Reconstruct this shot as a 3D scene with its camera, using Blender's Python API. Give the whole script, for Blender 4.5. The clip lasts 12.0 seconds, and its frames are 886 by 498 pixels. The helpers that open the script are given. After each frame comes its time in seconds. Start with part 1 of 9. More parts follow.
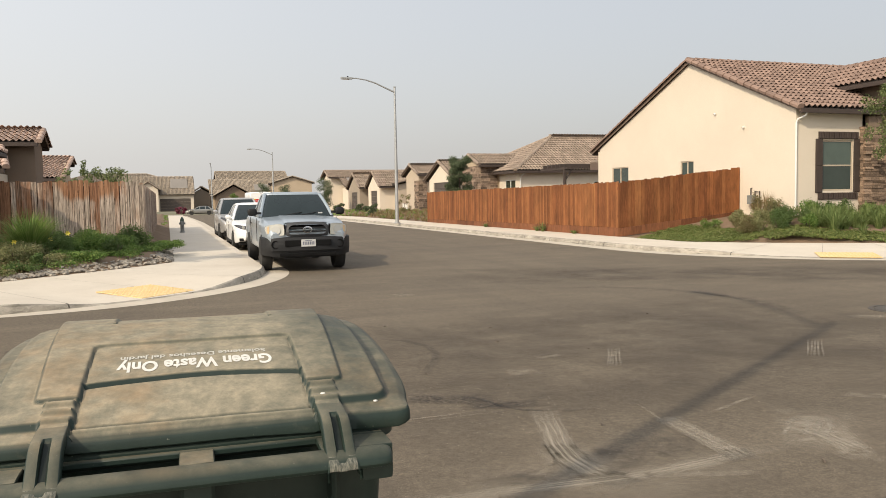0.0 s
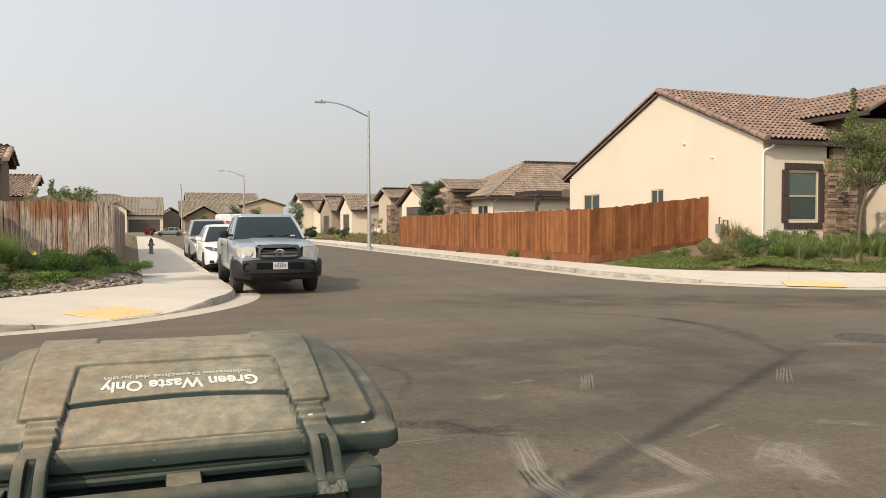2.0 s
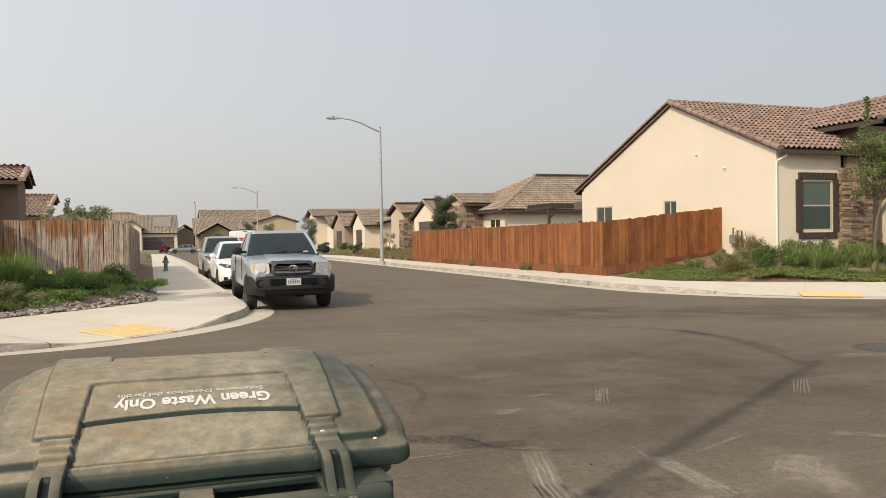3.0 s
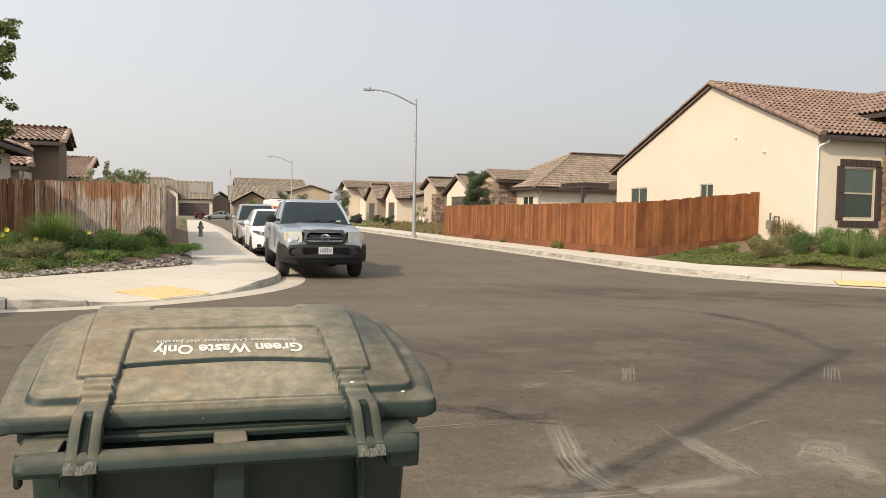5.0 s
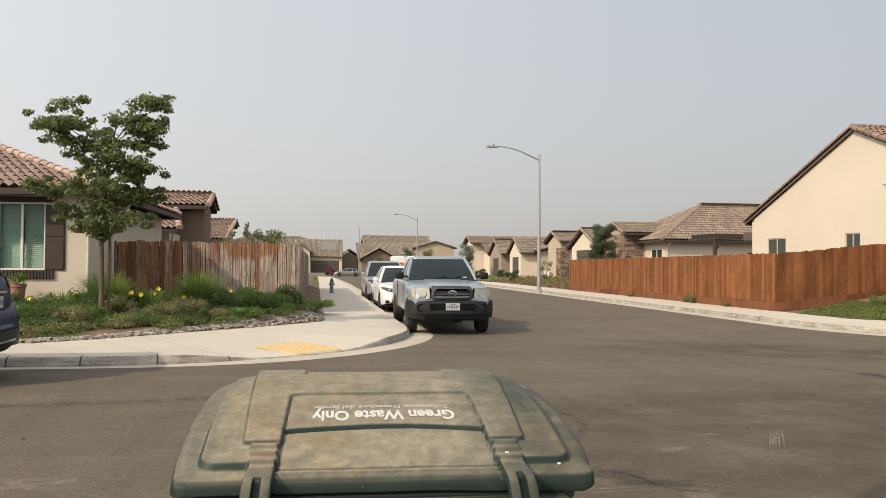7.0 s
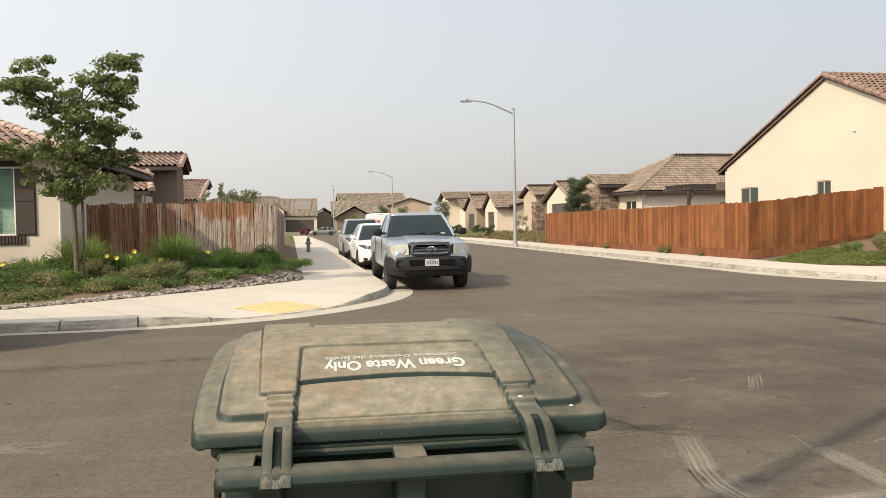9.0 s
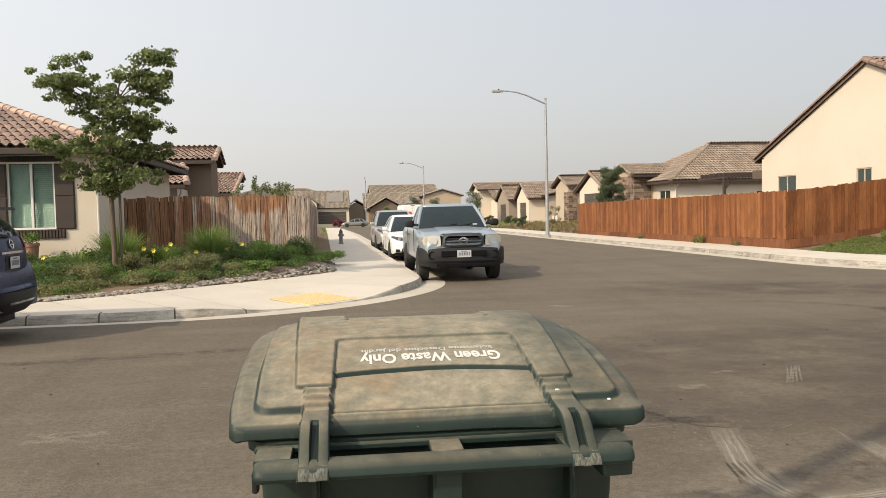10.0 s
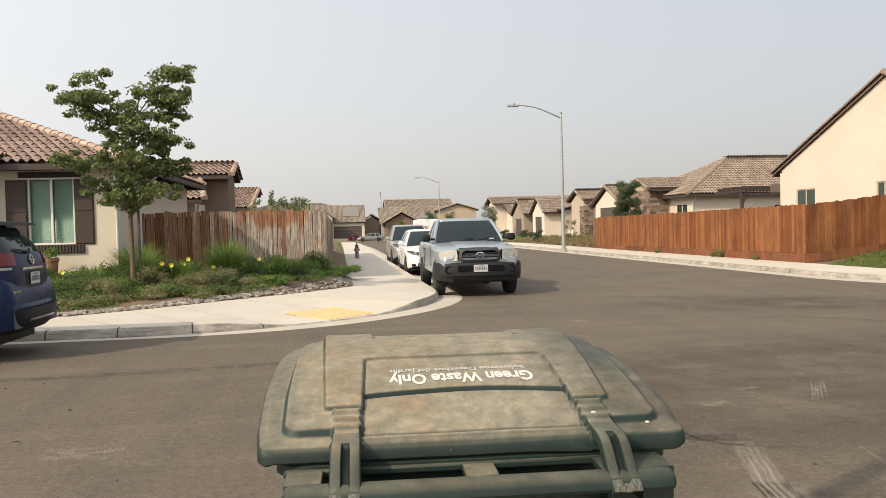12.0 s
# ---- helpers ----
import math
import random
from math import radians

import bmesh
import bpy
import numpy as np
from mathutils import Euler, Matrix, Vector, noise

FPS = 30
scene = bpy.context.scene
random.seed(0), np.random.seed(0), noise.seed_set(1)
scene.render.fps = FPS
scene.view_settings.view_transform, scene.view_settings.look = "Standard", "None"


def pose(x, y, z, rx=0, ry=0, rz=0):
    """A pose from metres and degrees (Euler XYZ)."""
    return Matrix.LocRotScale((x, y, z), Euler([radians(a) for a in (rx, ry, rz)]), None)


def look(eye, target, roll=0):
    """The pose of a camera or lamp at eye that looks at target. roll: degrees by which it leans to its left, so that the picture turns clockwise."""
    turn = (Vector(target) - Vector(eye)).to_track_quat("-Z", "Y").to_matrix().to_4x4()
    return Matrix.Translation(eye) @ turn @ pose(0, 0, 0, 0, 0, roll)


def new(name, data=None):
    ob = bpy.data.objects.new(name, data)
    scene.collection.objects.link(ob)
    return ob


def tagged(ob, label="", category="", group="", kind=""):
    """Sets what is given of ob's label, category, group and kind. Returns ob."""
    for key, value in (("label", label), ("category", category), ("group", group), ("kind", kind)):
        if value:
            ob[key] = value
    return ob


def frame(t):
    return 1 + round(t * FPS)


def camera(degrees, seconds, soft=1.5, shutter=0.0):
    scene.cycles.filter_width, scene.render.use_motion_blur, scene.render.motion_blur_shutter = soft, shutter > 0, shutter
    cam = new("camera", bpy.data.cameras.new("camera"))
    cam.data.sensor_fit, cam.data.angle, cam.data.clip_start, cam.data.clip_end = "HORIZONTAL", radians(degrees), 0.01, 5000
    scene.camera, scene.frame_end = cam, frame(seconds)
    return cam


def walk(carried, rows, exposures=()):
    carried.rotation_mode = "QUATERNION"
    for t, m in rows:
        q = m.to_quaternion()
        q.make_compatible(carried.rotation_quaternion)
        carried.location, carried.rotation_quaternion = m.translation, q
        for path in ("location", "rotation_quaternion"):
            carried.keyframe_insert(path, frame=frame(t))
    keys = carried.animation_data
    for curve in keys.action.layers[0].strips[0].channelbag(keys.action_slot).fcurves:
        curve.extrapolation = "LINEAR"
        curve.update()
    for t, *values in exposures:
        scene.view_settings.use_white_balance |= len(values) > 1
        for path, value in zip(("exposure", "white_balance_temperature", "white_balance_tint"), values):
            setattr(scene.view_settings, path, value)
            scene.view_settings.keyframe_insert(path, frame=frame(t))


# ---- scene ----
cam = camera(58.6, 12.0, 0.66)
PATH = [
    (0, (0.144, -0.01, 1.534), (0.799, 1.875, 1.404), -0.95),
    (0.5, (0.13, -0.008, 1.53), (0.748, 1.889, 1.391), -0.85),
    (1, (0.123, -0.008, 1.528), (0.728, 1.893, 1.386), -1.05),
    (1.5, (0.111, -0.023, 1.532), (0.783, 1.858, 1.428), -0.65),
    (2, (0.107, -0.008, 1.53), (0.832, 1.855, 1.462), -0.15),
    (2.5, (0.107, -0.023, 1.536), (0.825, 1.843, 1.5), -0.25),
    (3, (0.111, -0.016, 1.532), (0.806, 1.859, 1.5), -0.85),
    (3.5, (0.113, -0.01, 1.523), (0.765, 1.88, 1.448), -2.15),
    (3.7, (0.121, -0.02, 1.499), (0.747, 1.876, 1.39), -2.35),
    (5.3, (0.098, -0.04, 1.505), (0.708, 1.863, 1.414), 1.8),
    (5.5, (0.103, -0.014, 1.508), (0.7, 1.894, 1.44), 2.0),
    (6, (0.082, -0.038, 1.527), (0.601, 1.894, 1.542), 1.7),
    (6.5, (0.074, -0.011, 1.526), (0.432, 1.956, 1.571), 0.7),
    (6.7, (0.059, -0.016, 1.527), (0.375, 1.959, 1.571), 0.8),
    (8.3, (0.027, -0.029, 1.521), (0.408, 1.934, 1.522), -1.9),
    (8.5, (0.005, -0.027, 1.515), (0.39, 1.935, 1.485), -1.8),
    (9, (-0.02, -0.017, 1.513), (0.356, 1.946, 1.442), -0.9),
    (9.5, (-0.018, -0.014, 1.513), (0.331, 1.954, 1.432), -1.1),
    (10, (-0.024, -0.005, 1.515), (0.272, 1.971, 1.423), -1.3),
    (10.5, (-0.035, 0.004, 1.518), (0.229, 1.985, 1.438), -1.0),
    (11, (-0.058, 0.026, 1.523), (0.198, 2.008, 1.457), -1.0),
    (11.5, (-0.056, 0.035, 1.521), (0.2, 2.018, 1.459), -1.2),
    (12, (-0.05, 0.035, 1.521), (0.209, 2.017, 1.466), -1.4),
]
walk(cam, [(t, look(eye, target, roll)) for t, eye, target, roll in PATH],
     [(0.0, 0.0), (1.0, 0.05), (2.0, -0.03), (2.6, -0.10), (3.0, -0.12), (3.5, -0.08), (5.4, 0.03), (6.0, -0.10), (6.6, -0.17), (8.4, -0.05), (9.0, 0.09), (9.5, 0.01), (10.5, 0.05), (12.0, 0.04)])

# ---- daylight through smoke haze ----
SUN_DIR = Vector((0.844, 0.536, -0.70)).normalized()      # the way the light travels
world = bpy.data.worlds.new("world")
scene.world = world
world.use_nodes = True
wn = world.node_tree
wn.nodes.clear()
w_out = wn.nodes.new("ShaderNodeOutputWorld")
w_bg = wn.nodes.new("ShaderNodeBackground")
w_sky = wn.nodes.new("ShaderNodeTexSky")
w_sky.sky_type = "NISHITA"
w_sky.sun_disc = False
w_sky.sun_elevation = math.asin(-SUN_DIR.z)
w_sky.sun_rotation = math.atan2(-SUN_DIR.x, -SUN_DIR.y)
w_sky.air_density, w_sky.dust_density, w_sky.ozone_density = 1.0, 6.0, 1.0
w_mix = wn.nodes.new("ShaderNodeMix")
w_mix.data_type = "RGBA"
w_mix.inputs[0].default_value = 0.66                     # share of the grey smoke layer
wn.links.new(w_sky.outputs[0], w_mix.inputs[6])
w_tc = wn.nodes.new("ShaderNodeTexCoord")
w_sep = wn.nodes.new("ShaderNodeSeparateXYZ")
w_ramp = wn.nodes.new("ShaderNodeValToRGB")
wn.links.new(w_tc.outputs["Generated"], w_sep.inputs[0])
wn.links.new(w_sep.outputs[2], w_ramp.inputs[0])
w_ramp.color_ramp.elements[0].position = 0.0
w_ramp.color_ramp.elements[0].color = (6.2, 6.0, 5.75, 1)
w_ramp.color_ramp.elements[1].position = 0.42
w_ramp.color_ramp.elements[1].color = (6.35, 6.5, 6.6, 1)
# the smoke is brighter towards the sun's side
w_dot = wn.nodes.new("ShaderNodeVectorMath")
w_dot.operation = "DOT_PRODUCT"
w_dot.inputs[1].default_value = Vector((-SUN_DIR.x, -SUN_DIR.y, 0)).normalized()
wn.links.new(w_tc.outputs["Generated"], w_dot.inputs[0])
w_gain = wn.nodes.new("ShaderNodeMath")
w_gain.operation = "MULTIPLY_ADD"
w_gain.inputs[1].default_value, w_gain.inputs[2].default_value = 0.50, 1.25
wn.links.new(w_dot.outputs["Value"], w_gain.inputs[0])
w_smoke = wn.nodes.new("ShaderNodeVectorMath")
w_smoke.operation = "SCALE"
wn.links.new(w_ramp.outputs[0], w_smoke.inputs[0])
wn.links.new(w_gain.outputs[0], w_smoke.inputs["Scale"])
wn.links.new(w_smoke.outputs[0], w_mix.inputs[7])
wn.links.new(w_mix.outputs[2], w_bg.inputs[0])
w_bg.inputs[1].default_value = 0.155
wn.links.new(w_bg.outputs[0], w_out.inputs[0])

sun_data = bpy.data.lights.new("sun", "SUN")
sun_data.energy, sun_data.angle, sun_data.color = 3.55, radians(0.6), (1.0, 0.86, 0.66)
sun = new("sun", sun_data)
sun.matrix_world = look((-30, -20, 30), Vector((-30, -20, 30)) + SUN_DIR)

# ---- materials ----
def nodes_of(name):
    m = bpy.data.materials.new(name)
    m.use_nodes = True
    return m, m.node_tree, m.node_tree.nodes["Principled BSDF"]


def link(nt, a, b):
    nt.links.new(a, b)


def noise_node(nt, scale, detail=4.0, rough=0.55, coords="Object", stretch=(1, 1, 1), offset=(0, 0, 0)):
    tc = nt.nodes.new("ShaderNodeTexCoord")
    mp = nt.nodes.new("ShaderNodeMapping")
    mp.inputs["Scale"].default_value = stretch
    mp.inputs["Location"].default_value = offset
    nz = nt.nodes.new("ShaderNodeTexNoise")
    nz.inputs["Scale"].default_value = scale
    nz.inputs["Detail"].default_value = detail
    nz.inputs["Roughness"].default_value = rough
    link(nt, tc.outputs[coords], mp.inputs[0])
    link(nt, mp.outputs[0], nz.inputs["Vector"])
    return nz.outputs[0]


def ramp_node(nt, fac, stops):
    r = nt.nodes.new("ShaderNodeValToRGB")
    els = r.color_ramp.elements
    while len(els) < len(stops):
        els.new(0.5)
    for e, (p, c) in zip(els, stops):
        e.position = p
        e.color = (c, c, c, 1) if isinstance(c, (int, float)) else (*c, 1)
    link(nt, fac, r.inputs[0])
    return r.outputs[0]


def mix_node(nt, fac, a, b, blend="MIX"):
    m = nt.nodes.new("ShaderNodeMix")
    m.data_type = "RGBA"
    m.blend_type = blend
    for sock, v in ((m.inputs[0], fac), (m.inputs[6], a), (m.inputs[7], b)):
        if isinstance(v, (int, float)):
            sock.default_value = v
        elif isinstance(v, tuple):
            sock.default_value = (*v, 1)
        else:
            link(nt, v, sock)
    return m.outputs[2]


def math_node(nt, op, a, b=0.0):
    m = nt.nodes.new("ShaderNodeMath")
    m.operation = op
    for sock, v in zip(m.inputs, (a, b)):
        if isinstance(v, (int, float)):
            sock.default_value = v
        else:
            link(nt, v, sock)
    return m.outputs[0]


def bump(nt, bsdf, height, strength=0.3, dist=0.01):
    b = nt.nodes.new("ShaderNodeBump")
    b.inputs["Strength"].default_value = strength
    b.inputs["Distance"].default_value = dist
    link(nt, height, b.inputs["Height"])
    link(nt, b.outputs[0], bsdf.inputs["Normal"])


def varied(name, c1, c2, scale=3.0, fine=60.0, rough=0.8, metal=0.0, bump_s=0.2, bump_d=0.005, stretch=(1, 1, 1),
           per="", spread=0.25, c3=None, spec=0.5):
    """A two-scale varied surface. per: 'object' or 'island' adds a change of value from piece to piece."""
    m, nt, bs = nodes_of(name)
    big = noise_node(nt, scale, 4, 0.6, stretch=stretch)
    col = mix_node(nt, ramp_node(nt, big, [(0.32, 0.0), (0.68, 1.0)]), c1, c2)
    small = noise_node(nt, fine, 3, 0.6, stretch=stretch)
    if c3:
        col = mix_node(nt, ramp_node(nt, small, [(0.52, 0.0), (0.72, 0.85)]), col, c3)
    col = mix_node(nt, 0.55, col, ramp_node(nt, small, [(0.25, 0.62), (0.75, 1.0)]), "MULTIPLY")
    if per:
        if per == "object":
            r = nt.nodes.new("ShaderNodeObjectInfo").outputs["Random"]
        else:
            r = nt.nodes.new("ShaderNodeNewGeometry").outputs["Random Per Island"]
        col = mix_node(nt, 1.0, col, ramp_node(nt, r, [(0.0, 1.0 - spread), (1.0, 1.0)]), "MULTIPLY")
    link(nt, col, bs.inputs["Base Color"])
    bs.inputs["Roughness"].default_value = rough
    bs.inputs["Metallic"].default_value = metal
    bs.inputs["Specular IOR Level"].default_value = spec
    if bump_s:
        bump(nt, bs, small, bump_s, bump_d)
    return m


def asphalt_material():
    m, nt, bs = nodes_of("asphalt")
    grain = noise_node(nt, 70, 5, 0.75)
    coarse = noise_node(nt, 18, 6, 0.75)
    speck = noise_node(nt, 230, 2, 0.5)
    patch = noise_node(nt, 0.45, 5, 0.65)
    blot = noise_node(nt, 1.7, 6, 0.7, offset=(4, 1, 0))
    streak = noise_node(nt, 0.9, 5, 0.65, stretch=(0.25, 1.6, 1))
    streak2 = noise_node(nt, 0.8, 5, 0.65, stretch=(1.8, 0.16, 1), offset=(3, 9, 0))
    dust = noise_node(nt, 2.6, 7, 0.72, offset=(7, 2, 0))
    lane = noise_node(nt, 0.16, 4, 0.6, stretch=(1.0, 2.2, 1), offset=(2, 5, 0))
    col = mix_node(nt, ramp_node(nt, patch, [(0.3, 0.0), (0.7, 1.0)]), (0.1341, 0.1071, 0.0765), (0.1674, 0.1341, 0.0963))
    col = mix_node(nt, ramp_node(nt, lane, [(0.42, 0.0), (0.62, 0.55)]), col, (0.1107, 0.0891, 0.0657))
    col = mix_node(nt, ramp_node(nt, streak, [(0.46, 0.0), (0.72, 0.6)]), col, (0.2016, 0.1620, 0.1170))
    col = mix_node(nt, ramp_node(nt, streak2, [(0.50, 0.0), (0.72, 0.5)]), col, (0.0936, 0.0765, 0.0585))
    col = mix_node(nt, ramp_node(nt, blot, [(0.56, 0.0), (0.74, 0.45)]), col, (0.0864, 0.0702, 0.0522))
    col = mix_node(nt, ramp_node(nt, dust, [(0.58, 0.0), (0.78, 0.5)]), col, (0.2529, 0.2043, 0.1458))
    col = mix_node(nt, 0.9, col, ramp_node(nt, coarse, [(0.36, 0.66), (0.64, 1.09)]), "MULTIPLY")
    col = mix_node(nt, 0.9, col, ramp_node(nt, grain, [(0.34, 0.66), (0.66, 1.08)]), "MULTIPLY")
    # worn places where the pale stones of the mix stand out
    cell = nt.nodes.new("ShaderNodeTexVoronoi")
    cell.inputs["Scale"].default_value = 95
    tco = nt.nodes.new("ShaderNodeTexCoord")
    link(nt, tco.outputs["Object"], cell.inputs["Vector"])
    csep = nt.nodes.new("ShaderNodeSeparateXYZ")
    link(nt, cell.outputs["Color"], csep.inputs[0])
    stone = ramp_node(nt, csep.outputs[0], [(0.66, 0.0), (0.80, 1.0)])
    worn = ramp_node(nt, noise_node(nt, 0.75, 5, 0.7, offset=(9, 3, 0)), [(0.46, 0.05), (0.70, 0.42)])
    col = mix_node(nt, math_node(nt, "MULTIPLY", stone, worn), col, (0.2574, 0.2115, 0.1530))
    pit = ramp_node(nt, csep.outputs[1], [(0.80, 0.0), (0.88, 0.22)])
    col = mix_node(nt, pit, col, (0.0639, 0.0522, 0.0396))
    col = mix_node(nt, ramp_node(nt, speck, [(0.60, 0.0), (0.70, 0.5)]), col, (0.3024, 0.2529, 0.1845))
    link(nt, col, bs.inputs["Base Color"])
    bs.inputs["Roughness"].default_value = 0.9
    bs.inputs["Specular IOR Level"].default_value = 0.3
    bump(nt, bs, math_node(nt, "ADD", grain, coarse), 0.6, 0.006)
    return m


def dust_decal(name, color, amount, scale=9.0, bars=0.0, bar_dir=(1, 0, 0)):
    """A thin film of dust or rubber whose edge is broken up by noise; UV runs 0..1 over the mark."""
    m, nt, bs = nodes_of(name)
    bs.inputs["Base Color"].default_value = (*color, 1)
    bs.inputs["Roughness"].default_value = 0.95
    tc = nt.nodes.new("ShaderNodeTexCoord")
    sp = nt.nodes.new("ShaderNodeSeparateXYZ")
    link(nt, tc.outputs["UV"], sp.inputs[0])

    def edge(v):
        d = math_node(nt, "ABSOLUTE", math_node(nt, "SUBTRACT", v, 0.5))
        return math_node(nt, "SUBTRACT", 1.0, math_node(nt, "MULTIPLY", d, 2.0))
    e = math_node(nt, "MINIMUM", edge(sp.outputs[0]), edge(sp.outputs[1]))
    soft = ramp_node(nt, e, [(0.0, 0.0), (0.5, 1.0)])
    if bars:
        nz = ramp_node(nt, noise_node(nt, 1.0, 5, 0.7, "UV", (3.5, 13, 1)), [(0.36, 0.05), (0.60, 1.0)])
    else:
        nz = ramp_node(nt, noise_node(nt, scale, 6, 0.7), [(0.38, 0.0), (0.62, 1.0)])
    a = math_node(nt, "MULTIPLY", math_node(nt, "MULTIPLY", soft, nz), amount)
    if bars:
        wv = nt.nodes.new("ShaderNodeTexWave")
        wv.inputs["Scale"].default_value = bars
        wv.inputs["Distortion"].default_value = 0.8
        wv.bands_direction = "Y"
        link(nt, tc.outputs["UV"], wv.inputs["Vector"])
        a = math_node(nt, "MULTIPLY", a, ramp_node(nt, wv.outputs[1], [(0.25, 0.38), (0.65, 1.0)]))
    link(nt, a, bs.inputs["Alpha"])
    return m


def concrete_material():
    m, nt, bs = nodes_of("pavement_concrete")
    big = noise_node(nt, 0.7, 5, 0.65)
    mid = noise_node(nt, 5, 5, 0.7)
    fine = noise_node(nt, 120, 3, 0.6)
    col = mix_node(nt, ramp_node(nt, big, [(0.3, 0.0), (0.7, 1.0)]), (0.53, 0.468, 0.385), (0.60, 0.538, 0.45))
    col = mix_node(nt, ramp_node(nt, mid, [(0.56, 0.0), (0.8, 0.45)]), col, (0.39, 0.34, 0.275))
    col = mix_node(nt, 0.5, col, ramp_node(nt, fine, [(0.25, 0.75), (0.7, 1.0)]), "MULTIPLY")
    link(nt, col, bs.inputs["Base Color"])
    bs.inputs["Roughness"].default_value = 0.88
    bump(nt, bs, fine, 0.25, 0.003)
    return m


def kerb_material():
    m, nt, bs = nodes_of("kerb_concrete")
    big = noise_node(nt, 1.6, 5, 0.7)
    fine = noise_node(nt, 60, 4, 0.6)
    runs = noise_node(nt, 2.4, 6, 0.7, stretch=(1, 1, 9), offset=(3, 1, 0))
    chips = noise_node(nt, 7, 6, 0.75, stretch=(1, 1, 3), offset=(6, 2, 4))
    col = mix_node(nt, ramp_node(nt, big, [(0.38, 0.0), (0.66, 1.0)]), (0.25, 0.225, 0.185), (0.44, 0.40, 0.335))
    col = mix_node(nt, ramp_node(nt, runs, [(0.50, 0.0), (0.66, 0.75)]), col, (0.105, 0.097, 0.078))
    col = mix_node(nt, ramp_node(nt, chips, [(0.58, 0.0), (0.68, 0.8)]), col, (0.62, 0.575, 0.49))
    col = mix_node(nt, 0.6, col, ramp_node(nt, fine, [(0.25, 0.65), (0.7, 1.0)]), "MULTIPLY")
    link(nt, col, bs.inputs["Base Color"])
    bs.inputs["Roughness"].default_value = 0.9
    bump(nt, bs, math_node(nt, "ADD", fine, chips), 0.35, 0.005)
    return m


def wood_material(name, a, b, c, grey=0.0, spread=0.45):
    m, nt, bs = nodes_of(name)
    r = nt.nodes.new("ShaderNodeObjectInfo").outputs["Random"]
    tone = ramp_node(nt, r, [(0.0, a), (0.5, b), (1.0, c)])

    def placed(scale, detail, rough, stretch, offset=(0, 0, 0)):
        g = nt.nodes.new("ShaderNodeNewGeometry")
        mp_ = nt.nodes.new("ShaderNodeMapping")
        mp_.inputs["Scale"].default_value = stretch
        mp_.inputs["Location"].default_value = offset
        nz = nt.nodes.new("ShaderNodeTexNoise")
        nz.inputs["Scale"].default_value = scale
        nz.inputs["Detail"].default_value = detail
        nz.inputs["Roughness"].default_value = rough
        link(nt, g.outputs["Position"], mp_.inputs[0])
        link(nt, mp_.outputs[0], nz.inputs["Vector"])
        return nz.outputs[0]
    grain = placed(7, 6, 0.65, (9, 9, 0.5))
    col = mix_node(nt, 0.8, tone, ramp_node(nt, grain, [(0.28, 1.0 - spread), (0.66, 1.0)]), "MULTIPLY")
    if grey:
        # sun-bleached patches, and damp brown boards near the top rail
        tc = nt.nodes.new("ShaderNodeNewGeometry")
        big = nt.nodes.new("ShaderNodeTexNoise")
        big.inputs["Scale"].default_value = 1.3
        big.inputs["Detail"].default_value = 5
        big.inputs["Roughness"].default_value = 0.65
        mp = nt.nodes.new("ShaderNodeMapping")
        mp.inputs["Scale"].default_value = (2.4, 2.4, 0.45)
        link(nt, tc.outputs["Position"], mp.inputs[0])
        link(nt, mp.outputs[0], big.inputs["Vector"])
        sep = nt.nodes.new("ShaderNodeSeparateXYZ")
        link(nt, tc.outputs["Position"], sep.inputs[0])
        # sprinklers bleached the boards past one end; a red patch stays along the top
        f = ramp_node(nt, math_node(nt, "ADD", math_node(nt, "MULTIPLY", sep.outputs[0], 0.7), 2.9), [(0.0, 0.15), (1.0, 0.92)])
        f = math_node(nt, "SUBTRACT", math_node(nt, "MULTIPLY", f, 1.25), 0.32)
        dx = math_node(nt, "MULTIPLY", math_node(nt, "ADD", sep.outputs[0], 1.75), 1.1)
        arch = math_node(nt, "MAXIMUM", math_node(nt, "SUBTRACT", 1.0, math_node(nt, "MULTIPLY", dx, dx)), 0.0)
        high = math_node(nt, "MULTIPLY", math_node(nt, "MAXIMUM", math_node(nt, "SUBTRACT", sep.outputs[2], 1.55), 0.0), 4.5)
        f = math_node(nt, "SUBTRACT", f, math_node(nt, "MULTIPLY", arch, high))
        f = math_node(nt, "ADD", f, math_node(nt, "MULTIPLY", math_node(nt, "SUBTRACT", big.outputs[0], 0.5), 2.2))
        f = math_node(nt, "ADD", f, math_node(nt, "MULTIPLY", math_node(nt, "SUBTRACT", r, 0.5), 1.0))
        streaks = ramp_node(nt, grain, [(0.36, 0.30), (0.56, 1.0)])
        bleached = mix_node(nt, 1.0, (0.62, 0.54, 0.455), streaks, "MULTIPLY")
        col = mix_node(nt, ramp_node(nt, f, [(0.2, 0.05), (0.85, grey)]), col, bleached)
    band = placed(3, 4, 0.6, (13, 13, 0.25) if grey else (0.8, 0.8, 0.35), (5, 1, 2))
    col = mix_node(nt, 1.0, col, ramp_node(nt, band, [(0.34, 0.42), (0.62, 1.12)] if grey else [(0.34, 0.72), (0.64, 1.10)]), "MULTIPLY")
    r2 = math_node(nt, "FRACT", math_node(nt, "MULTIPLY", r, 37.0))
    col = mix_node(nt, 1.0, col, ramp_node(nt, r2, [(0.0, 0.70 if grey else 0.80), (1.0, 1.0)]), "MULTIPLY")
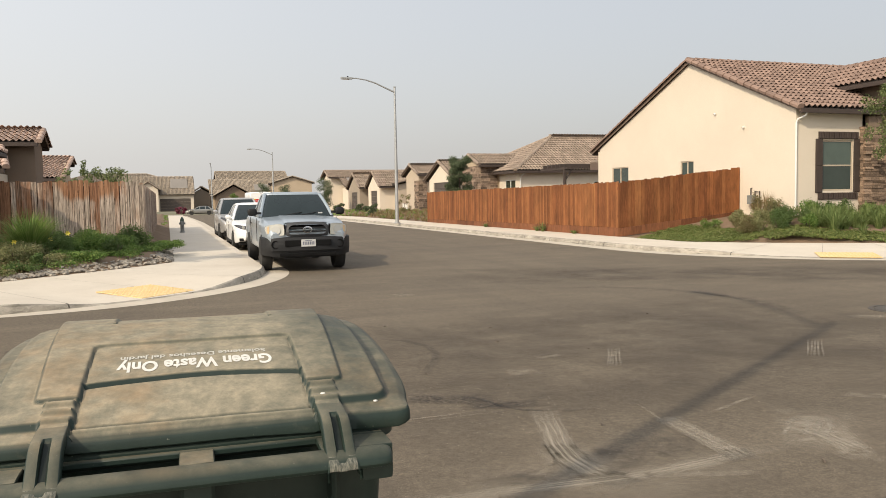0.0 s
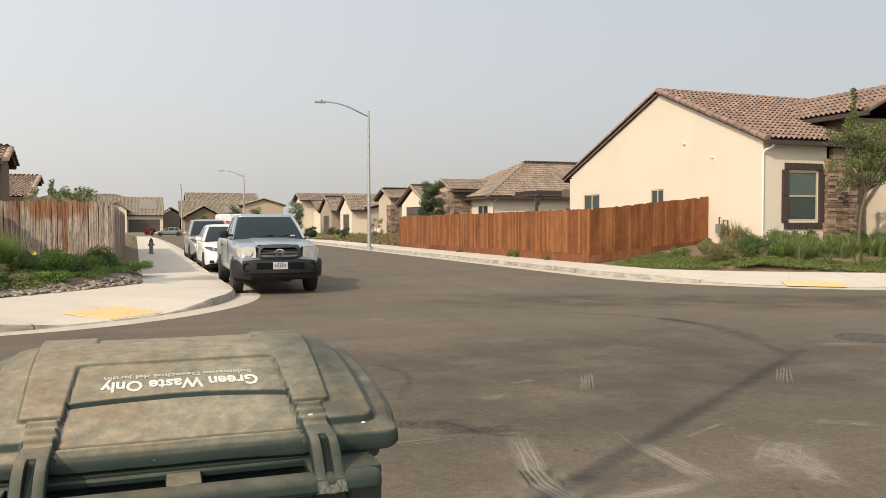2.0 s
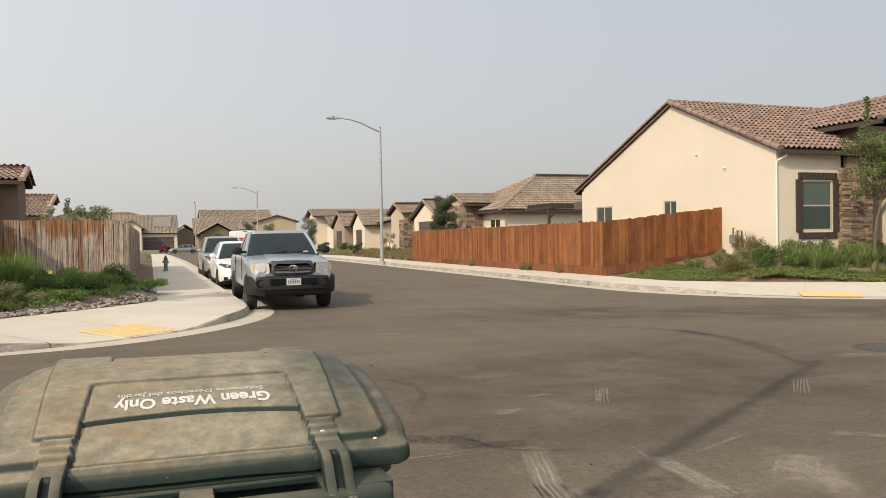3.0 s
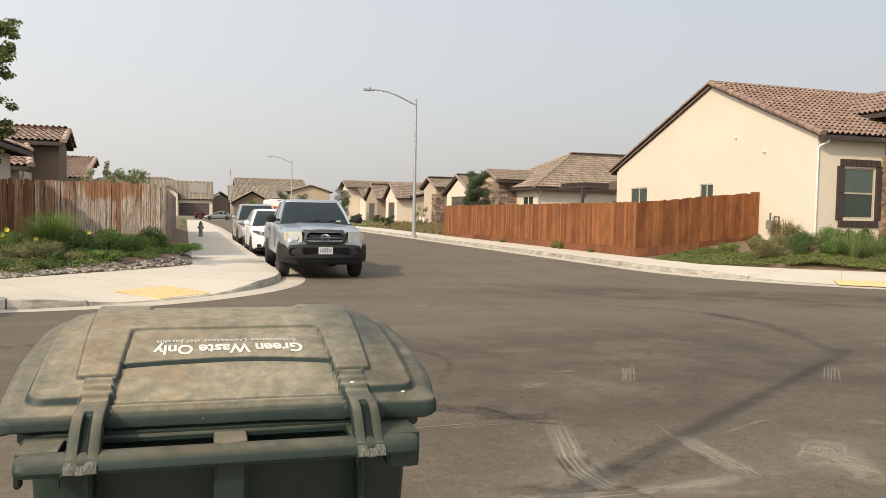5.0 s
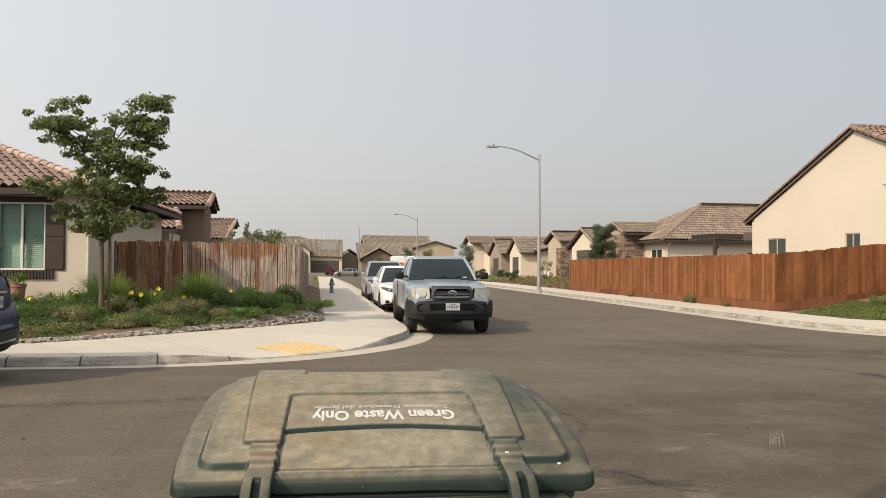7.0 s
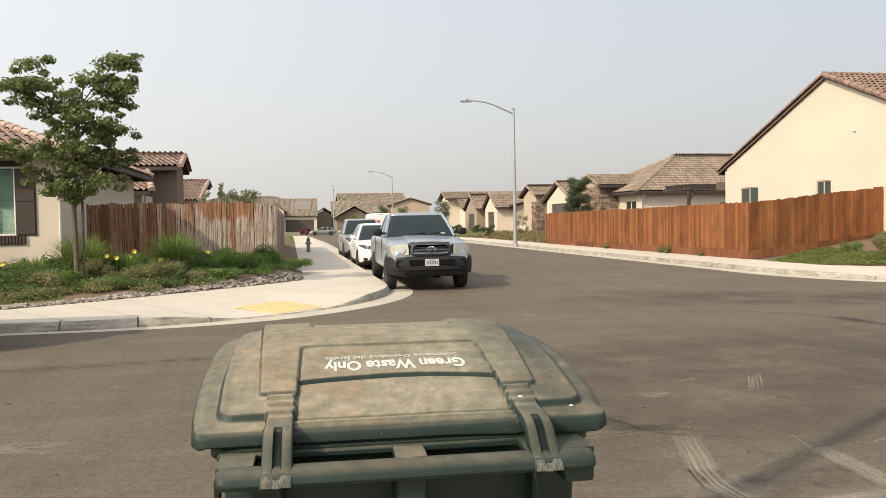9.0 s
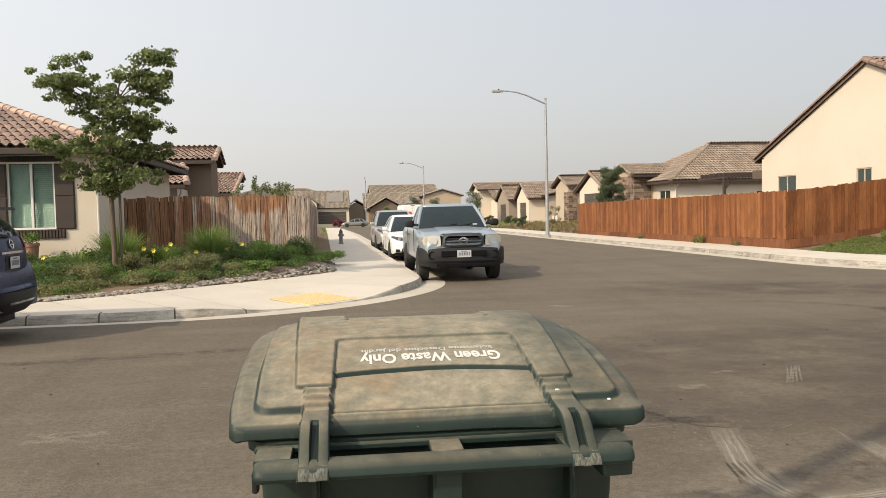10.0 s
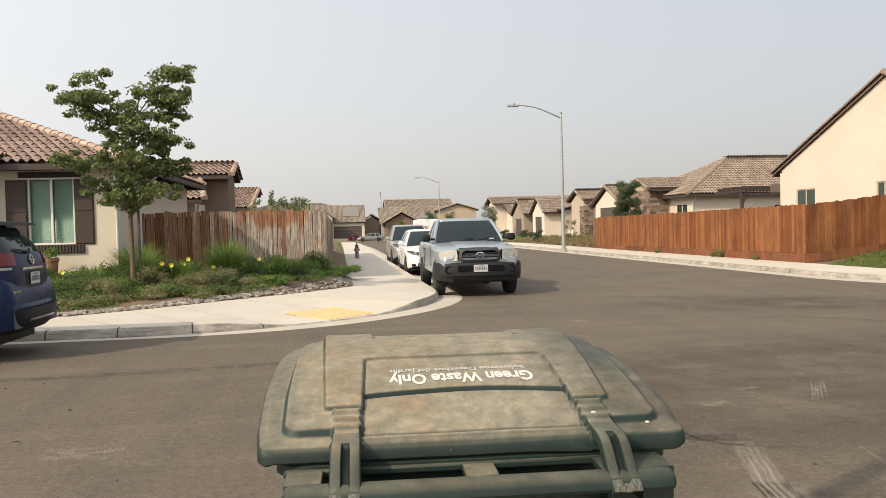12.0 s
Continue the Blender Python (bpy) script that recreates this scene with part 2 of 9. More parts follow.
    # knots and dark weather streaks
    knots = ramp_node(nt, placed(9, 2, 0.5, (1.6, 1.6, 0.8), (3, 8, 1)), [(0.68, 0.0), (0.74, 0.75 if grey else 0.35)])
    col = mix_node(nt, knots, col, (0.055, 0.030, 0.020))
    link(nt, col, bs.inputs["Base Color"])
    bs.inputs["Roughness"].default_value = 0.85
    bs.inputs["Specular IOR Level"].default_value = 0.25
    bump(nt, bs, grain, 0.5, 0.006)
    return m


def paint(name, color, metal=0.0, rough=0.28, flake=0.0, dirt=0.25, coat=0.6):
    m, nt, bs = nodes_of(name)
    nz = noise_node(nt, 3.0, 5, 0.65)
    dusty = tuple(0.75 * c + 0.25 * d for c, d in zip(color, (0.42, 0.37, 0.30)))
    col = mix_node(nt, ramp_node(nt, nz, [(0.42, 0.0), (0.75, dirt)]), color, dusty)
    link(nt, col, bs.inputs["Base Color"])
    bs.inputs["Metallic"].default_value = metal
    link(nt, ramp_node(nt, nz, [(0.3, rough), (0.8, rough + 0.2)]), bs.inputs["Roughness"])
    bs.inputs["Coat Weight"].default_value = coat
    bs.inputs["Specular IOR Level"].default_value = 0.5 if coat > 0.3 else 0.14
    bs.inputs["Coat Roughness"].default_value = 0.08
    return m


def plain(name, color, rough=0.5, metal=0.0, emit=0.0):
    return varied(name, color, tuple(0.86 * c for c in color), 6, 80, rough, metal, 0.05, 0.002)


def glass(name, tint, rough=0.03, spec=0.8):
    m, nt, bs = nodes_of(name)
    nz = noise_node(nt, 2.5, 4, 0.6)
    col = mix_node(nt, ramp_node(nt, nz, [(0.35, 0.0), (0.8, 0.4)]), tint, tuple(min(1.0, 1.5 * c + 0.01) for c in tint))
    link(nt, col, bs.inputs["Base Color"])
    bs.inputs["Roughness"].default_value = rough
    bs.inputs["Specular IOR Level"].default_value = spec
    return m


def clear_glass(name):
    m, nt, bs = nodes_of(name)
    bs.inputs["Base Color"].default_value = (0.86, 0.93, 0.90, 1)
    bs.inputs["Transmission Weight"].default_value = 1.0
    bs.inputs["Roughness"].default_value = 0.02
    bs.inputs["IOR"].default_value = 1.1
    bs.inputs["Specular IOR Level"].default_value = 0.9
    return m


def leaf_material(name, c1, c2, c3=None, per="island"):
    m, nt, bs = nodes_of(name)
    geo = nt.nodes.new("ShaderNodeNewGeometry")
    r = geo.outputs["Random Per Island"]
    stops = [(0.0, c1), (1.0, c2)] if c3 is None else [(0.0, c1), (0.55, c2), (1.0, c3)]
    col = ramp_node(nt, r, stops)
    big = noise_node(nt, 1.4, 3, 0.6)
    col = mix_node(nt, 0.7, col, ramp_node(nt, big, [(0.3, 0.62), (0.7, 1.0)]), "MULTIPLY")
    link(nt, col, bs.inputs["Base Color"])
    bs.inputs["Roughness"].default_value = 0.6
    bs.inputs["Specular IOR Level"].default_value = 0.25
    tr = nt.nodes.new("ShaderNodeBsdfTranslucent")
    link(nt, col, tr.inputs[0])
    mx = nt.nodes.new("ShaderNodeMixShader")
    mx.inputs[0].default_value = 0.38
    link(nt, bs.outputs[0], mx.inputs[1])
    link(nt, tr.outputs[0], mx.inputs[2])
    link(nt, mx.outputs[0], nt.nodes["Material Output"].inputs[0])
    return m


def bin_material(name="dusty_green_plastic", share=1.0):
    """Dark green plastic under a coat of dry tan dust, which lies thickest on faces that look up."""
    m, nt, bs = nodes_of(name)
    geo = nt.nodes.new("ShaderNodeNewGeometry")
    sep = nt.nodes.new("ShaderNodeSeparateXYZ")
    link(nt, geo.outputs["Normal"], sep.inputs[0])
    up = ramp_node(nt, sep.outputs[2], [(0.55, 0.0), (0.93, 1.0)])
    n1 = noise_node(nt, 8, 7, 0.72)
    n2 = noise_node(nt, 34, 6, 0.72)
    n3 = noise_node(nt, 160, 3, 0.6)
    green = mix_node(nt, ramp_node(nt, n1, [(0.3, 0.0), (0.7, 1.0)]), (0.0095, 0.019, 0.0145), (0.017, 0.030, 0.024))
    film = mix_node(nt, ramp_node(nt, n2, [(0.35, 0.0), (0.7, 1.0)]), (0.225, 0.203, 0.148), (0.335, 0.285, 0.200))
    f = math_node(nt, "MULTIPLY", up, ramp_node(nt, math_node(nt, "ADD", math_node(nt, "MULTIPLY", n1, 0.5), math_node(nt, "MULTIPLY", n2, 0.55)),
                                                [(0.34, 0.56), (0.66, 1.0)]))
    side = math_node(nt, "MULTIPLY", ramp_node(nt, n2, [(0.60, 0.0), (0.85, 0.35)]), 0.35)
    f = math_node(nt, "MAXIMUM", f, side)
    # the rim and corners are rubbed cleaner than the middle
    tco = nt.nodes.new("ShaderNodeTexCoord")
    osep = nt.nodes.new("ShaderNodeSeparateXYZ")
    link(nt, tco.outputs["Object"], osep.inputs[0])
    out = math_node(nt, "MAXIMUM", ramp_node(nt, osep.outputs[0], [(0.13, 0.0), (0.30, 1.0)]),
                    ramp_node(nt, math_node(nt, "MULTIPLY", osep.outputs[0], -1.0), [(0.27, 0.0), (0.46, 1.0)]))
    patchy = ramp_node(nt, noise_node(nt, 5.5, 5, 0.7, offset=(1, 4, 2)), [(0.34, 0.32), (0.60, 0.80)])
    f = math_node(nt, "MULTIPLY", f, math_node(nt, "SUBTRACT", 1.0, math_node(nt, "MULTIPLY", out, patchy)))
    f = math_node(nt, "MULTIPLY", f, share)
    rust = ramp_node(nt, noise_node(nt, 3.2, 5, 0.7, offset=(2, 7, 1)), [(0.48, 0.0), (0.66, 0.75)])
    film = mix_node(nt, rust, film, (0.29, 0.200, 0.115))
    col = mix_node(nt, f, green, film)
    col = mix_node(nt, ramp_node(nt, n3, [(0.70, 0.0), (0.78, 0.28)]), col, (0.36, 0.33, 0.27))
    link(nt, col, bs.inputs["Base Color"])
    link(nt, ramp_node(nt, f, [(0.0, 0.52), (1.0, 0.9)]), bs.inputs["Roughness"])
    bs.inputs["Specular IOR Level"].default_value = 0.3
    bump(nt, bs, math_node(nt, "ADD", n3, math_node(nt, "MULTIPLY", n2, 1.2)), 0.18, 0.002)
    return m


M_ASPHALT = asphalt_material()
M_CONCRETE = concrete_material()
M_KERB = kerb_material()
M_GUTTER = varied("gutter_concrete", (0.57, 0.505, 0.415), (0.48, 0.425, 0.35), 1.3, 50, 0.9, 0, 0.3, 0.003, c3=(0.43, 0.38, 0.31), spec=0.25)
M_SOIL = varied("soil", (0.17, 0.115, 0.075), (0.24, 0.17, 0.115), 1.2, 40, 0.95, 0, 0.6, 0.02, spec=0.2)
M_FARGROUND = varied("far_ground", (0.22, 0.19, 0.13), (0.15, 0.15, 0.09), 0.05, 3, 0.95, 0, 0.0, spec=0.2)
M_PAD = varied("yellow_pad", (0.73, 0.53, 0.26), (0.68, 0.47, 0.20), 2.5, 22, 0.8, 0, 0.3, 0.004, c3=(0.66, 0.55, 0.38))
M_STUCCO = varied("cream_stucco", (0.70, 0.618, 0.505), (0.655, 0.577, 0.47), 0.5, 90, 0.92, 0, 0.35, 0.004, spec=0.2)
M_STUCCO_TAN = varied("tan_stucco", (0.50, 0.40, 0.29), (0.45, 0.36, 0.26), 0.5, 90, 0.92, 0, 0.35, 0.004, spec=0.2)
M_STUCCO_BROWN = varied("brown_stucco", (0.235, 0.175, 0.13), (0.205, 0.155, 0.115), 0.5, 90, 0.92, 0, 0.35, 0.004, spec=0.2)
M_STUCCO_GREY = varied("taupe_stucco", (0.36, 0.30, 0.24), (0.32, 0.27, 0.21), 0.5, 90, 0.92, 0, 0.35, 0.004, spec=0.2)
M_TRIM = varied("dark_brown_trim", (0.058, 0.040, 0.031), (0.046, 0.032, 0.026), 2, 60, 0.7, 0, 0.15, 0.002)
M_WHITE = varied("white_paint", (0.78, 0.76, 0.71), (0.70, 0.68, 0.63), 2, 60, 0.55, 0, 0.05, 0.001)
M_TILE = varied("clay_roof_tile", (0.345, 0.236, 0.185), (0.245, 0.168, 0.134), 1.5, 30, 0.85, 0, 0.25, 0.004, per="object", spread=0.35, spec=0.25)
M_TILE_J = varied("clay_roof_tile_rest", (0.345, 0.236, 0.185), (0.245, 0.168, 0.134), 1.5, 30, 0.85, 0, 0.25, 0.004, per="island", spread=0.35, spec=0.25)
M_TILE_ROSE = varied("rose_roof_tile", (0.62, 0.450, 0.360), (0.44, 0.32, 0.257), 1.5, 30, 0.85, 0, 0.25, 0.004, per="island", spread=0.35, spec=0.25)
M_TILE_ROSE_ONE = varied("rose_roof_tile_single", (0.62, 0.450, 0.360), (0.44, 0.32, 0.257), 1.5, 30, 0.85, 0, 0.25, 0.004, per="object", spread=0.35, spec=0.25)
M_TILE_TAN = varied("tan_roof_tile", (0.40, 0.315, 0.245), (0.29, 0.225, 0.175), 1.2, 30, 0.85, 0, 0.25, 0.004, per="island", spread=0.35, spec=0.25)
M_TILE_GREY = varied("grey_brown_roof_tile", (0.403, 0.336, 0.263), (0.325, 0.269, 0.207), 1.2, 30, 0.85, 0, 0.25, 0.004, per="island", spread=0.3, spec=0.25)
M_FASCIA = varied("brown_fascia", (0.20, 0.145, 0.11), (0.165, 0.12, 0.092), 2, 60, 0.75, 0, 0.15, 0.002)
M_STUCCO_BEIGE = varied("beige_stucco", (0.52, 0.435, 0.34), (0.475, 0.395, 0.305), 0.5, 90, 0.92, 0, 0.35, 0.004, spec=0.2)
# roof felt; the same dark colour paints the shade under tile lips
M_DECK_SHADE = varied("roof_felt_and_lip_shade", (0.045, 0.032, 0.026), (0.036, 0.027, 0.022), 2, 30, 0.9, 0, 0.0)
M_FENCE_RED = wood_material("stained_cedar", (0.215, 0.078, 0.029), (0.282, 0.106, 0.038), (0.365, 0.152, 0.056), 0.0, 0.62)
M_KICK = wood_material("damp_cedar", (0.165, 0.064, 0.030), (0.215, 0.084, 0.039), (0.275, 0.112, 0.052), 0.0, 0.65)
M_FENCE_OLD = wood_material("weathered_cedar", (0.30, 0.135, 0.068), (0.43, 0.205, 0.103), (0.56, 0.300, 0.165), 0.8, 0.75)
M_GLASS = glass("window_glass", (0.024, 0.036, 0.026), 0.05, 0.55)
# upper pane: its reflection put into a paler glass colour
M_GLASSUP = glass("window_glass_reflecting", (0.055, 0.078, 0.062), 0.06, 0.6)
# dark colours standing for the shade between fence boards
M_GAPRED = varied("red_fence_gap_shade", (0.11, 0.042, 0.021), (0.14, 0.054, 0.026), 3, 40, 0.9, 0, 0.1, 0.002, spec=0.2)
M_GAP = varied("fence_gap_shade", (0.03, 0.016, 0.011), (0.045, 0.024, 0.016), 3, 40, 0.9, 0, 0.1, 0.002, spec=0.2)
M_PANE = clear_glass("window_pane")
M_BLIND = varied("window_blind", (0.30, 0.39, 0.335), (0.25, 0.33, 0.285), 1, 20, 0.7, 0, 0.0)
M_DARK = varied("dark_room", (0.02, 0.024, 0.024), (0.03, 0.034, 0.033), 2, 20, 0.8, 0, 0.0)
M_STEEL = varied("galvanised_steel", (0.42, 0.43, 0.43), (0.35, 0.36, 0.36), 3, 60, 0.5, 0.5, 0.05, 0.001)
M_STONE = varied("ledge_stone", (0.56, 0.405, 0.285), (0.26, 0.178, 0.128), 5, 30, 0.9, 0, 0.6, 0.012, per="object", spread=0.72, spec=0.25)
M_STONE_J = varied("ledge_stone_rest", (0.42, 0.31, 0.23), (0.22, 0.16, 0.12), 5, 30, 0.9, 0, 0.6, 0.012, per="island", spread=0.7, spec=0.25)
M_COBBLE = varied("cobble_stone", (0.52, 0.465, 0.39), (0.36, 0.315, 0.262), 3, 40, 0.85, 0, 0.3, 0.004, per="island", spread=0.6, spec=0.3)
M_GARAGE = varied("brown_garage_door", (0.095, 0.075, 0.062), (0.08, 0.064, 0.053), 1, 40, 0.7, 0, 0.05, 0.002)
# tan instead of dark: the sky's reflection is put into the panel colour
M_SOLAR = varied("solar_panel", (0.235, 0.205, 0.17), (0.205, 0.178, 0.148), 1, 30, 0.35, 0, 0.0)
M_LEAF = leaf_material("tree_leaf", (0.108, 0.140, 0.053), (0.176, 0.216, 0.082), (0.270, 0.302, 0.122))
M_LEAF_DARK = leaf_material("dark_shrub_leaf", (0.080, 0.130, 0.040), (0.145, 0.205, 0.065))
M_LEAF_RUST = leaf_material("rusty_shrub_leaf", (0.180, 0.150, 0.067), (0.270, 0.210, 0.102), (0.180, 0.216, 0.084))
M_LEAF_GREEN = leaf_material("shrub_leaf", (0.090, 0.165, 0.036), (0.165, 0.265, 0.060), (0.255, 0.325, 0.095))
M_LEAF_OLIVE = leaf_material("olive_shrub_leaf", (0.179, 0.200, 0.080), (0.276, 0.283, 0.124), (0.372, 0.324, 0.166))
M_GRASS = leaf_material("grass_blade", (0.125, 0.215, 0.046), (0.215, 0.315, 0.076), (0.315, 0.365, 0.12))
M_BLADE = leaf_material("dull_grass_blade", (0.135, 0.190, 0.060), (0.205, 0.275, 0.090), (0.285, 0.325, 0.125))
M_STRAW = leaf_material("dry_blade", (0.25, 0.17, 0.08), (0.33, 0.24, 0.12), (0.18, 0.16, 0.07))
M_LEAF_FAR = leaf_material("grey_green_leaf", (0.072, 0.098, 0.050), (0.125, 0.158, 0.080), (0.190, 0.222, 0.120))
M_YELLOW = plain("yellow_petal", (0.88, 0.74, 0.12), 0.6)
M_CLAY = varied("terracotta", (0.36, 0.19, 0.12), (0.28, 0.15, 0.10), 4, 60, 0.85, 0, 0.2, 0.003)
M_JOINT = varied("joint_dirt", (0.06, 0.052, 0.043), (0.085, 0.074, 0.06), 4, 60, 0.95, 0, 0.0)
M_REDFLOWER = leaf_material("red_petal", (0.24, 0.030, 0.075), (0.34, 0.07, 0.13), (0.10, 0.09, 0.05))
M_BARK = varied("bark", (0.15, 0.11, 0.075), (0.09, 0.066, 0.048), 4, 30, 0.9, 0, 0.6, 0.01, stretch=(3, 3, 0.6))
M_RUBBER = varied("tyre_rubber", (0.018, 0.018, 0.018), (0.030, 0.029, 0.027), 4, 60, 0.85, 0, 0.1, 0.002)
M_BLACKPL = varied("black_plastic", (0.010, 0.010, 0.011), (0.015, 0.0148, 0.0145), 3, 90, 0.6, 0, 0.1, 0.001, spec=0.25)
M_GREYPL = varied("grey_bumper_plastic", (0.017, 0.0175, 0.019), (0.024, 0.0245, 0.026), 3, 90, 0.65, 0, 0.1, 0.001, spec=0.25)
M_DEEP = varied("deep_black_plastic", (0.004, 0.004, 0.0045), (0.006, 0.006, 0.006), 3, 90, 0.7, 0, 0.1, 0.001, spec=0.15)
M_BARGREY = varied("dark_grille_grey", (0.050, 0.052, 0.056), (0.062, 0.064, 0.067), 3, 90, 0.6, 0.1, 0.05, 0.001, spec=0.3)
M_SMOKED = glass("smoked_lens", (0.03, 0.03, 0.032), 0.06)
M_CHROME = plain("chrome", (0.62, 0.62, 0.62), 0.18, 1.0)
M_ALLOY = plain("wheel_alloy", (0.42, 0.42, 0.42), 0.35, 0.8)
M_AUTOGLASS = glass("car_glass", (0.012, 0.019, 0.021), 0.03, 0.32)
M_LAMP = glass("lamp_lens", (0.34, 0.335, 0.295), 0.10)
M_AMBER = plain("amber_lens", (0.50, 0.36, 0.21), 0.15)
M_REFLECT = glass("reflector_glass", (0.31, 0.31, 0.285), 0.12)
M_REDLENS = plain("red_lens", (0.17, 0.005, 0.007), 0.2)
M_PLATE = plain("plate_white", (0.55, 0.55, 0.54), 0.5)
M_PLATEINK = plain("plate_ink", (0.16, 0.17, 0.22), 0.6)
M_SILVERBLUE = paint("silver_blue_paint", (0.30, 0.345, 0.385), 0.38, 0.30)
M_WHITECAR = paint("white_car_paint", (0.78, 0.78, 0.77), 0.0, 0.25)
M_GREYCAR = paint("grey_car_paint", (0.40, 0.39, 0.38), 0.5, 0.30)
M_NAVY = paint("navy_car_paint", (0.009, 0.018, 0.058), 0.0, 0.22, dirt=0.04, coat=0.06)
M_GOLDCAR = paint("pewter_car_paint", (0.23, 0.225, 0.205), 0.5, 0.3)
M_SIGNRED = plain("sign_red", (0.62, 0.03, 0.03), 0.5)
M_SIGNYELLOW = plain("sign_yellow", (0.80, 0.55, 0.02), 0.5)
M_HYDRANT = varied("hydrant_paint", (0.16, 0.17, 0.165), (0.24, 0.24, 0.225), 4, 40, 0.6, 0, 0.2, 0.003)
M_BONNET = varied("hydrant_bonnet_paint", (0.045, 0.075, 0.055), (0.06, 0.09, 0.07), 4, 40, 0.6, 0, 0.2, 0.003)
M_BIN = bin_material()
M_BINSIDE = bin_material("wiped_green_plastic", 0.36)
# almost dustless; its dark tone also paints the shade below the handle
M_TUB = bin_material("shaded_near_clean_plastic", 0.06)
M_STRAP = bin_material("dusty_strap_plastic", 0.62)
M_LEAF_YARD = leaf_material("yard_leaf", (0.108, 0.150, 0.040), (0.175, 0.222, 0.060), (0.270, 0.258, 0.095))
# green plastic darkened to stand for shade in the holes and slots
M_BININ = varied("shaded_green_plastic", (0.006, 0.011, 0.009), (0.009, 0.015, 0.012), 6, 60, 0.6, 0, 0.1, 0.001, spec=0.3)
M_INK = plain("white_ink", (0.72, 0.70, 0.64), 0.7)
M_INKDIM = plain("worn_white_ink", (0.56, 0.54, 0.475), 0.7)
M_GRIT = plain("grit_stone", (0.215, 0.183, 0.14), 0.85)
M_IRON = varied("cast_iron", (0.060, 0.052, 0.044), (0.078, 0.068, 0.057), 5, 60, 0.85, 0.0, 0.3, 0.003)

# ---- mesh helpers ----
def obj(name, bm, material, parent=None, label="", smooth=False):
    me = bpy.data.meshes.new(name)
    bm.to_mesh(me)
    bm.free()
    for m in (material if isinstance(material, (list, tuple)) else [material]):
        me.materials.append(m)
    if smooth:
        me.polygons.foreach_set("use_smooth", [True] * len(me.polygons))
        me.set_sharp_from_angle(angle=radians(38))
    ob = new(name, me)
    if parent is not None:
        ob.parent = parent
    if label:
        ob["label"] = label
    return ob


def part(name, bm, material, parent, label="", smooth=False):
    return obj(name, bm, material, parent, label, smooth)


def raw(name, verts, faces, material, parent=None, label="", smooth=False):
    me = bpy.data.meshes.new(name)
    me.from_pydata(verts, [], faces)
    me.materials.append(material)
    if smooth:
        me.polygons.foreach_set("use_smooth", [True] * len(me.polygons))
        me.set_sharp_from_angle(angle=radians(38))
    ob = new(name, me)
    if parent is not None:
        ob.parent = parent
    if label:
        ob["label"] = label
    return ob


def thing(name, at, label, category, group="", rz=0.0, kind=""):
    e = new(name)
    e.empty_display_size = 0.2
    e.matrix_world = pose(*at, 0, 0, rz)
    return tagged(e, label, category, group, kind)


def box(bm, x0, y0, z0, x1, y1, z1, bevel=0.0, m=None):
    x0, x1 = min(x0, x1), max(x0, x1)
    y0, y1 = min(y0, y1), max(y0, y1)
    z0, z1 = min(z0, z1), max(z0, z1)
    vs = [bm.verts.new(p) for p in ((x0, y0, z0), (x1, y0, z0), (x1, y1, z0), (x0, y1, z0),
                                    (x0, y0, z1), (x1, y0, z1), (x1, y1, z1), (x0, y1, z1))]
    fs = [bm.faces.new([vs[i] for i in f]) for f in ((3, 2, 1, 0), (4, 5, 6, 7), (0, 1, 5, 4), (1, 2, 6, 5), (2, 3, 7, 6), (3, 0, 4, 7))]
    if bevel:
        es = {e for f in fs for e in f.edges}
        out = bmesh.ops.bevel(bm, geom=list(es), offset=bevel, segments=1 if bevel < 0.012 else 2 if bevel < 0.03 else 4, affect="EDGES", profile=0.7)
        if m is not None:
            vs = list({v for f in out["faces"] for v in f.verts} | {v for v in vs if v.is_valid})
    if m is not None:
        bmesh.ops.transform(bm, matrix=m, verts=[v for v in vs if v.is_valid])
    return fs


def boxed(*a, **k):
    bm = bmesh.new()
    box(bm, *a, **k)
    return bm


def prism(bm, pts, ext):
    """A polygon (3D points) pushed along the vector ext."""
    ext = Vector(ext)
    a = [bm.verts.new(p) for p in pts]
    b = [bm.verts.new(Vector(p) + ext) for p in pts]
    n = len(a)
    nrm = sum(((Vector(pts[i]) - Vector(pts[0])).cross(Vector(pts[(i + 1) % n]) - Vector(pts[0])) for i in range(1, n - 1)), Vector())
    flip = nrm.dot(ext) > 0
    bm.faces.new(a[::-1] if flip else a)
    bm.faces.new(b if flip else b[::-1])
    for i in range(n):
        j = (i + 1) % n
        q = [a[i], a[j], b[j], b[i]]
        bm.faces.new(q if flip else q[::-1])


def tube(bm, pts, radii, n=10, caps=True):
    """A round tube through points; radii is one number or one for each point."""
    pts = [Vector(p) for p in pts]
    if isinstance(radii, (int, float)):
        radii = [radii] * len(pts)
    rings = []
    ref = None
    for i, p in enumerate(pts):
        d = (pts[min(i + 1, len(pts) - 1)] - pts[max(i - 1, 0)]).normalized()
        if ref is None:
            ref = d.orthogonal().normalized()
        ref = (ref - d * ref.dot(d)).normalized()
        s = d.cross(ref)
        rings.append([bm.verts.new(p + (ref * math.cos(a) + s * math.sin(a)) * radii[i]) for a in [2 * math.pi * k / n for k in range(n)]])
    for r0, r1 in zip(rings, rings[1:]):
        for k in range(n):
            bm.faces.new((r0[k], r0[(k + 1) % n], r1[(k + 1) % n], r1[k]))
    if caps:
        bm.faces.new(rings[0][::-1])
        bm.faces.new(rings[-1])


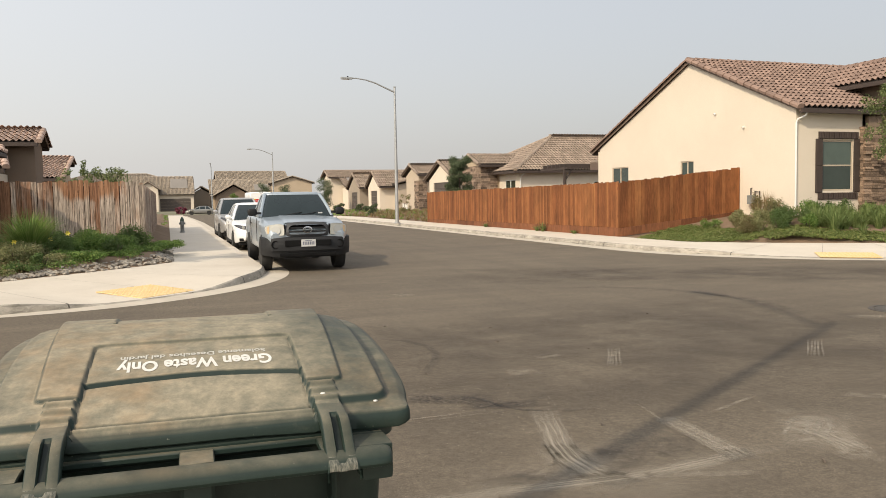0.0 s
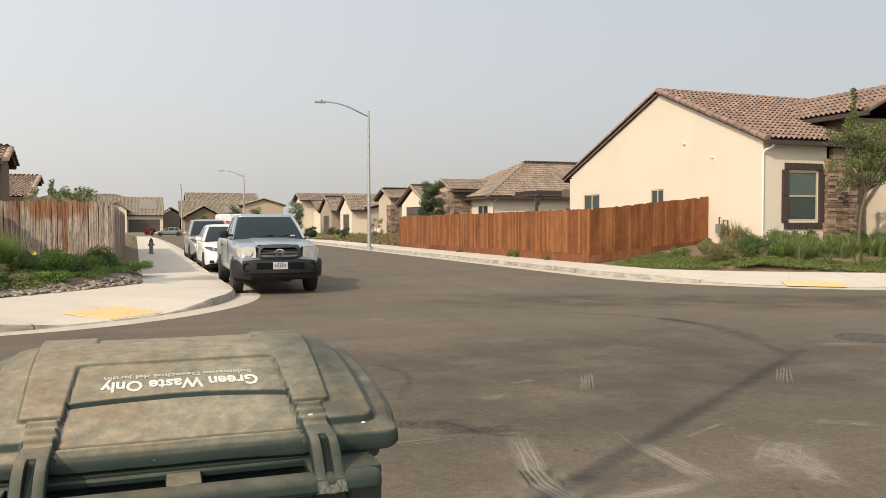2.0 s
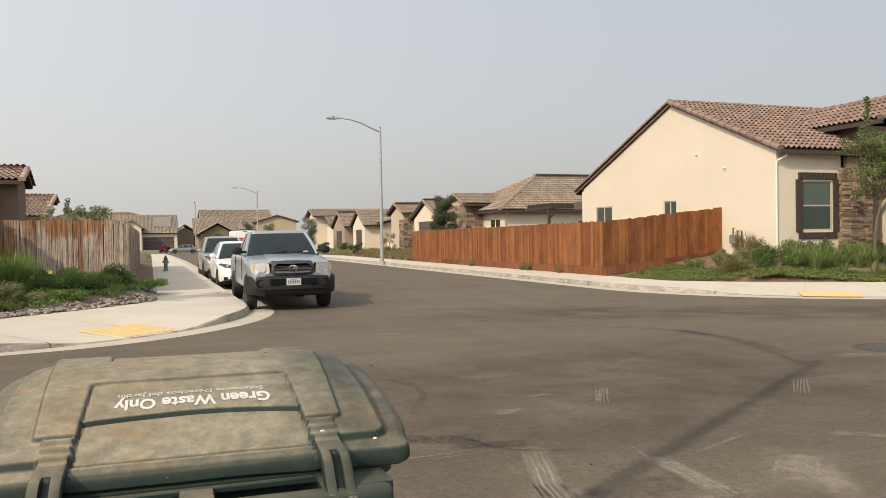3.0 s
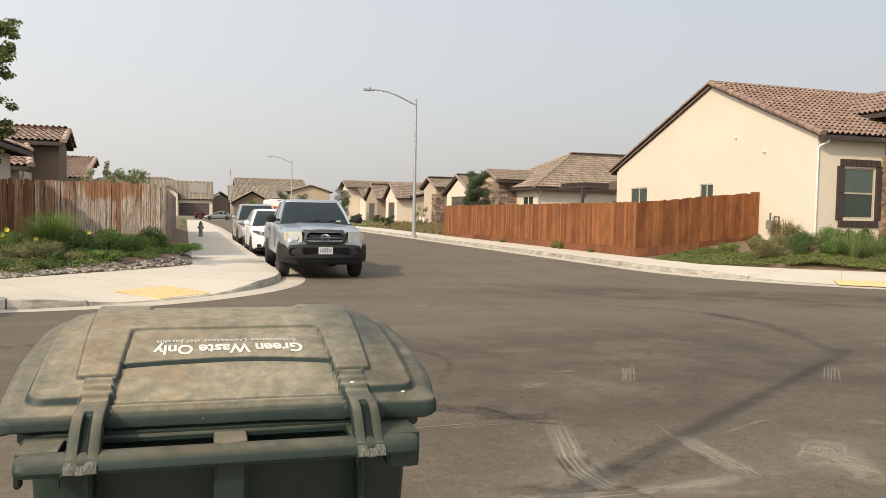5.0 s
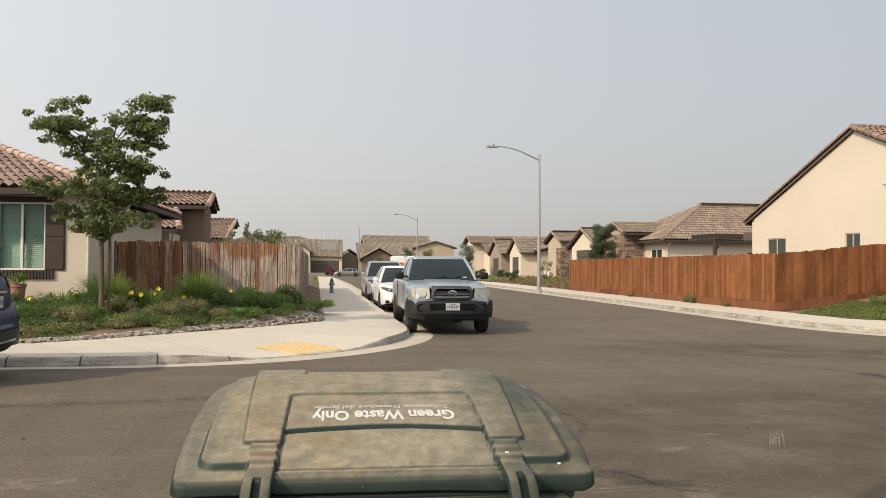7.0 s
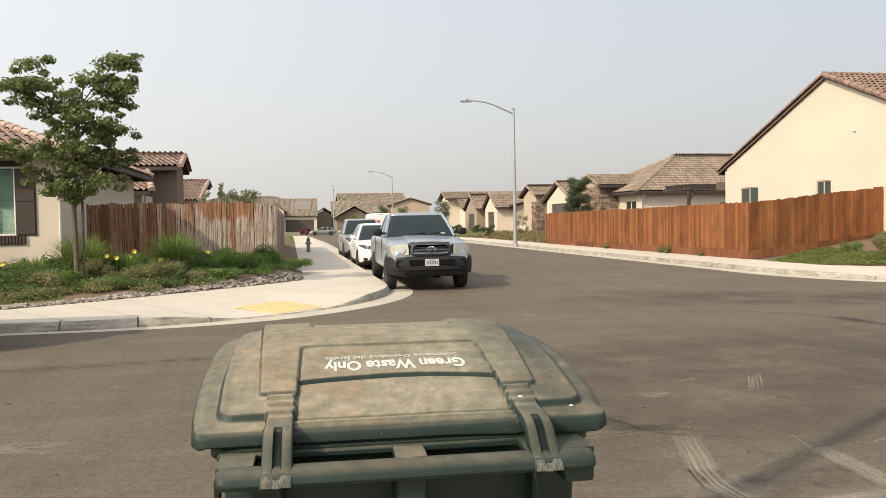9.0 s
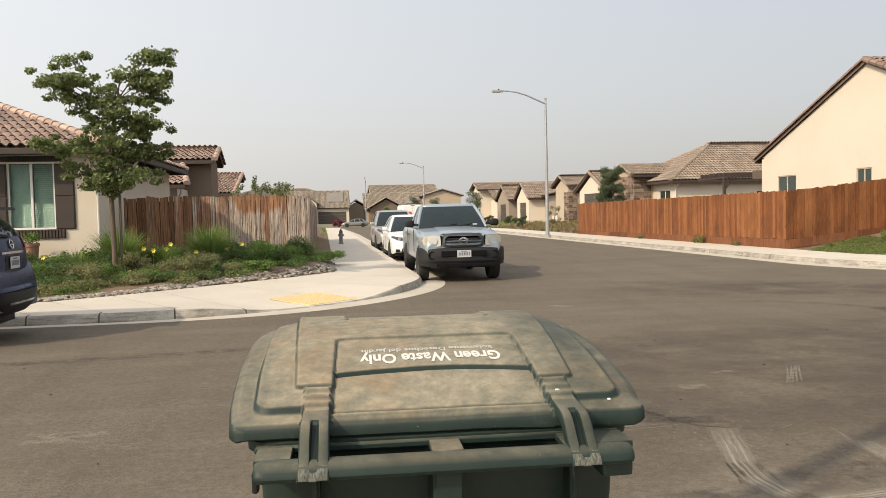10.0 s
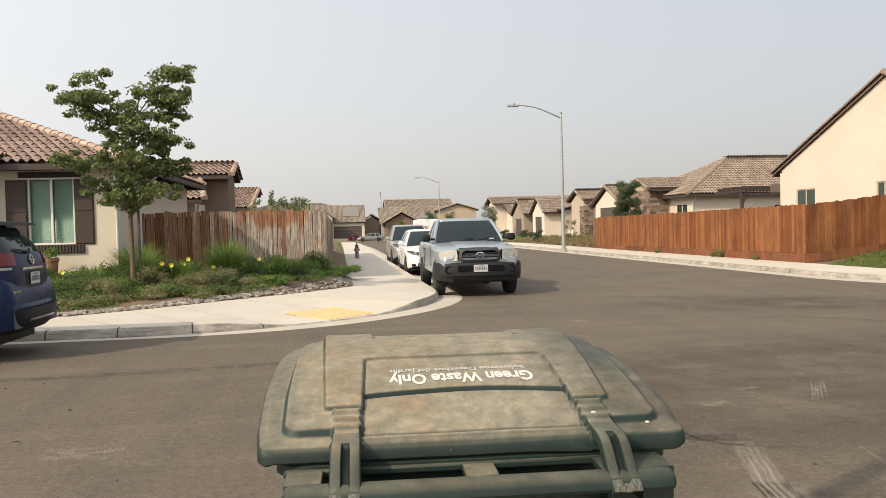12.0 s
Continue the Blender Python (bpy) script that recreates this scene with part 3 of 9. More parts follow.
def lathe(bm, profile, n=16, axis="z", at=(0, 0, 0)):
    """Revolve (radius, height) pairs about an axis."""
    rings = []
    for r, h in profile:
        ring = []
        for k in range(n):
            a = 2 * math.pi * k / n
            c, s = r * math.cos(a), r * math.sin(a)
            p = (c, s, h) if axis == "z" else ((c, h, s) if axis == "y" else (h, c, s))
            ring.append(bm.verts.new(Vector(p) + Vector(at)))
        rings.append(ring)
    flip = axis == "y"
    for r0, r1 in zip(rings, rings[1:]):
        for k in range(n):
            q = (r0[k], r0[(k + 1) % n], r1[(k + 1) % n], r1[k])
            bm.faces.new(q[::-1] if flip else q)
    for ring, rev in ((rings[0], not flip), (rings[-1], flip)):
        if (ring[0].co - ring[1].co).length > 1e-5:
            bm.faces.new(ring[::-1] if rev else ring)


def rounded_poly(hx, hy, r, n=5):
    pts = []
    for cx, cy, a0 in ((hx - r, hy - r, 0), (-hx + r, hy - r, 90), (-hx + r, -hy + r, 180), (hx - r, -hy + r, 270)):
        for k in range(n + 1):
            a = radians(a0 + 90 * k / n)
            pts.append((cx + r * math.cos(a), cy + r * math.sin(a)))
    return pts


def interp(x, table):
    xs, ys = zip(*table)
    return float(np.interp(x, xs, ys))


def smooth01(x):
    x = min(1.0, max(0.0, x))
    return x * x * (3 - 2 * x)


def fall(y):
    """The street runs gently downhill past its middle."""
    return -0.008 * max(0.0, y - 60.0)

# ---- ground, road, pavements ----
def sheet(name, xs, ys, zf, material, label, thick=0.0):
    verts = [(x, y, zf(x, y)) for y in ys for x in xs]
    nx = len(xs)
    faces = [(j * nx + i, j * nx + i + 1, (j + 1) * nx + i + 1, (j + 1) * nx + i) for j in range(len(ys) - 1) for i in range(nx - 1)]
    ob = raw(name, verts, faces, material, smooth=True)
    return tagged(ob, label, name.split("_")[0], kind="structure")


far = [-3000, -800, -300, -160, -90, -60, -30, 0, 30, 60, 90, 160, 300, 800, 3000]
sheet("ground", far, [-3000, -600, -100, -30, 0, 30, 60, 110, 160, 300, 800, 3000],
      lambda x, y: -0.12 + fall(min(y, 160)) * 1.15, M_FARGROUND, "flat dry ground reaching the hazy horizon")
sheet("road", [-75, -40, -20, -10, 0, 3, 7.2, 11, 15, 20, 40, 75], [-0.4, 3, 6, 9, 12, 16, 20, 30, 45, 60, 75, 90, 105, 120, 136],
      lambda x, y: fall(y), M_ASPHALT, "worn dusty grey-brown asphalt road at an intersection")


def corner_path(cx, cy, r, side, y_end, x_end):
    """Kerb face line: along the cross street, round the corner and up the long street.
    side -1: the block to the left of the long street; +1: to its right. Points with the inward normal and the arc angle."""
    pts = []
    n_line = 14
    for k in range(n_line):
        x = x_end + (cx - x_end) * k / n_line
        pts.append(((x, cy - r), (0.0, 1.0), -1.0))
    for k in range(33):
        a = radians(90.0 * k / 32)
        # from the cross street (angle 0) to the long street (angle 90)
        dx, dy = -side * math.sin(a), -math.cos(a)
        pts.append(((cx + dx * r, cy + dy * r), (-dx, -dy), k / 32))
    for y in (20.5, 22, 24, 26, 28, 31, 34, 38, 42, 46, 50, 55, 60, 68, 76, 84, 92, 100, 106, 112):
        if y <= y_end and y > cy:
            pts.append(((cx - side * r, y), (float(side), 0.0), 2.0))
    return pts


def pavement(name, path, ramp, width, label, pan_width, inner=None):
    """Gutter, kerb face and walk as one swept strip, with a dropped kerb inside the ramp range of the arc."""
    lo, hi = ramp
    rows = []
    for i_, ((px, py), (nx, ny), a) in enumerate(path):
        drop = 0.0
        if 0 <= a <= 1:
            drop = smooth01((a - lo + 0.19) / 0.19) * smooth01((hi + 0.22 - a) / 0.22)
        h = 0.14 - 0.12 * drop
        w = width(a)
        g = fall(py)
        pw = pan_width(a)
        ix, iy = inner[i_] if inner else (px + nx * w, py + ny * w)
        kx, ky = px + nx * 0.15, py + ny * 0.15
        rows.append([(px - nx * pw, py - ny * pw, g + 0.003), (px - nx * 0.05, py - ny * 0.05, g + 0.004),
                     (px - nx * 0.02, py - ny * 0.02, g + 0.012 + (h - 0.012) * 0.75), (px + nx * 0.02, py + ny * 0.02, g + h),
                     (kx, ky, g + h + 0.002), ((kx + ix) / 2, (ky + iy) / 2, g + 0.5 * (h + 0.16)), (ix, iy, g + 0.165), (ix, iy, g - 0.1)])
    cols = len(rows[0])
    verts = [p for r in rows for p in r]
    top, kerb, pan = [], [], []
    for j in range(len(rows) - 1):
        for i in range(cols - 1):
            q = (j * cols + i, j * cols + i + 1, (j + 1) * cols + i + 1, (j + 1) * cols + i)
            (pan if i == 0 else kerb if i in (1, 2) else top).append(q)
    kind = raw(name, verts, top, M_CONCRETE, smooth=True)
    tagged(kind, label, "pavement", kind="structure")
    k = raw("kerb", verts, kerb, M_KERB, kind, smooth=True)
    raw("gutter_pan", verts, pan, M_GUTTER, kind, "tan concrete gutter pan", True)
    return kind, rows


left_path = corner_path(-3.35, 17.65, 5.40, -1, 112, -60)
bed_path = corner_path(-4.65, 18.95, 6.70, -1, 112, -60)
right_path = corner_path(19.30, 19.20, 6.95, 1, 112, 62)


def left_width(a):
    return 1.85 if a > 1 or a < 0 else 1.85 + 1.25 * math.sin(math.pi * a) ** 0.8


def right_width(a):
    return 1.7 if a > 1 else (2.6 if a < 0 else 1.7 + 0.9 * (1 - a) + 0.9 * math.sin(math.pi * a))


bed_line = [(px + nx * left_width(a), py + ny * left_width(a)) for (px, py), (nx, ny), a in bed_path]
pave_left, rows_left = pavement("pavement_left", left_path, (0.33, 0.50), left_width, "pale concrete corner pavement with a dropped kerb",
                                lambda a: 0.28 + 0.26 * smooth01(a / 0.4), bed_line)
pave_right, rows_right = pavement("pavement_right", right_path, (0.30, 0.58), right_width, "pale concrete corner pavement with a dropped kerb", lambda a: 0.57)


def joints(parent, rows, picks):
    """Scored joints: thin dark grooves across walk and kerb."""
    for j in picks:
        k = int(j)
        nxt = rows[k + 1]
        r = [tuple(a + (b - a) * (j - k) for a, b in zip(p, q)) for p, q in zip(rows[k], nxt)]
        d = (Vector(nxt[3]) - Vector(r[3]))
        d.z = 0
        d = d.normalized() * 0.011
        up = Vector((0, 0, 0.003))
        for name, lo, hi, w, mat in (("kerb_joint", 1, 5, 1.0, M_JOINT), ("joint", 4, 7, 0.45, M_KERB)):
            bm = bmesh.new()
            line = [Vector(p) for p in r[lo:hi]]
            vs = [(bm.verts.new(p - d * w + up), bm.verts.new(p + d * w + up)) for p in line]
            for (a, b), (c, e) in zip(vs, vs[1:]):
                bm.faces.new((a, b, e, c))
            part(name, bm, mat, parent)


joints(pave_left, rows_left, [9, 10, 11, 11.35, 11.7, 12, 12.35, 12.7, 13.05, 13.4, 13.75, 14, 18, 22, 30, 36, 40, 44, 47, 49, 50, 51, 52, 53, 54])
joints(pave_right, rows_right, [8, 9, 10, 11, 11.4, 11.8, 12.2, 12.6, 13, 13.35, 13.7, 14, 19, 24, 30, 36, 47, 48, 49, 50, 51])


def tactile_pad(at, rz, w, d, slope, parent):
    """Yellow detectable-warning mat with raised domes."""
    bm = bmesh.new()
    box(bm, -w / 2, -d / 2, -0.01, w / 2, d / 2, 0.006, 0.004)
    n = 14
    for i in range(n):
        for k in range(n):
            x, y = (i + 0.5) / n * w - w / 2, (k + 0.5) / n * d - d / 2
            b = [bm.verts.new((x + 0.016 * math.cos(t), y + 0.016 * math.sin(t), 0.006)) for t in (0.3, 1.87, 3.44, 5.01)]
            c = [bm.verts.new((x + 0.009 * math.cos(t), y + 0.009 * math.sin(t), 0.013)) for t in (0.3, 1.87, 3.44, 5.01)]
            bm.faces.new(c)
            for q in range(4):
                bm.faces.new((b[q], b[(q + 1) % 4], c[(q + 1) % 4], c[q]))
    ob = part("tactile_mat", bm, M_PAD, parent, "yellow tactile warning mat with raised domes")
    ob.matrix_world = pose(*at, slope, 0, rz)
    return ob


tactile_pad((-0.24, 14.06, 0.052), 43, 1.14, 1.08, 3.0, pave_left)
tactile_pad((15.02, 14.18, 0.052), -37, 1.28, 0.97, 2.2, pave_right)

# near side of the cross street, behind the camera
sheet("pavement_near", [-60, -20, 0, 20, 60], [-6, -3, 0.0, 0.70, 0.745, 0.755], lambda x, y: 0.14 if y < 0.72 else 0.13 if y < 0.75 else -0.01, M_CONCRETE, "pale concrete pavement by the kerb")


# planting bed on the left corner and yard on the right corner
def bed_z(x, y):
    d = min(1.0, max(0.0, (y - 14.4) / 5.0))
    return 0.17 + 0.22 * smooth01(d)


def yard_z(x, y):
    d = min((x - 14.0) / 5.0, (y - 15.0) / 4.6)
    return 0.165 + 0.62 * smooth01(min(1.0, max(0.0, d)) * 0.95)


def inset_edge(rows, margin=-0.02):
    return [Vector(r[6]) for r in rows]


def fan_sheet(name, edge, target, zf, material, label, steps=14):
    """Ground between a pavement's inner edge and the points of a line further in."""
    verts, faces = [], []
    n = len(edge)
    for k in range(steps + 1):
        f = k / steps
        for e, t in zip(edge, target):
            p = e.lerp(t, f)
            z = zf(p.x, p.y) if k else e.z - 0.01
            verts.append((p.x, p.y, z + fall(p.y) + (0.02 * noise.noise(p * 1.3) if k else 0)))
    for k in range(steps):
        for i in range(n - 1):
            faces.append((k * n + i, k * n + i + 1, (k + 1) * n + i + 1, (k + 1) * n + i))
    return tagged(raw(name, verts, faces, material, smooth=True), label, "planting bed" if "bed" in name else "yard", kind="structure")


le = inset_edge(rows_left)
fan_sheet("ground_bed_left", le, [Vector((min(p.x - 6, -9.0) if p.y > 23 else min(p.x, -6.0), max(p.y, 24.0), 0)) for p in le],
          bed_z, M_SOIL, "brown soil of the planted corner bed")
re_ = inset_edge(rows_right)
fan_sheet("ground_yard_right", re_, [Vector((max(p.x + 8, 22.0) if p.y > 23 else max(p.x, 24.0), max(p.y, 24.0), 0)) for p in re_],
          lambda x, y: yard_z(x, min(y, 23)) if y < 43 else 0.17 + 0.35 * smooth01((x - 14) / 6), M_SOIL, "sloping dry yard soil with patches of grass")

# manhole, tyre marks and dust on the asphalt
mh = thing("manhole_cover", (9.05, 7.55, 0.0), "dark cast-iron manhole cover set in asphalt", "manhole cover")
bm = bmesh.new()
lathe(bm, [(0.36, -0.01), (0.36, 0.006), (0.34, 0.009), (0.0, 0.009)], 28)
part("lid", bm, M_IRON, mh, smooth=True)
bm = bmesh.new()
lathe(bm, [(0.43, -0.01), (0.43, 0.006), (0.375, 0.007), (0.375, -0.01)], 28)
part("ring", bm, M_IRON, mh, smooth=True)

M_DUST = dust_decal("dust_film", (0.31, 0.262, 0.20), 0.5, 9)
M_FILM = dust_decal("pale_dust_film", (0.40, 0.345, 0.27), 0.34, 5)
M_TYREFAINT = dust_decal("faint_tyre_print_dust", (0.36, 0.31, 0.245), 0.55, 16, 1.5)
M_TYREDUST = dust_decal("tyre_print_dust", (0.37, 0.32, 0.252), 0.78, 16, 1.5)
M_SKID = dust_decal("rubber_skid", (0.035, 0.032, 0.03), 0.34, 6)
M_SKIDSHADOW = dust_decal("faint_skid_and_shadow", (0.045, 0.04, 0.036), 0.25, 5)
M_FLECK = dust_decal("dark_flecks", (0.040, 0.034, 0.030), 0.6, 26)
M_HAZE = dust_decal("thin_dust_haze", (0.36, 0.31, 0.245), 0.20, 1.6)
M_DARKPATCH = dust_decal("broad_dark_patch", (0.075, 0.06, 0.046), 0.4, 0.9)
M_SEAL = dust_decal("crack_seal", (0.03, 0.028, 0.026), 0.6, 5)


def mark(name, line, width, material, z=0.004, label="pale dusty tyre print on asphalt"):
    """A strip along a line of plan points, with UV from end to end."""
    bm = bmesh.new()
    uv = bm.loops.layers.uv.new("UVMap")
    pts = [Vector((x, y, z + fall(y))) for x, y in line]
    sec = []
    for i, p in enumerate(pts):
        d = (pts[min(i + 1, len(pts) - 1)] - pts[max(i - 1, 0)]).normalized()
        s = Vector((-d.y, d.x, 0)) * width / 2
        f = i / (len(pts) - 1)
        sec.append((bm.verts.new(p - s), bm.verts.new(p + s), f))
    for (a, b, f), (c, d, g) in zip(sec, sec[1:]):
        face = bm.faces.new((a, c, d, b))
        for lp, co in zip(face.loops, ((f, 0), (g, 0), (g, 1), (f, 1))):
            lp[uv].uv = co
    return tagged(obj(name, bm, material), label, "road mark", kind="stuff")


def arc_line(x0, y0, x1, y1, sag, n=12):
    a, b = Vector((x0, y0)), Vector((x1, y1))
    s = Vector((-(b - a).y, (b - a).x)).normalized()
    return [tuple(a.lerp(b, i / n) + s * sag * 4 * (i / n) * (1 - i / n)) for i in range(n + 1)]


M_BARPRINT = dust_decal("tread_bar_dust", (0.33, 0.288, 0.23), 0.72, 24)
M_BLOT = dust_decal("scuffed_dust", (0.35, 0.30, 0.235), 0.55, 11)
for (ax, ay), (bx, by), (cx, cy) in (((4.26, 6.83), (3.80, 6.09), (0.152, 0.012)), ((6.36, 6.40), (5.75, 5.77), (0.128, -0.075))):
    for k in range(5):
        o = (k - 0.2) / 4.2
        mark("tread_bar", [(ax + cx * o + (bx - ax) * t + 0.012 * math.sin(3 * t + k), ay + cy * o + (by - ay) * t) for t in (0, 0.3, 0.6, 1.0)], 0.020, M_BARPRINT, 0.0045,
             "pale dusty tread bar printed on asphalt")
E_LINE = [(2.67, 5.10), (2.55, 4.80), (2.46, 4.52), (2.37, 4.28), (2.31, 4.02), (2.32, 3.78), (2.40, 3.5)]
mark("tyre_print", E_LINE, 0.20, M_TYREDUST)
mark("dust_film", E_LINE, 0.24, M_FILM, 0.003, "pale dust film on asphalt")
mark("dust_film", E_LINE[3:], 0.42, M_FILM, 0.0035, "pale dust film on asphalt")
F_LINE = [(1.2, 3.70), (1.58, 3.69), (2.09, 3.66), (2.42, 3.64), (2.7, 3.64), (3.17, 3.70), (3.6, 3.78)]
mark("tyre_print", F_LINE, 0.13, M_TYREDUST)
mark("dust_film", F_LINE, 0.20, M_FILM, 0.0035, "pale dust film on asphalt")
C_LINE = [(3.33, 4.55), (3.30, 4.42), (3.28, 4.1), (3.25, 3.75), (3.24, 3.6)]
mark("tyre_print", C_LINE, 0.20, M_BLOT)
mark("tyre_print", C_LINE, 0.22, M_TYREFAINT, 0.0045)
mark("dust_line", [(3.35, 4.95), (3.29, 4.65), (3.23, 4.35)], 0.03, M_DUST, label="thin pale dust line on asphalt")
mark("dust_line", [(3.65, 4.50), (3.9, 4.61), (4.30, 4.78)], 0.05, M_DUST, label="thin pale dust line on asphalt")
for o in (0.0, 0.07):
    mark("dust_line", [(1.4, 5.08 + o), (1.92, 5.09 + o), (2.40, 5.11 + o)], 0.025, M_DUST, label="thin pale dust line on asphalt")
mark("tyre_print", [(4.25, 4.22), (4.12, 4.02), (3.95, 3.82), (3.70, 3.66)], 0.24, M_BLOT)
mark("tyre_print", [(4.22, 4.20), (4.08, 3.85), (3.92, 3.52), (3.80, 3.36)], 0.26, M_BLOT, 0.0045)
mark("tyre_print", [(4.02, 3.98), (3.98, 3.72), (3.95, 3.50)], 0.20, M_TYREDUST, 0.005)
for dx, dy in ((0.0, 0.0), (0.06, -0.03), (0.12, -0.06), (-0.10, 0.06)):
    mark("tread_bar", [(4.16 + dx, 4.12 + dy), (4.02 + dx, 3.98 + dy), (3.84 + dx, 3.84 + dy)], 0.035, M_BARPRINT, 0.0055, "pale dusty tread bar printed on asphalt")
mark("dust_patch", [(4.16, 4.14), (4.02, 4.02), (3.86, 3.92)], 0.22, M_BLOT, 0.0052, "pale dust patch on asphalt")
mark("dust_film", [(4.40, 4.35), (4.05, 3.95), (3.72, 3.50)], 0.60, M_FILM, 0.003, "pale dust film on asphalt")
for line, wd in (([(2.86, 6.23), (3.0, 6.2), (3.18, 6.19)], 0.26), ([(3.40, 6.66), (3.55, 6.70), (3.68, 6.74)], 0.12), ([(3.40, 11.95), (3.6, 11.95), (3.85, 11.95)], 0.5),
                 ([(7.9, 7.35), (8.2, 7.3), (8.6, 7.2)], 0.3), ([(-2.2, 5.8), (-1.9, 5.8), (-1.5, 5.7)], 0.4), ([(2.55, 3.62), (2.9, 3.50), (3.2, 3.42)], 0.10), ([(4.9, 4.6), (5.1, 4.4), (5.3, 4.3)], 0.2)):
    mark("dust_patch", line, wd, M_DUST, label="pale dust patch on asphalt")
mark("dust_film", [(0.9, 3.05), (1.7, 3.35), (2.5, 3.75), (3.2, 4.1)], 1.2, M_HAZE, 0.0025, "pale dust film on asphalt")
# two wide strips that darken the asphalt, broken up by noise
mark("dark_road_patch", [(4.5, 14.6), (7.5, 13.6), (10.5, 12.2), (13.5, 10.6), (17.0, 9.6)], 3.4, M_DARKPATCH, 0.002, "broad patchy darker area on asphalt")
mark("dark_road_patch", [(0.2, 6.6), (2.5, 6.8), (4.5, 7.0), (6.5, 7.2), (9.5, 7.8)], 5.6, M_DARKPATCH, 0.002, "broad patchy darker area on asphalt")
mark("oil_stain", [(2.2, 3.80), (2.6, 3.95), (3.0, 4.02), (3.3, 4.0)], 0.42, M_SKID, 0.0028, "dark damp stain on asphalt")
mark("oil_stain", [(1.7, 3.78), (2.0, 3.85), (2.3, 3.88)], 0.22, M_SKID, 0.0028, "dark damp stain on asphalt")
# rubber skid whose first stretch also paints the lamp arm's shadow
mark("skid_mark", [(7.40, 7.20), (7.62, 7.85), (7.80, 8.40), (7.97, 9.23), (7.90, 10.14), (7.53, 10.93), (6.85, 11.51), (6.04, 11.76), (5.0, 11.95)], 0.26, M_SKIDSHADOW, 0.003, "faint curved rubber skid mark and painted lamp-arm shadow on asphalt")
mark("skid_mark", arc_line(-6.5, 9.0, 3.0, 10.2, -0.5), 0.3, M_SKID, 0.003, "dark curved rubber skid mark on asphalt")
mark("skid_mark", [(2.30, 8.30), (2.50, 8.05), (2.62, 7.72), (2.60, 7.30), (2.46, 6.94), (2.18, 6.42)], 0.09, M_SKID, 0.003, "dark curved rubber scuff on asphalt")
mark("crack_seal", [(2.20, 5.62), (2.30, 5.52), (2.36, 5.40), (2.40, 5.22), (2.50, 5.08), (2.64, 5.0), (2.82, 4.93), (3.0, 4.9)], 0.05, M_SEAL, 0.004, "dark tar crack seal on asphalt")
for line, wd in (([(1.75, 5.75), (2.1, 5.55), (2.5, 5.45)], 0.30), ([(2.1, 5.35), (2.45, 5.25), (2.75, 5.2)], 0.22)):
    mark("oil_fleck", line, wd, M_FLECK, 0.0042, "dark broken tar flecks on asphalt")

# loose grit and leaf bits on the near asphalt
grng = random.Random(17)
gv, gf = [], []
for k_ in range(1500):
    if k_ < 900:
        x, y = grng.uniform(-4.5, 7.5), 2.4 + 5.6 * grng.random() ** 1.4
    else:
        # swept together along the gutter side of the turn
        x, y = grng.gauss(2.6, 0.55), grng.gauss(5.3, 0.55)
    r = 0.0018 + 0.0045 * grng.random() ** 2
    k = len(gv)
    gv += [(x - r, y - r * 0.6, 0.001), (x + r, y - r * 0.8, 0.001), (x + r * 0.3, y + r, 0.001), (x + grng.uniform(-0.3, 0.3) * r, y, r * 1.1)]
    gf += [(k, k + 1, k + 3), (k + 1, k + 2, k + 3), (k + 2, k, k + 3)]
tagged(raw("grit", gv, gf, M_GRIT), "pale loose grit scattered on the asphalt", "grit", kind="stuff")
gv, gf = [], []
for _ in range(46):
    x, y, a = grng.uniform(-4, 6.5), 2.6 + 6.5 * grng.random(), grng.uniform(0, 3.1)
    ln = grng.uniform(0.015, 0.04)
    c, s_ = math.cos(a) * ln, math.sin(a) * ln
    k = len(gv)
    gv += [(x - c, y - s_, 0.004), (x - s_ * 0.35, y + c * 0.35, 0.012), (x + c, y + s_, 0.005), (x + s_ * 0.35, y - c * 0.35, 0.010)]
    gf.append((k, k + 1, k + 2, k + 3))
tagged(raw("leaf_litter", gv, gf, M_BARK), "small dead leaf bits on the asphalt", "leaf litter", kind="stuff")

# ---- building kit ----
def frame_of(p0, p1, z=0.0):
    """Matrix from wall coordinates (along, inward, up) to the world, for a wall whose outside lies on the right hand from p0 to p1."""
    a, b = Vector((*p0, 0)), Vector((*p1, 0))
    u = (b - a).normalized()
    n = Vector((-u.y, u.x, 0))
    m = Matrix((u, n, Vector((0, 0, 1)))).transposed().to_4x4()
    m.translation = Vector((*p0, z))
    return m, (b - a).length


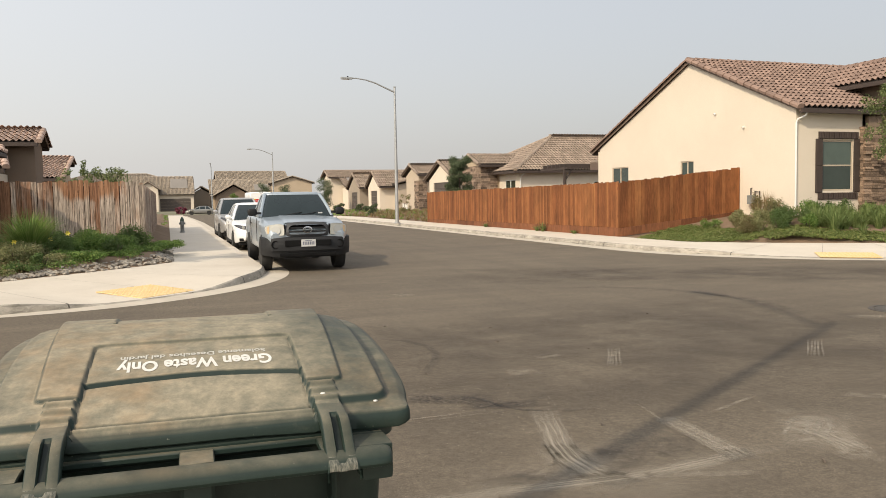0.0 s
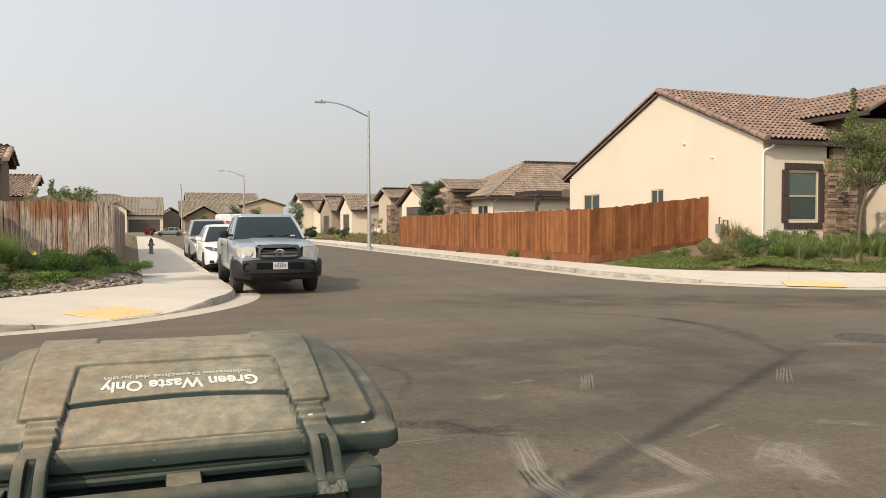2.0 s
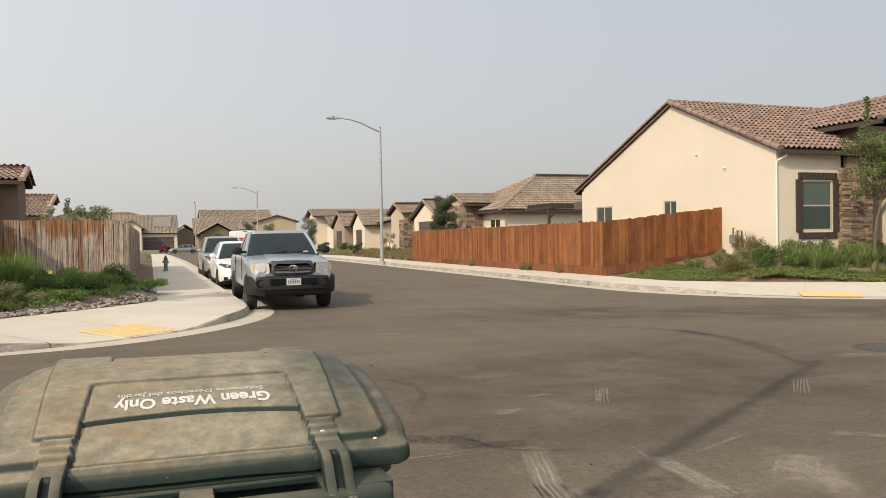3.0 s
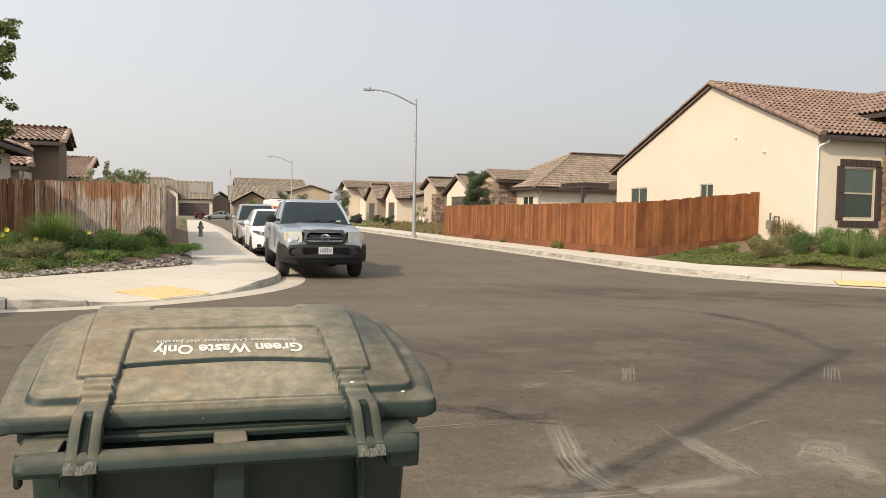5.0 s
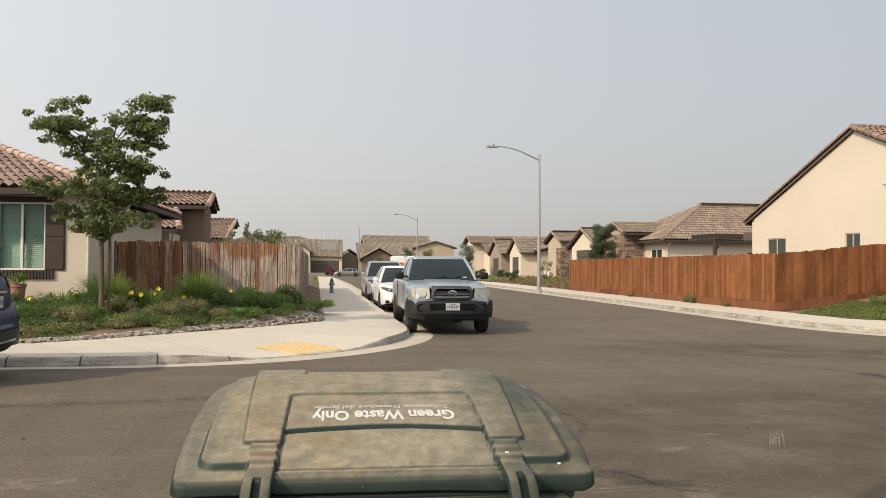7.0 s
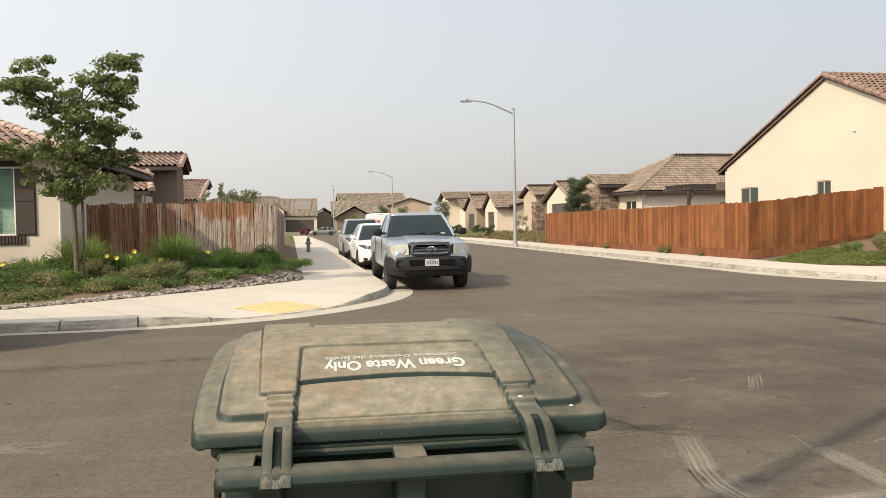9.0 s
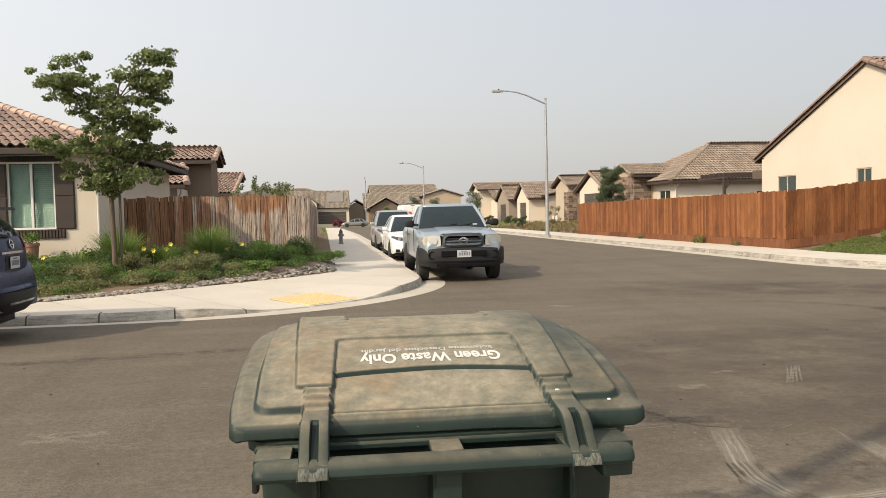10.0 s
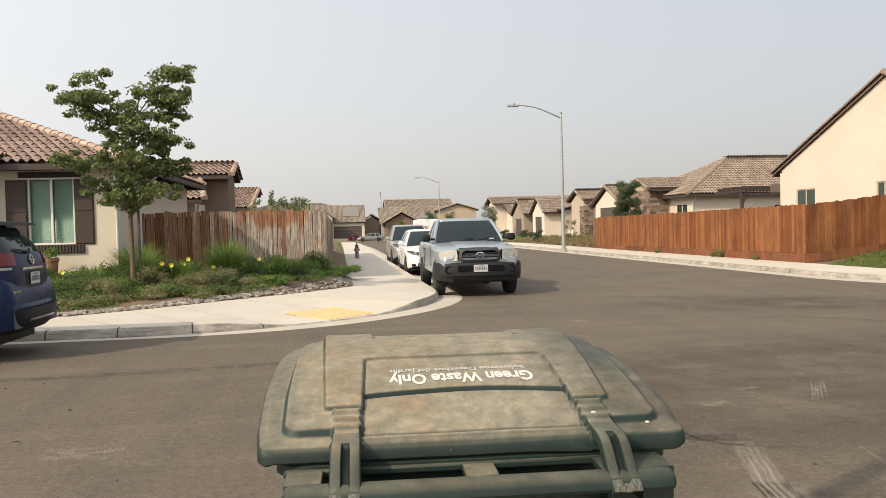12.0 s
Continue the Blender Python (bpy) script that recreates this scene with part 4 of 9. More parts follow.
def wall(parent, p0, p1, z0, z1, material, holes=(), t=0.16, name="wall", gable=None, label=""):
    """A wall with thickness and real openings; gable: (along, height) of a peak on top of it."""
    m, ln = frame_of(p0, p1)
    us = sorted({t + 0.001, ln, *[h[0] for h in holes], *[h[1] for h in holes]})
    vs = sorted({z0, z1, *[h[2] for h in holes], *[h[3] for h in holes]})
    bm = bmesh.new()
    for i in range(len(us) - 1):
        for k in range(len(vs) - 1):
            cu, cv = (us[i] + us[i + 1]) / 2, (vs[k] + vs[k + 1]) / 2
            if not any(h[0] < cu < h[1] and h[2] < cv < h[3] for h in holes):
                box(bm, us[i], 0, vs[k], us[i + 1], t, vs[k + 1])
    if gable:
        prism(bm, [(0, 0, z1), (ln, 0, z1), (gable[0], 0, gable[1])] if len(gable) == 2 else
              [(0, 0, z1), (ln, 0, z1), (ln, 0, gable[2]), (gable[0], 0, gable[1])], (0, t, 0))
    bmesh.ops.remove_doubles(bm, verts=bm.verts[:], dist=0.0005)
    bm.transform(m)
    return part(name, bm, material, parent, label)


def window(parent, p0, p1, u0, u1, z0, z1, split="v", blind=None, depth=0.05, frame_m=None, name="window"):
    """Framed window set into a wall opening, with two panes and, where seen, a slatted blind."""
    m, _ = frame_of(p0, p1)
    fm = frame_m or M_WHITE
    e = new(name)
    e.parent = parent
    fr = bmesh.new()
    w = 0.045
    for a in ((u0, z0, u1, z0 + w), (u0, z1 - w, u1, z1), (u0, z0 + w, u0 + w, z1 - w), (u1 - w, z0 + w, u1, z1 - w)):
        box(fr, a[0], depth - 0.03, a[1], a[2], depth + 0.03, a[3], 0.006)
    if split == "v":
        c = (u0 + u1) / 2
        box(fr, c - 0.03, depth - 0.025, z0 + w, c + 0.03, depth + 0.025, z1 - w, 0.006)
        panes = [(u0 + w, z0 + w, c - 0.03, z1 - w), (c + 0.03, z0 + w, u1 - w, z1 - w)]
    else:
        c = z0 + (z1 - z0) * 0.5
        box(fr, u0 + w, depth - 0.025, c - 0.025, u1 - w, depth + 0.025, c + 0.025, 0.006)
        panes = [(u0 + w, z0 + w, u1 - w, c - 0.025), (u0 + w, c + 0.025, u1 - w, z1 - w)]
    fr.transform(m)
    part("window_frame", fr, fm, e)
    for q in panes:
        bm = boxed(q[0], depth - 0.004, q[1], q[2], depth + 0.004, q[3])
        bm.transform(m)
        part("pane", bm, M_PANE if blind else M_GLASSUP if split == "h" and q is panes[1] else M_GLASS, e).visible_shadow = False
    if blind:
        bm = bmesh.new()
        for b0, b1, tilt in blind:
            n = int((z1 - z0) / 0.05)
            for k in range(n):
                z = z0 + 0.03 + k * (z1 - z0 - 0.06) / n
                mm = Matrix.Translation((0, depth + 0.09, z)) @ Matrix.Rotation(radians(tilt), 4, "X")
                box(bm, b0, -0.024, -0.001, b1, 0.024, 0.001, 0, mm)
        bm.transform(m)
        part("blind", bm, M_BLIND, e, "pale green slatted blind")
        # added dark sheet behind the blind, standing for the unlit room
        bm = boxed(u0 - 0.1, depth + 0.3, z0 - 0.1, u1 + 0.1, depth + 0.32, z1 + 0.1)
        bm.transform(m)
        part("unlit_room_sheet", bm, M_DARK, e)
    return e


def on_wall(parent, p0, p1, a, name, material, bevel=0.006, label=""):
    """A box fixed on a wall: a = (u0, out0, z0, u1, out1, z1), out counted away from the wall's face."""
    m, _ = frame_of(p0, p1)
    bm = boxed(a[0], -a[4], a[2], a[3], -a[1], a[5], bevel)
    bm.transform(m)
    return part(name, bm, material, parent, label)


def shutter(parent, p0, p1, u0, u1, z0, z1, panels=2):
    m, _ = frame_of(p0, p1)
    bm = bmesh.new()
    box(bm, u0, -0.035, z0, u1, -0.002, z1, 0.006)
    h = (z1 - z0) / panels
    for k in range(panels):
        box(bm, u0 + 0.02, -0.05, z0 + k * h + 0.02, u1 - 0.02, -0.035, z0 + (k + 1) * h - 0.02, 0.006)
    bm.transform(m)
    return part("shutter", bm, M_TRIM, parent, "dark brown wooden shutter")


def slatted_head(parent, p0, p1, u0, u1, z0, z1, n):
    """The ribbed dark trim above and below the shuttered windows."""
    m, _ = frame_of(p0, p1)
    bm = bmesh.new()
    box(bm, u0, -0.03, z0, u1, -0.002, z1, 0.004)
    for k in range(n):
        c = u0 + (k + 0.5) * (u1 - u0) / n
        w = (u1 - u0) / n * 0.36
        box(bm, c - w, -0.06, z0 + 0.01, c + w, -0.03, z1 - 0.01, 0.004)
    bm.transform(m)
    return part("window_trim", bm, M_TRIM, parent, "ribbed dark brown window trim")


TILE_W, TILE_E = 0.215, 0.37


def tile_profile(n=6):
    out = []
    for i in range(n + 1):
        x = i / n
        out.append((x * TILE_W, 0.062 * math.sin(math.pi * x / 0.70) if x < 0.70 else -0.012 * math.sin(math.pi * (x - 0.70) / 0.30)))
    return out


def tile_arrays(n=6):
    """Verts and faces of one pantile: its back, a thin lip, and closing faces coloured dark for the shade under the lip
    (last n faces).
    """
    pr = tile_profile(n)
    vs, fs = [], []
    for y, lift in ((-0.02, 0.060), (TILE_E + 0.03, 0.004)):
        vs += [(x, y, z + lift) for x, z in pr]
    vs += [(x, -0.02, z + 0.060 - 0.016) for x, z in pr]
    vs += [(x, 0.012, z + 0.060 - 0.014) for x, z in pr]
    vs += [(x, 0.012, z - 0.004) for x, z in pr]
    k = n + 1
    for i in range(n):
        fs.append((i, i + 1, k + i + 1, k + i))
        fs.append((2 * k + i, 2 * k + i + 1, i + 1, i))
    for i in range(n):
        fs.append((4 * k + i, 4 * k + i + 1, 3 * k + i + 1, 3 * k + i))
    return np.array(vs), fs


TILE_V, TILE_F = tile_arrays(6)
TILE_V4, TILE_F4 = tile_arrays(4)
tile_mesh = bpy.data.meshes.new("roof_tile")
tile_mesh.from_pydata([tuple(v) for v in TILE_V], [], TILE_F)
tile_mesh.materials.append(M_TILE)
tile_mesh.materials.append(M_DECK_SHADE)
# the closing faces take the dark colour as painted shade
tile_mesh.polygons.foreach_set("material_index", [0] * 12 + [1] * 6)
tile_mesh.polygons.foreach_set("use_smooth", [True] * len(tile_mesh.polygons))
tile_mesh.set_sharp_from_angle(angle=radians(50))


rose_mesh = tile_mesh.copy()
rose_mesh.materials[0] = M_TILE_ROSE_ONE


def inside(poly, u, v):
    c = False
    for i in range(len(poly)):
        (x0, y0), (x1, y1) = poly[i], poly[i - 1]
        if (y0 > v) != (y1 > v) and u < (x1 - x0) * (v - y0) / (y1 - y0) + x0:
            c = not c
    return c


def slope(roof, o, u, v, poly, rest_material, parts=0, coarse=False):
    """One roof plane: deck and tiles. o: eave corner, u along the eave, v up the slope, poly: its outline in (u, v).
    Gives the matrices of tiles that become single parts."""
    o, u, v = Vector(o), Vector(u).normalized(), Vector(v).normalized()
    n = u.cross(v).normalized()
    bm = bmesh.new()
    prism(bm, [o + u * a + v * b - n * 0.005 for a, b in poly], -n * 0.07)
    part("roof_deck", bm, M_DECK_SHADE, roof)
    tv, tf = (TILE_V4, TILE_F4) if coarse else (TILE_V, TILE_F)
    basis = np.array([u, v, n])
    verts, faces, base, singles = [], [], 0, []
    vmax = max(b for _, b in poly)
    umin, umax = min(a for a, _ in poly), max(a for a, _ in poly)
    rng = random.Random(int(abs(o.x * 31 + o.y * 17 + o.z * 7) * 100))
    for r in range(int(vmax / TILE_E) + 1):
        for c in range(int((umax - umin) / TILE_W) + 1):
            a, b = umin + c * TILE_W, r * TILE_E
            if not inside(poly, a + TILE_W * 0.5, min(b + TILE_E * 0.5, vmax - 0.01)):
                continue
            off = np.array((a + rng.uniform(-0.006, 0.006), b + rng.uniform(-0.012, 0.012), rng.uniform(0, 0.006)))
            if len(singles) < parts:
                m = Matrix((u, v, n)).transposed().to_4x4()
                m.translation = o + u * off[0] + v * off[1] + n * off[2]
                singles.append(m)
                continue
            verts.append((tv + off) @ basis + np.array(o))
            faces += [tuple(base + i for i in f) for f in tf]
            base += len(tv)
    if verts:
        ob = raw("tile_field", [tuple(p) for p in np.concatenate(verts)], faces, rest_material, roof, smooth=not coarse)
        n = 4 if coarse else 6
        # last n faces of every tile: shade under the lip, put into colour
        ob.data.materials.append(M_DECK_SHADE)
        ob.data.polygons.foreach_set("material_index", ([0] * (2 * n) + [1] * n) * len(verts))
        ob["kind"] = "stuff"
    return singles


def caps(roof, a, b, material, r=0.115, flat=0.0):
    """Half-round cap tiles from a to b, lapped."""
    a, b = Vector(a), Vector(b)
    d = (b - a)
    ln = d.length
    d.normalize()
    s = d.cross(Vector((0, 0, 1))).normalized()
    up = s.cross(d).normalized()
    bm = bmesh.new()
    n = max(1, int(ln / 0.36))
    st = ln / n
    for k in range(n):
        for j, (e, rr) in enumerate(((-0.035, r * 1.17), (st, r * 0.92))):
            c = a + d * (k * st + e) + up * 0.02
            ring = [bm.verts.new(c + s * math.cos(t) * rr + up * (math.sin(t) * rr * 0.85)) for t in [-0.45 + (math.pi + 0.9) * q / 6 for q in range(7)]]
            if j == 0:
                first = ring
                bm.faces.new([bm.verts.new(v.co - d * 0.0) for v in ring])
            else:
                for q in range(6):
                    bm.faces.new((first[q], ring[q], ring[q + 1], first[q + 1]))
    ob = part("cap_tiles", bm, material, roof, smooth=True)
    ob["kind"] = "stuff"
    return ob


def roof_part(house, at=(0, 0, 0)):
    """The roof as one part of a house: a thin ridge board carries its pieces."""
    bm = boxed(at[0] - 0.05, at[1] - 0.05, at[2] - 0.2, at[0] + 0.05, at[1] + 0.05, at[2] - 0.1)
    return part("roof", bm, M_DECK_SHADE, house)


def gable_roof(house, x0, x1, y0, y1, ze, rise, axis, material, parts=0, coarse=True, split=0.5, ends=True, base=0.0):
    """Two slopes. axis 'x' or 'y': the way the ridge runs; ze: eave height; rise: ridge over eave."""
    ry = y0 + (y1 - y0) * split if axis == "x" else x0 + (x1 - x0) * split
    roof = roof_part(house, ((x0 + x1) / 2, ry, ze + rise) if axis == "x" else (ry, (y0 + y1) / 2, ze + rise))
    out = []
    if axis == "x":
        a, b, ln = ry - y0, y1 - ry, x1 - x0
        s1 = math.hypot(a, rise)
        out += slope(roof, (x0, y0, ze), (1, 0, 0), (0, a, rise), [(0, 0), (ln, 0), (ln, s1), (0, s1)], material, parts, coarse)
        z2 = ze + rise - rise / a * b
        s2 = math.hypot(b, ze + rise - z2)
        slope(roof, (x1, y1, z2), (-1, 0, 0), (0, -b, ze + rise - z2), [(0, 0), (ln, 0), (ln, s2), (0, s2)], material, 0, True)
        caps(roof, (x0, ry, ze + rise), (x1, ry, ze + rise), material)
        if ends:
            for x in (x0 - 0.03, x1 + 0.03):
                caps(roof, (x, y0, ze), (x, ry, ze + rise), material)
                caps(roof, (x, y1, z2), (x, ry, ze + rise), material, 0.09)
            dp = 0.10 if coarse else 0.115
            for x in (x0 - 0.02, x1 - 0.01):
                bm = bmesh.new()
                prism(bm, [(x, y0, ze - dp), (x, y0, ze + 0.012), (x, ry, ze + rise + 0.012), (x, ry, ze + rise - dp)], (0.03, 0, 0))
                prism(bm, [(x, y1, z2 - 1.1 * dp), (x, y1, z2 + 0.012), (x, ry, ze + rise + 0.012), (x, ry, ze + rise - 1.1 * dp)], (0.03, 0, 0))
                part("barge_board", bm, M_FASCIA, roof)
        fz = ((x0, y0, x1, y0, ze), (x0, y1, x1, y1, z2))
    else:
        a, b, ln = ry - x0, x1 - ry, y1 - y0
        s1 = math.hypot(a, rise)
        out += slope(roof, (x0, y1, ze), (0, -1, 0), (a, 0, rise), [(0, 0), (ln, 0), (ln, s1), (0, s1)], material, parts, coarse)
        slope(roof, (x1, y0, ze), (0, 1, 0), (-b, 0, rise), [(0, 0), (ln, 0), (ln, s1), (0, s1)], material, 0, coarse)
        caps(roof, (ry, y0, ze + rise), (ry, y1, ze + rise), material)
        if ends:
            for y in (y0 + 0.02, y1 - 0.02):
                caps(roof, (x0, y, ze + 0.02), (ry, y, ze + rise + 0.02), material)
                caps(roof, (x1, y, ze + 0.02), (ry, y, ze + rise + 0.02), material)
            for y in (y0 - 0.035, y1 + 0.005):
                bm = bmesh.new()
                prism(bm, [(x0, y, ze - 0.075), (x0, y, ze + 0.012), (ry, y, ze + rise + 0.012), (ry, y, ze + rise - 0.075)], (0, 0.03, 0))
                prism(bm, [(x1, y, ze - 0.075), (x1, y, ze + 0.012), (ry, y, ze + rise + 0.012), (ry, y, ze + rise - 0.075)], (0, 0.03, 0))
                part("barge_board", bm, M_FASCIA, roof)
        fz = ((x0, y0, x0, y1, ze), (x1, y0, x1, y1, ze))
    for fx0, fy0, fx1, fy1, z in fz:
        gutter(roof, (fx0, fy0), (fx1, fy1), z)
    return roof, out


def gutter(roof, a, b, z, material=None):
    bm = bmesh.new()
    d = Vector((b[0] - a[0], b[1] - a[1], 0))
    ln = d.length
    d.normalize()
    m = Matrix((d, Vector((-d.y, d.x, 0)), Vector((0, 0, 1)))).transposed().to_4x4()
    m.translation = (a[0], a[1], z)
    box(bm, 0, -0.07, -0.17, ln, 0.05, -0.03, 0.015)
    bm.transform(m)
    return part("gutter", bm, material or M_TRIM, roof)


def hip_roof(house, x0, x1, y0, y1, ze, pitch, material, parts=0, coarse=True):
    """Four slopes over a rectangle, ridge along its longer side."""
    roof = roof_part(house, ((x0 + x1) / 2, (y0 + y1) / 2, ze + pitch * min(x1 - x0, y1 - y0) / 2))
    w, d = x1 - x0, y1 - y0
    h = min(w, d) / 2
    k = math.hypot(1, pitch)
    rise = pitch * h
    if w >= d:
        r0, r1 = (x0 + h, y0 + h), (x1 - h, y0 + h)
        front = [(0, 0), (w, 0), (w - h, h * k), (h, h * k)]
        side = [(0, 0), (d, 0), (h, h * k)]
    else:
        r0, r1 = (x0 + h, y0 + h), (x0 + h, y1 - h)
        front = [(0, 0), (w, 0), (h, h * k)]
        side = [(0, 0), (d, 0), (d - h, h * k), (h, h * k)]
    out = slope(roof, (x0, y0, ze), (1, 0, 0), (0, 1, pitch), front, material, parts, coarse)
    slope(roof, (x1, y1, ze), (-1, 0, 0), (0, -1, pitch), front, material, 0, True)
    slope(roof, (x1, y0, ze), (0, 1, 0), (-1, 0, pitch), side, material, 0, coarse)
    slope(roof, (x0, y1, ze), (0, -1, 0), (1, 0, pitch), side, material, 0, coarse)
    zr = ze + rise
    for c, r in (((x0, y0), r0), ((x1, y0), r1 if w >= d else r0), ((x0, y1), r0 if w >= d else r1), ((x1, y1), r1)):
        caps(roof, (*c, ze + 0.02), (*r, zr + 0.02), material)
    caps(roof, (*r0, zr + 0.03), (*r1, zr + 0.03), material, 0.15)
    for a, b in (((x0, y0), (x1, y0)), ((x1, y0), (x1, y1)), ((x1, y1), (x0, y1)), ((x0, y1), (x0, y0))):
        gutter(roof, a, b, ze)
    return roof, out


def lay_tiles(roof, matrices, mesh=None):
    """The nearest tiles, each an object on one shared mesh."""
    for m in matrices:
        ob = new("roof_tile", mesh or tile_mesh)
        ob.parent = roof
        ob.matrix_world = m


def garage_door(parent, p0, p1, u0, u1, z0, z1, material=None, rows=4):
    m, _ = frame_of(p0, p1)
    bm = bmesh.new()
    h = (z1 - z0) / rows
    for k in range(rows):
        box(bm, u0, 0.06, z0 + k * h + 0.008, u1, 0.10, z0 + (k + 1) * h - 0.008, 0.006)
        n = max(2, int((u1 - u0) / 0.6))
        for q in range(n):
            a = u0 + (q + 0.12) * (u1 - u0) / n
            b = u0 + (q + 0.88) * (u1 - u0) / n
            box(bm, a, 0.045, z0 + k * h + 0.09, b, 0.06, z0 + (k + 1) * h - 0.09, 0.006)
    bm.transform(m)
    return part("garage_door", bm, material or M_GARAGE, parent, "dark brown panelled garage door")


stone_data = []
for s_i in range(6):
    s_rng = random.Random(50 + s_i)
    bm = bmesh.new()
    box(bm, -0.5, -0.5, -0.5, 0.5, 0.5, 0.5, 0.07)
    for vert in bm.verts:
        vert.co += Vector((s_rng.uniform(-0.04, 0.04), s_rng.uniform(-0.1, 0.02), s_rng.uniform(-0.05, 0.05)))
    me = bpy.data.meshes.new("stone")
    bm.to_mesh(me)
    bm.free()
    me.materials.append(M_STONE)
    stone_data.append(me)


def stone_face(parent, p0, p1, u0, u1, z0, z1, single=True, seed=1, course=0.085):
    """Ledge-stone veneer laid in uneven courses on a wall."""
    m, _ = frame_of(p0, p1)
    rng = random.Random(seed)
    z = z0
    bmj = bmesh.new()
    while z < z1 - 0.02:
        h = min(rng.uniform(0.7, 1.25) * course, z1 - z)
        u = u0
        while u < u1 - 0.02:
            w = min(rng.uniform(1.8, 4.2) * course, u1 - u)
            if u1 - u - w < 0.06:
                w = u1 - u
            dep = rng.uniform(0.05, 0.10)
            loc = m @ Matrix.Translation((u + w / 2, -dep / 2 + 0.01, z + h / 2)) @ Matrix.Diagonal((w - 0.012, dep, h - 0.010, 1))
            if single:
                ob = new("stone", rng.choice(stone_data))
                ob.parent = parent
                ob.matrix_world = loc
            else:
                box(bmj, -0.5, -0.5, -0.5, 0.5, 0.5, 0.5, 0, loc)
            u += w
        z += h
    if single:
        bmj.free()
    else:
        part("stone_veneer", bmj, M_STONE_J, parent)["kind"] = "stuff"


def downspout(parent, pts, r=0.035):
    bm = bmesh.new()
    tube(bm, pts, r, 8)
    return part("downspout", bm, M_WHITE, parent, "white metal downspout", True)

# ---- house with the cream gable, on the right corner ----
hr = thing("house", (22.0, 24.0, 0.6), "cream stucco single-storey house with clay tile gable roof", "house")
hr.matrix_world = Matrix.Identity(4)
GX, GY0, GY1, SLAB = 18.85, 19.9, 31.95, 0.62
g0, g1 = (GX, GY1), (GX, GY0)
RIDGE_Y = 25.25
u_of = lambda y: GY1 - y
wall(hr, g0, g1, SLAB, 3.56, M_STUCCO, [(u_of(30.75), u_of(29.45), 1.55, 2.72), (u_of(25.80), u_of(25.0), 1.75, 2.76)],
     gable=(u_of(RIDGE_Y), 6.40, 4.14), name="gable_wall")
window(hr, g0, g1, u_of(30.75), u_of(29.45), 1.55, 2.72, frame_m=M_STUCCO_BEIGE)
window(hr, g0, g1, u_of(25.80), u_of(25.0), 1.75, 2.76, frame_m=M_STUCCO_BEIGE)
f0, f1 = (GX, GY0), (21.55, GY0)
wall(hr, f0, f1, SLAB, 4.12, M_STUCCO, [(1.07, 2.33, 1.55, 3.16)], name="front_wall")
window(hr, f0, f1, 1.07, 2.33, 1.55, 3.16, "h", frame_m=M_STUCCO_BEIGE)
shutter(hr, f0, f1, 0.78, 1.06, 1.49, 3.20)
shutter(hr, f0, f1, 2.34, 2.62, 1.49, 3.20)
slatted_head(hr, f0, f1, 0.89, 2.51, 3.205, 3.43, 16)
slatted_head(hr, f0, f1, 0.89, 2.51, 1.27, 1.485, 16)
# stone pier and entry recess
wall(hr, (21.50, 19.74), (22.7, 19.74), SLAB, 3.95, M_STUCCO_BROWN, name="pier")
stone_face(hr, (21.44, 19.74), (22.7, 19.74), 0, 1.26, SLAB, 3.60, True, 3, 0.10)
stone_face(hr, (21.50, 19.90), (21.50, 19.70), 0, 0.16, SLAB, 3.60, True, 4, 0.10)
wall(hr, (22.7, 19.75), (22.7, 21.6), SLAB, 3.95, M_STUCCO, name="porch_wall")
wall(hr, (22.7, 21.6), (24.3, 21.6), SLAB, 3.95, M_STUCCO_TAN, [(0.35, 1.25, SLAB, 2.75)], name="porch_wall")
on_wall(hr, (22.7, 21.6), (24.3, 21.6), (0.36, -0.10, SLAB, 1.24, -0.05, 2.74), "front_door", M_TRIM)
slatted_head(hr, (22.7, 19.78), (24.3, 19.78), 0.0, 1.6, 3.28, 3.52, 14)
wall(hr, (24.3, 21.6), (24.3, 19.2), SLAB, 3.95, M_STUCCO, name="porch_wall")
wall(hr, (24.3, 19.2), (34.0, 19.2), SLAB, 3.95, M_STUCCO, name="front_wall")
wall(hr, (34.0, 19.2), (34.0, GY1), SLAB, 3.6, M_STUCCO, name="side_wall")
wall(hr, (34.0, GY1), (GX, GY1), SLAB, 3.5, M_STUCCO, name="rear_wall")
bm = boxed(19.2, GY0 + 0.2, 3.40, 33.8, GY1 - 0.2, 3.46)
part("ceiling_slab", bm, M_DARK, hr)
roof_r, near_tiles = gable_roof(hr, 18.76, 34.5, 19.62, 32.35, 4.143, 2.357, "x", M_TILE_J, 300, False, split=(RIDGE_Y - 19.62) / 12.73)
# entry roof: a small cross gable that rises through the front slope
tower = boxed(22.9, 20.0, 3.9, 25.6, 23.5, 5.05)
part("entry_tower", tower, M_STUCCO_BROWN, hr)
gable_roof(hr, 22.35, 26.2, 19.0, 24.6, 5.15, 0.95, "y", M_TILE_J, 0, False)
# attic vent stubs, gas meter, downspout
for vy, vz in ((23.75, 4.36), (22.25, 3.76)):
    bm = bmesh.new()
    tube(bm, [(GX + 0.05, vy, vz), (GX - 0.06, vy, vz), (GX - 0.085, vy, vz - 0.03)], 0.034, 8)
    part("vent_stub", bm, M_WHITE, hr, smooth=True)
downspout(hr, [(19.02, 19.60, 4.00), (18.98, 19.64, 3.90), (18.86, 19.84, 3.80), (18.83, 19.86, 3.7), (18.83, 19.86, 0.75)], 0.03)
lay_tiles(roof_r, near_tiles)

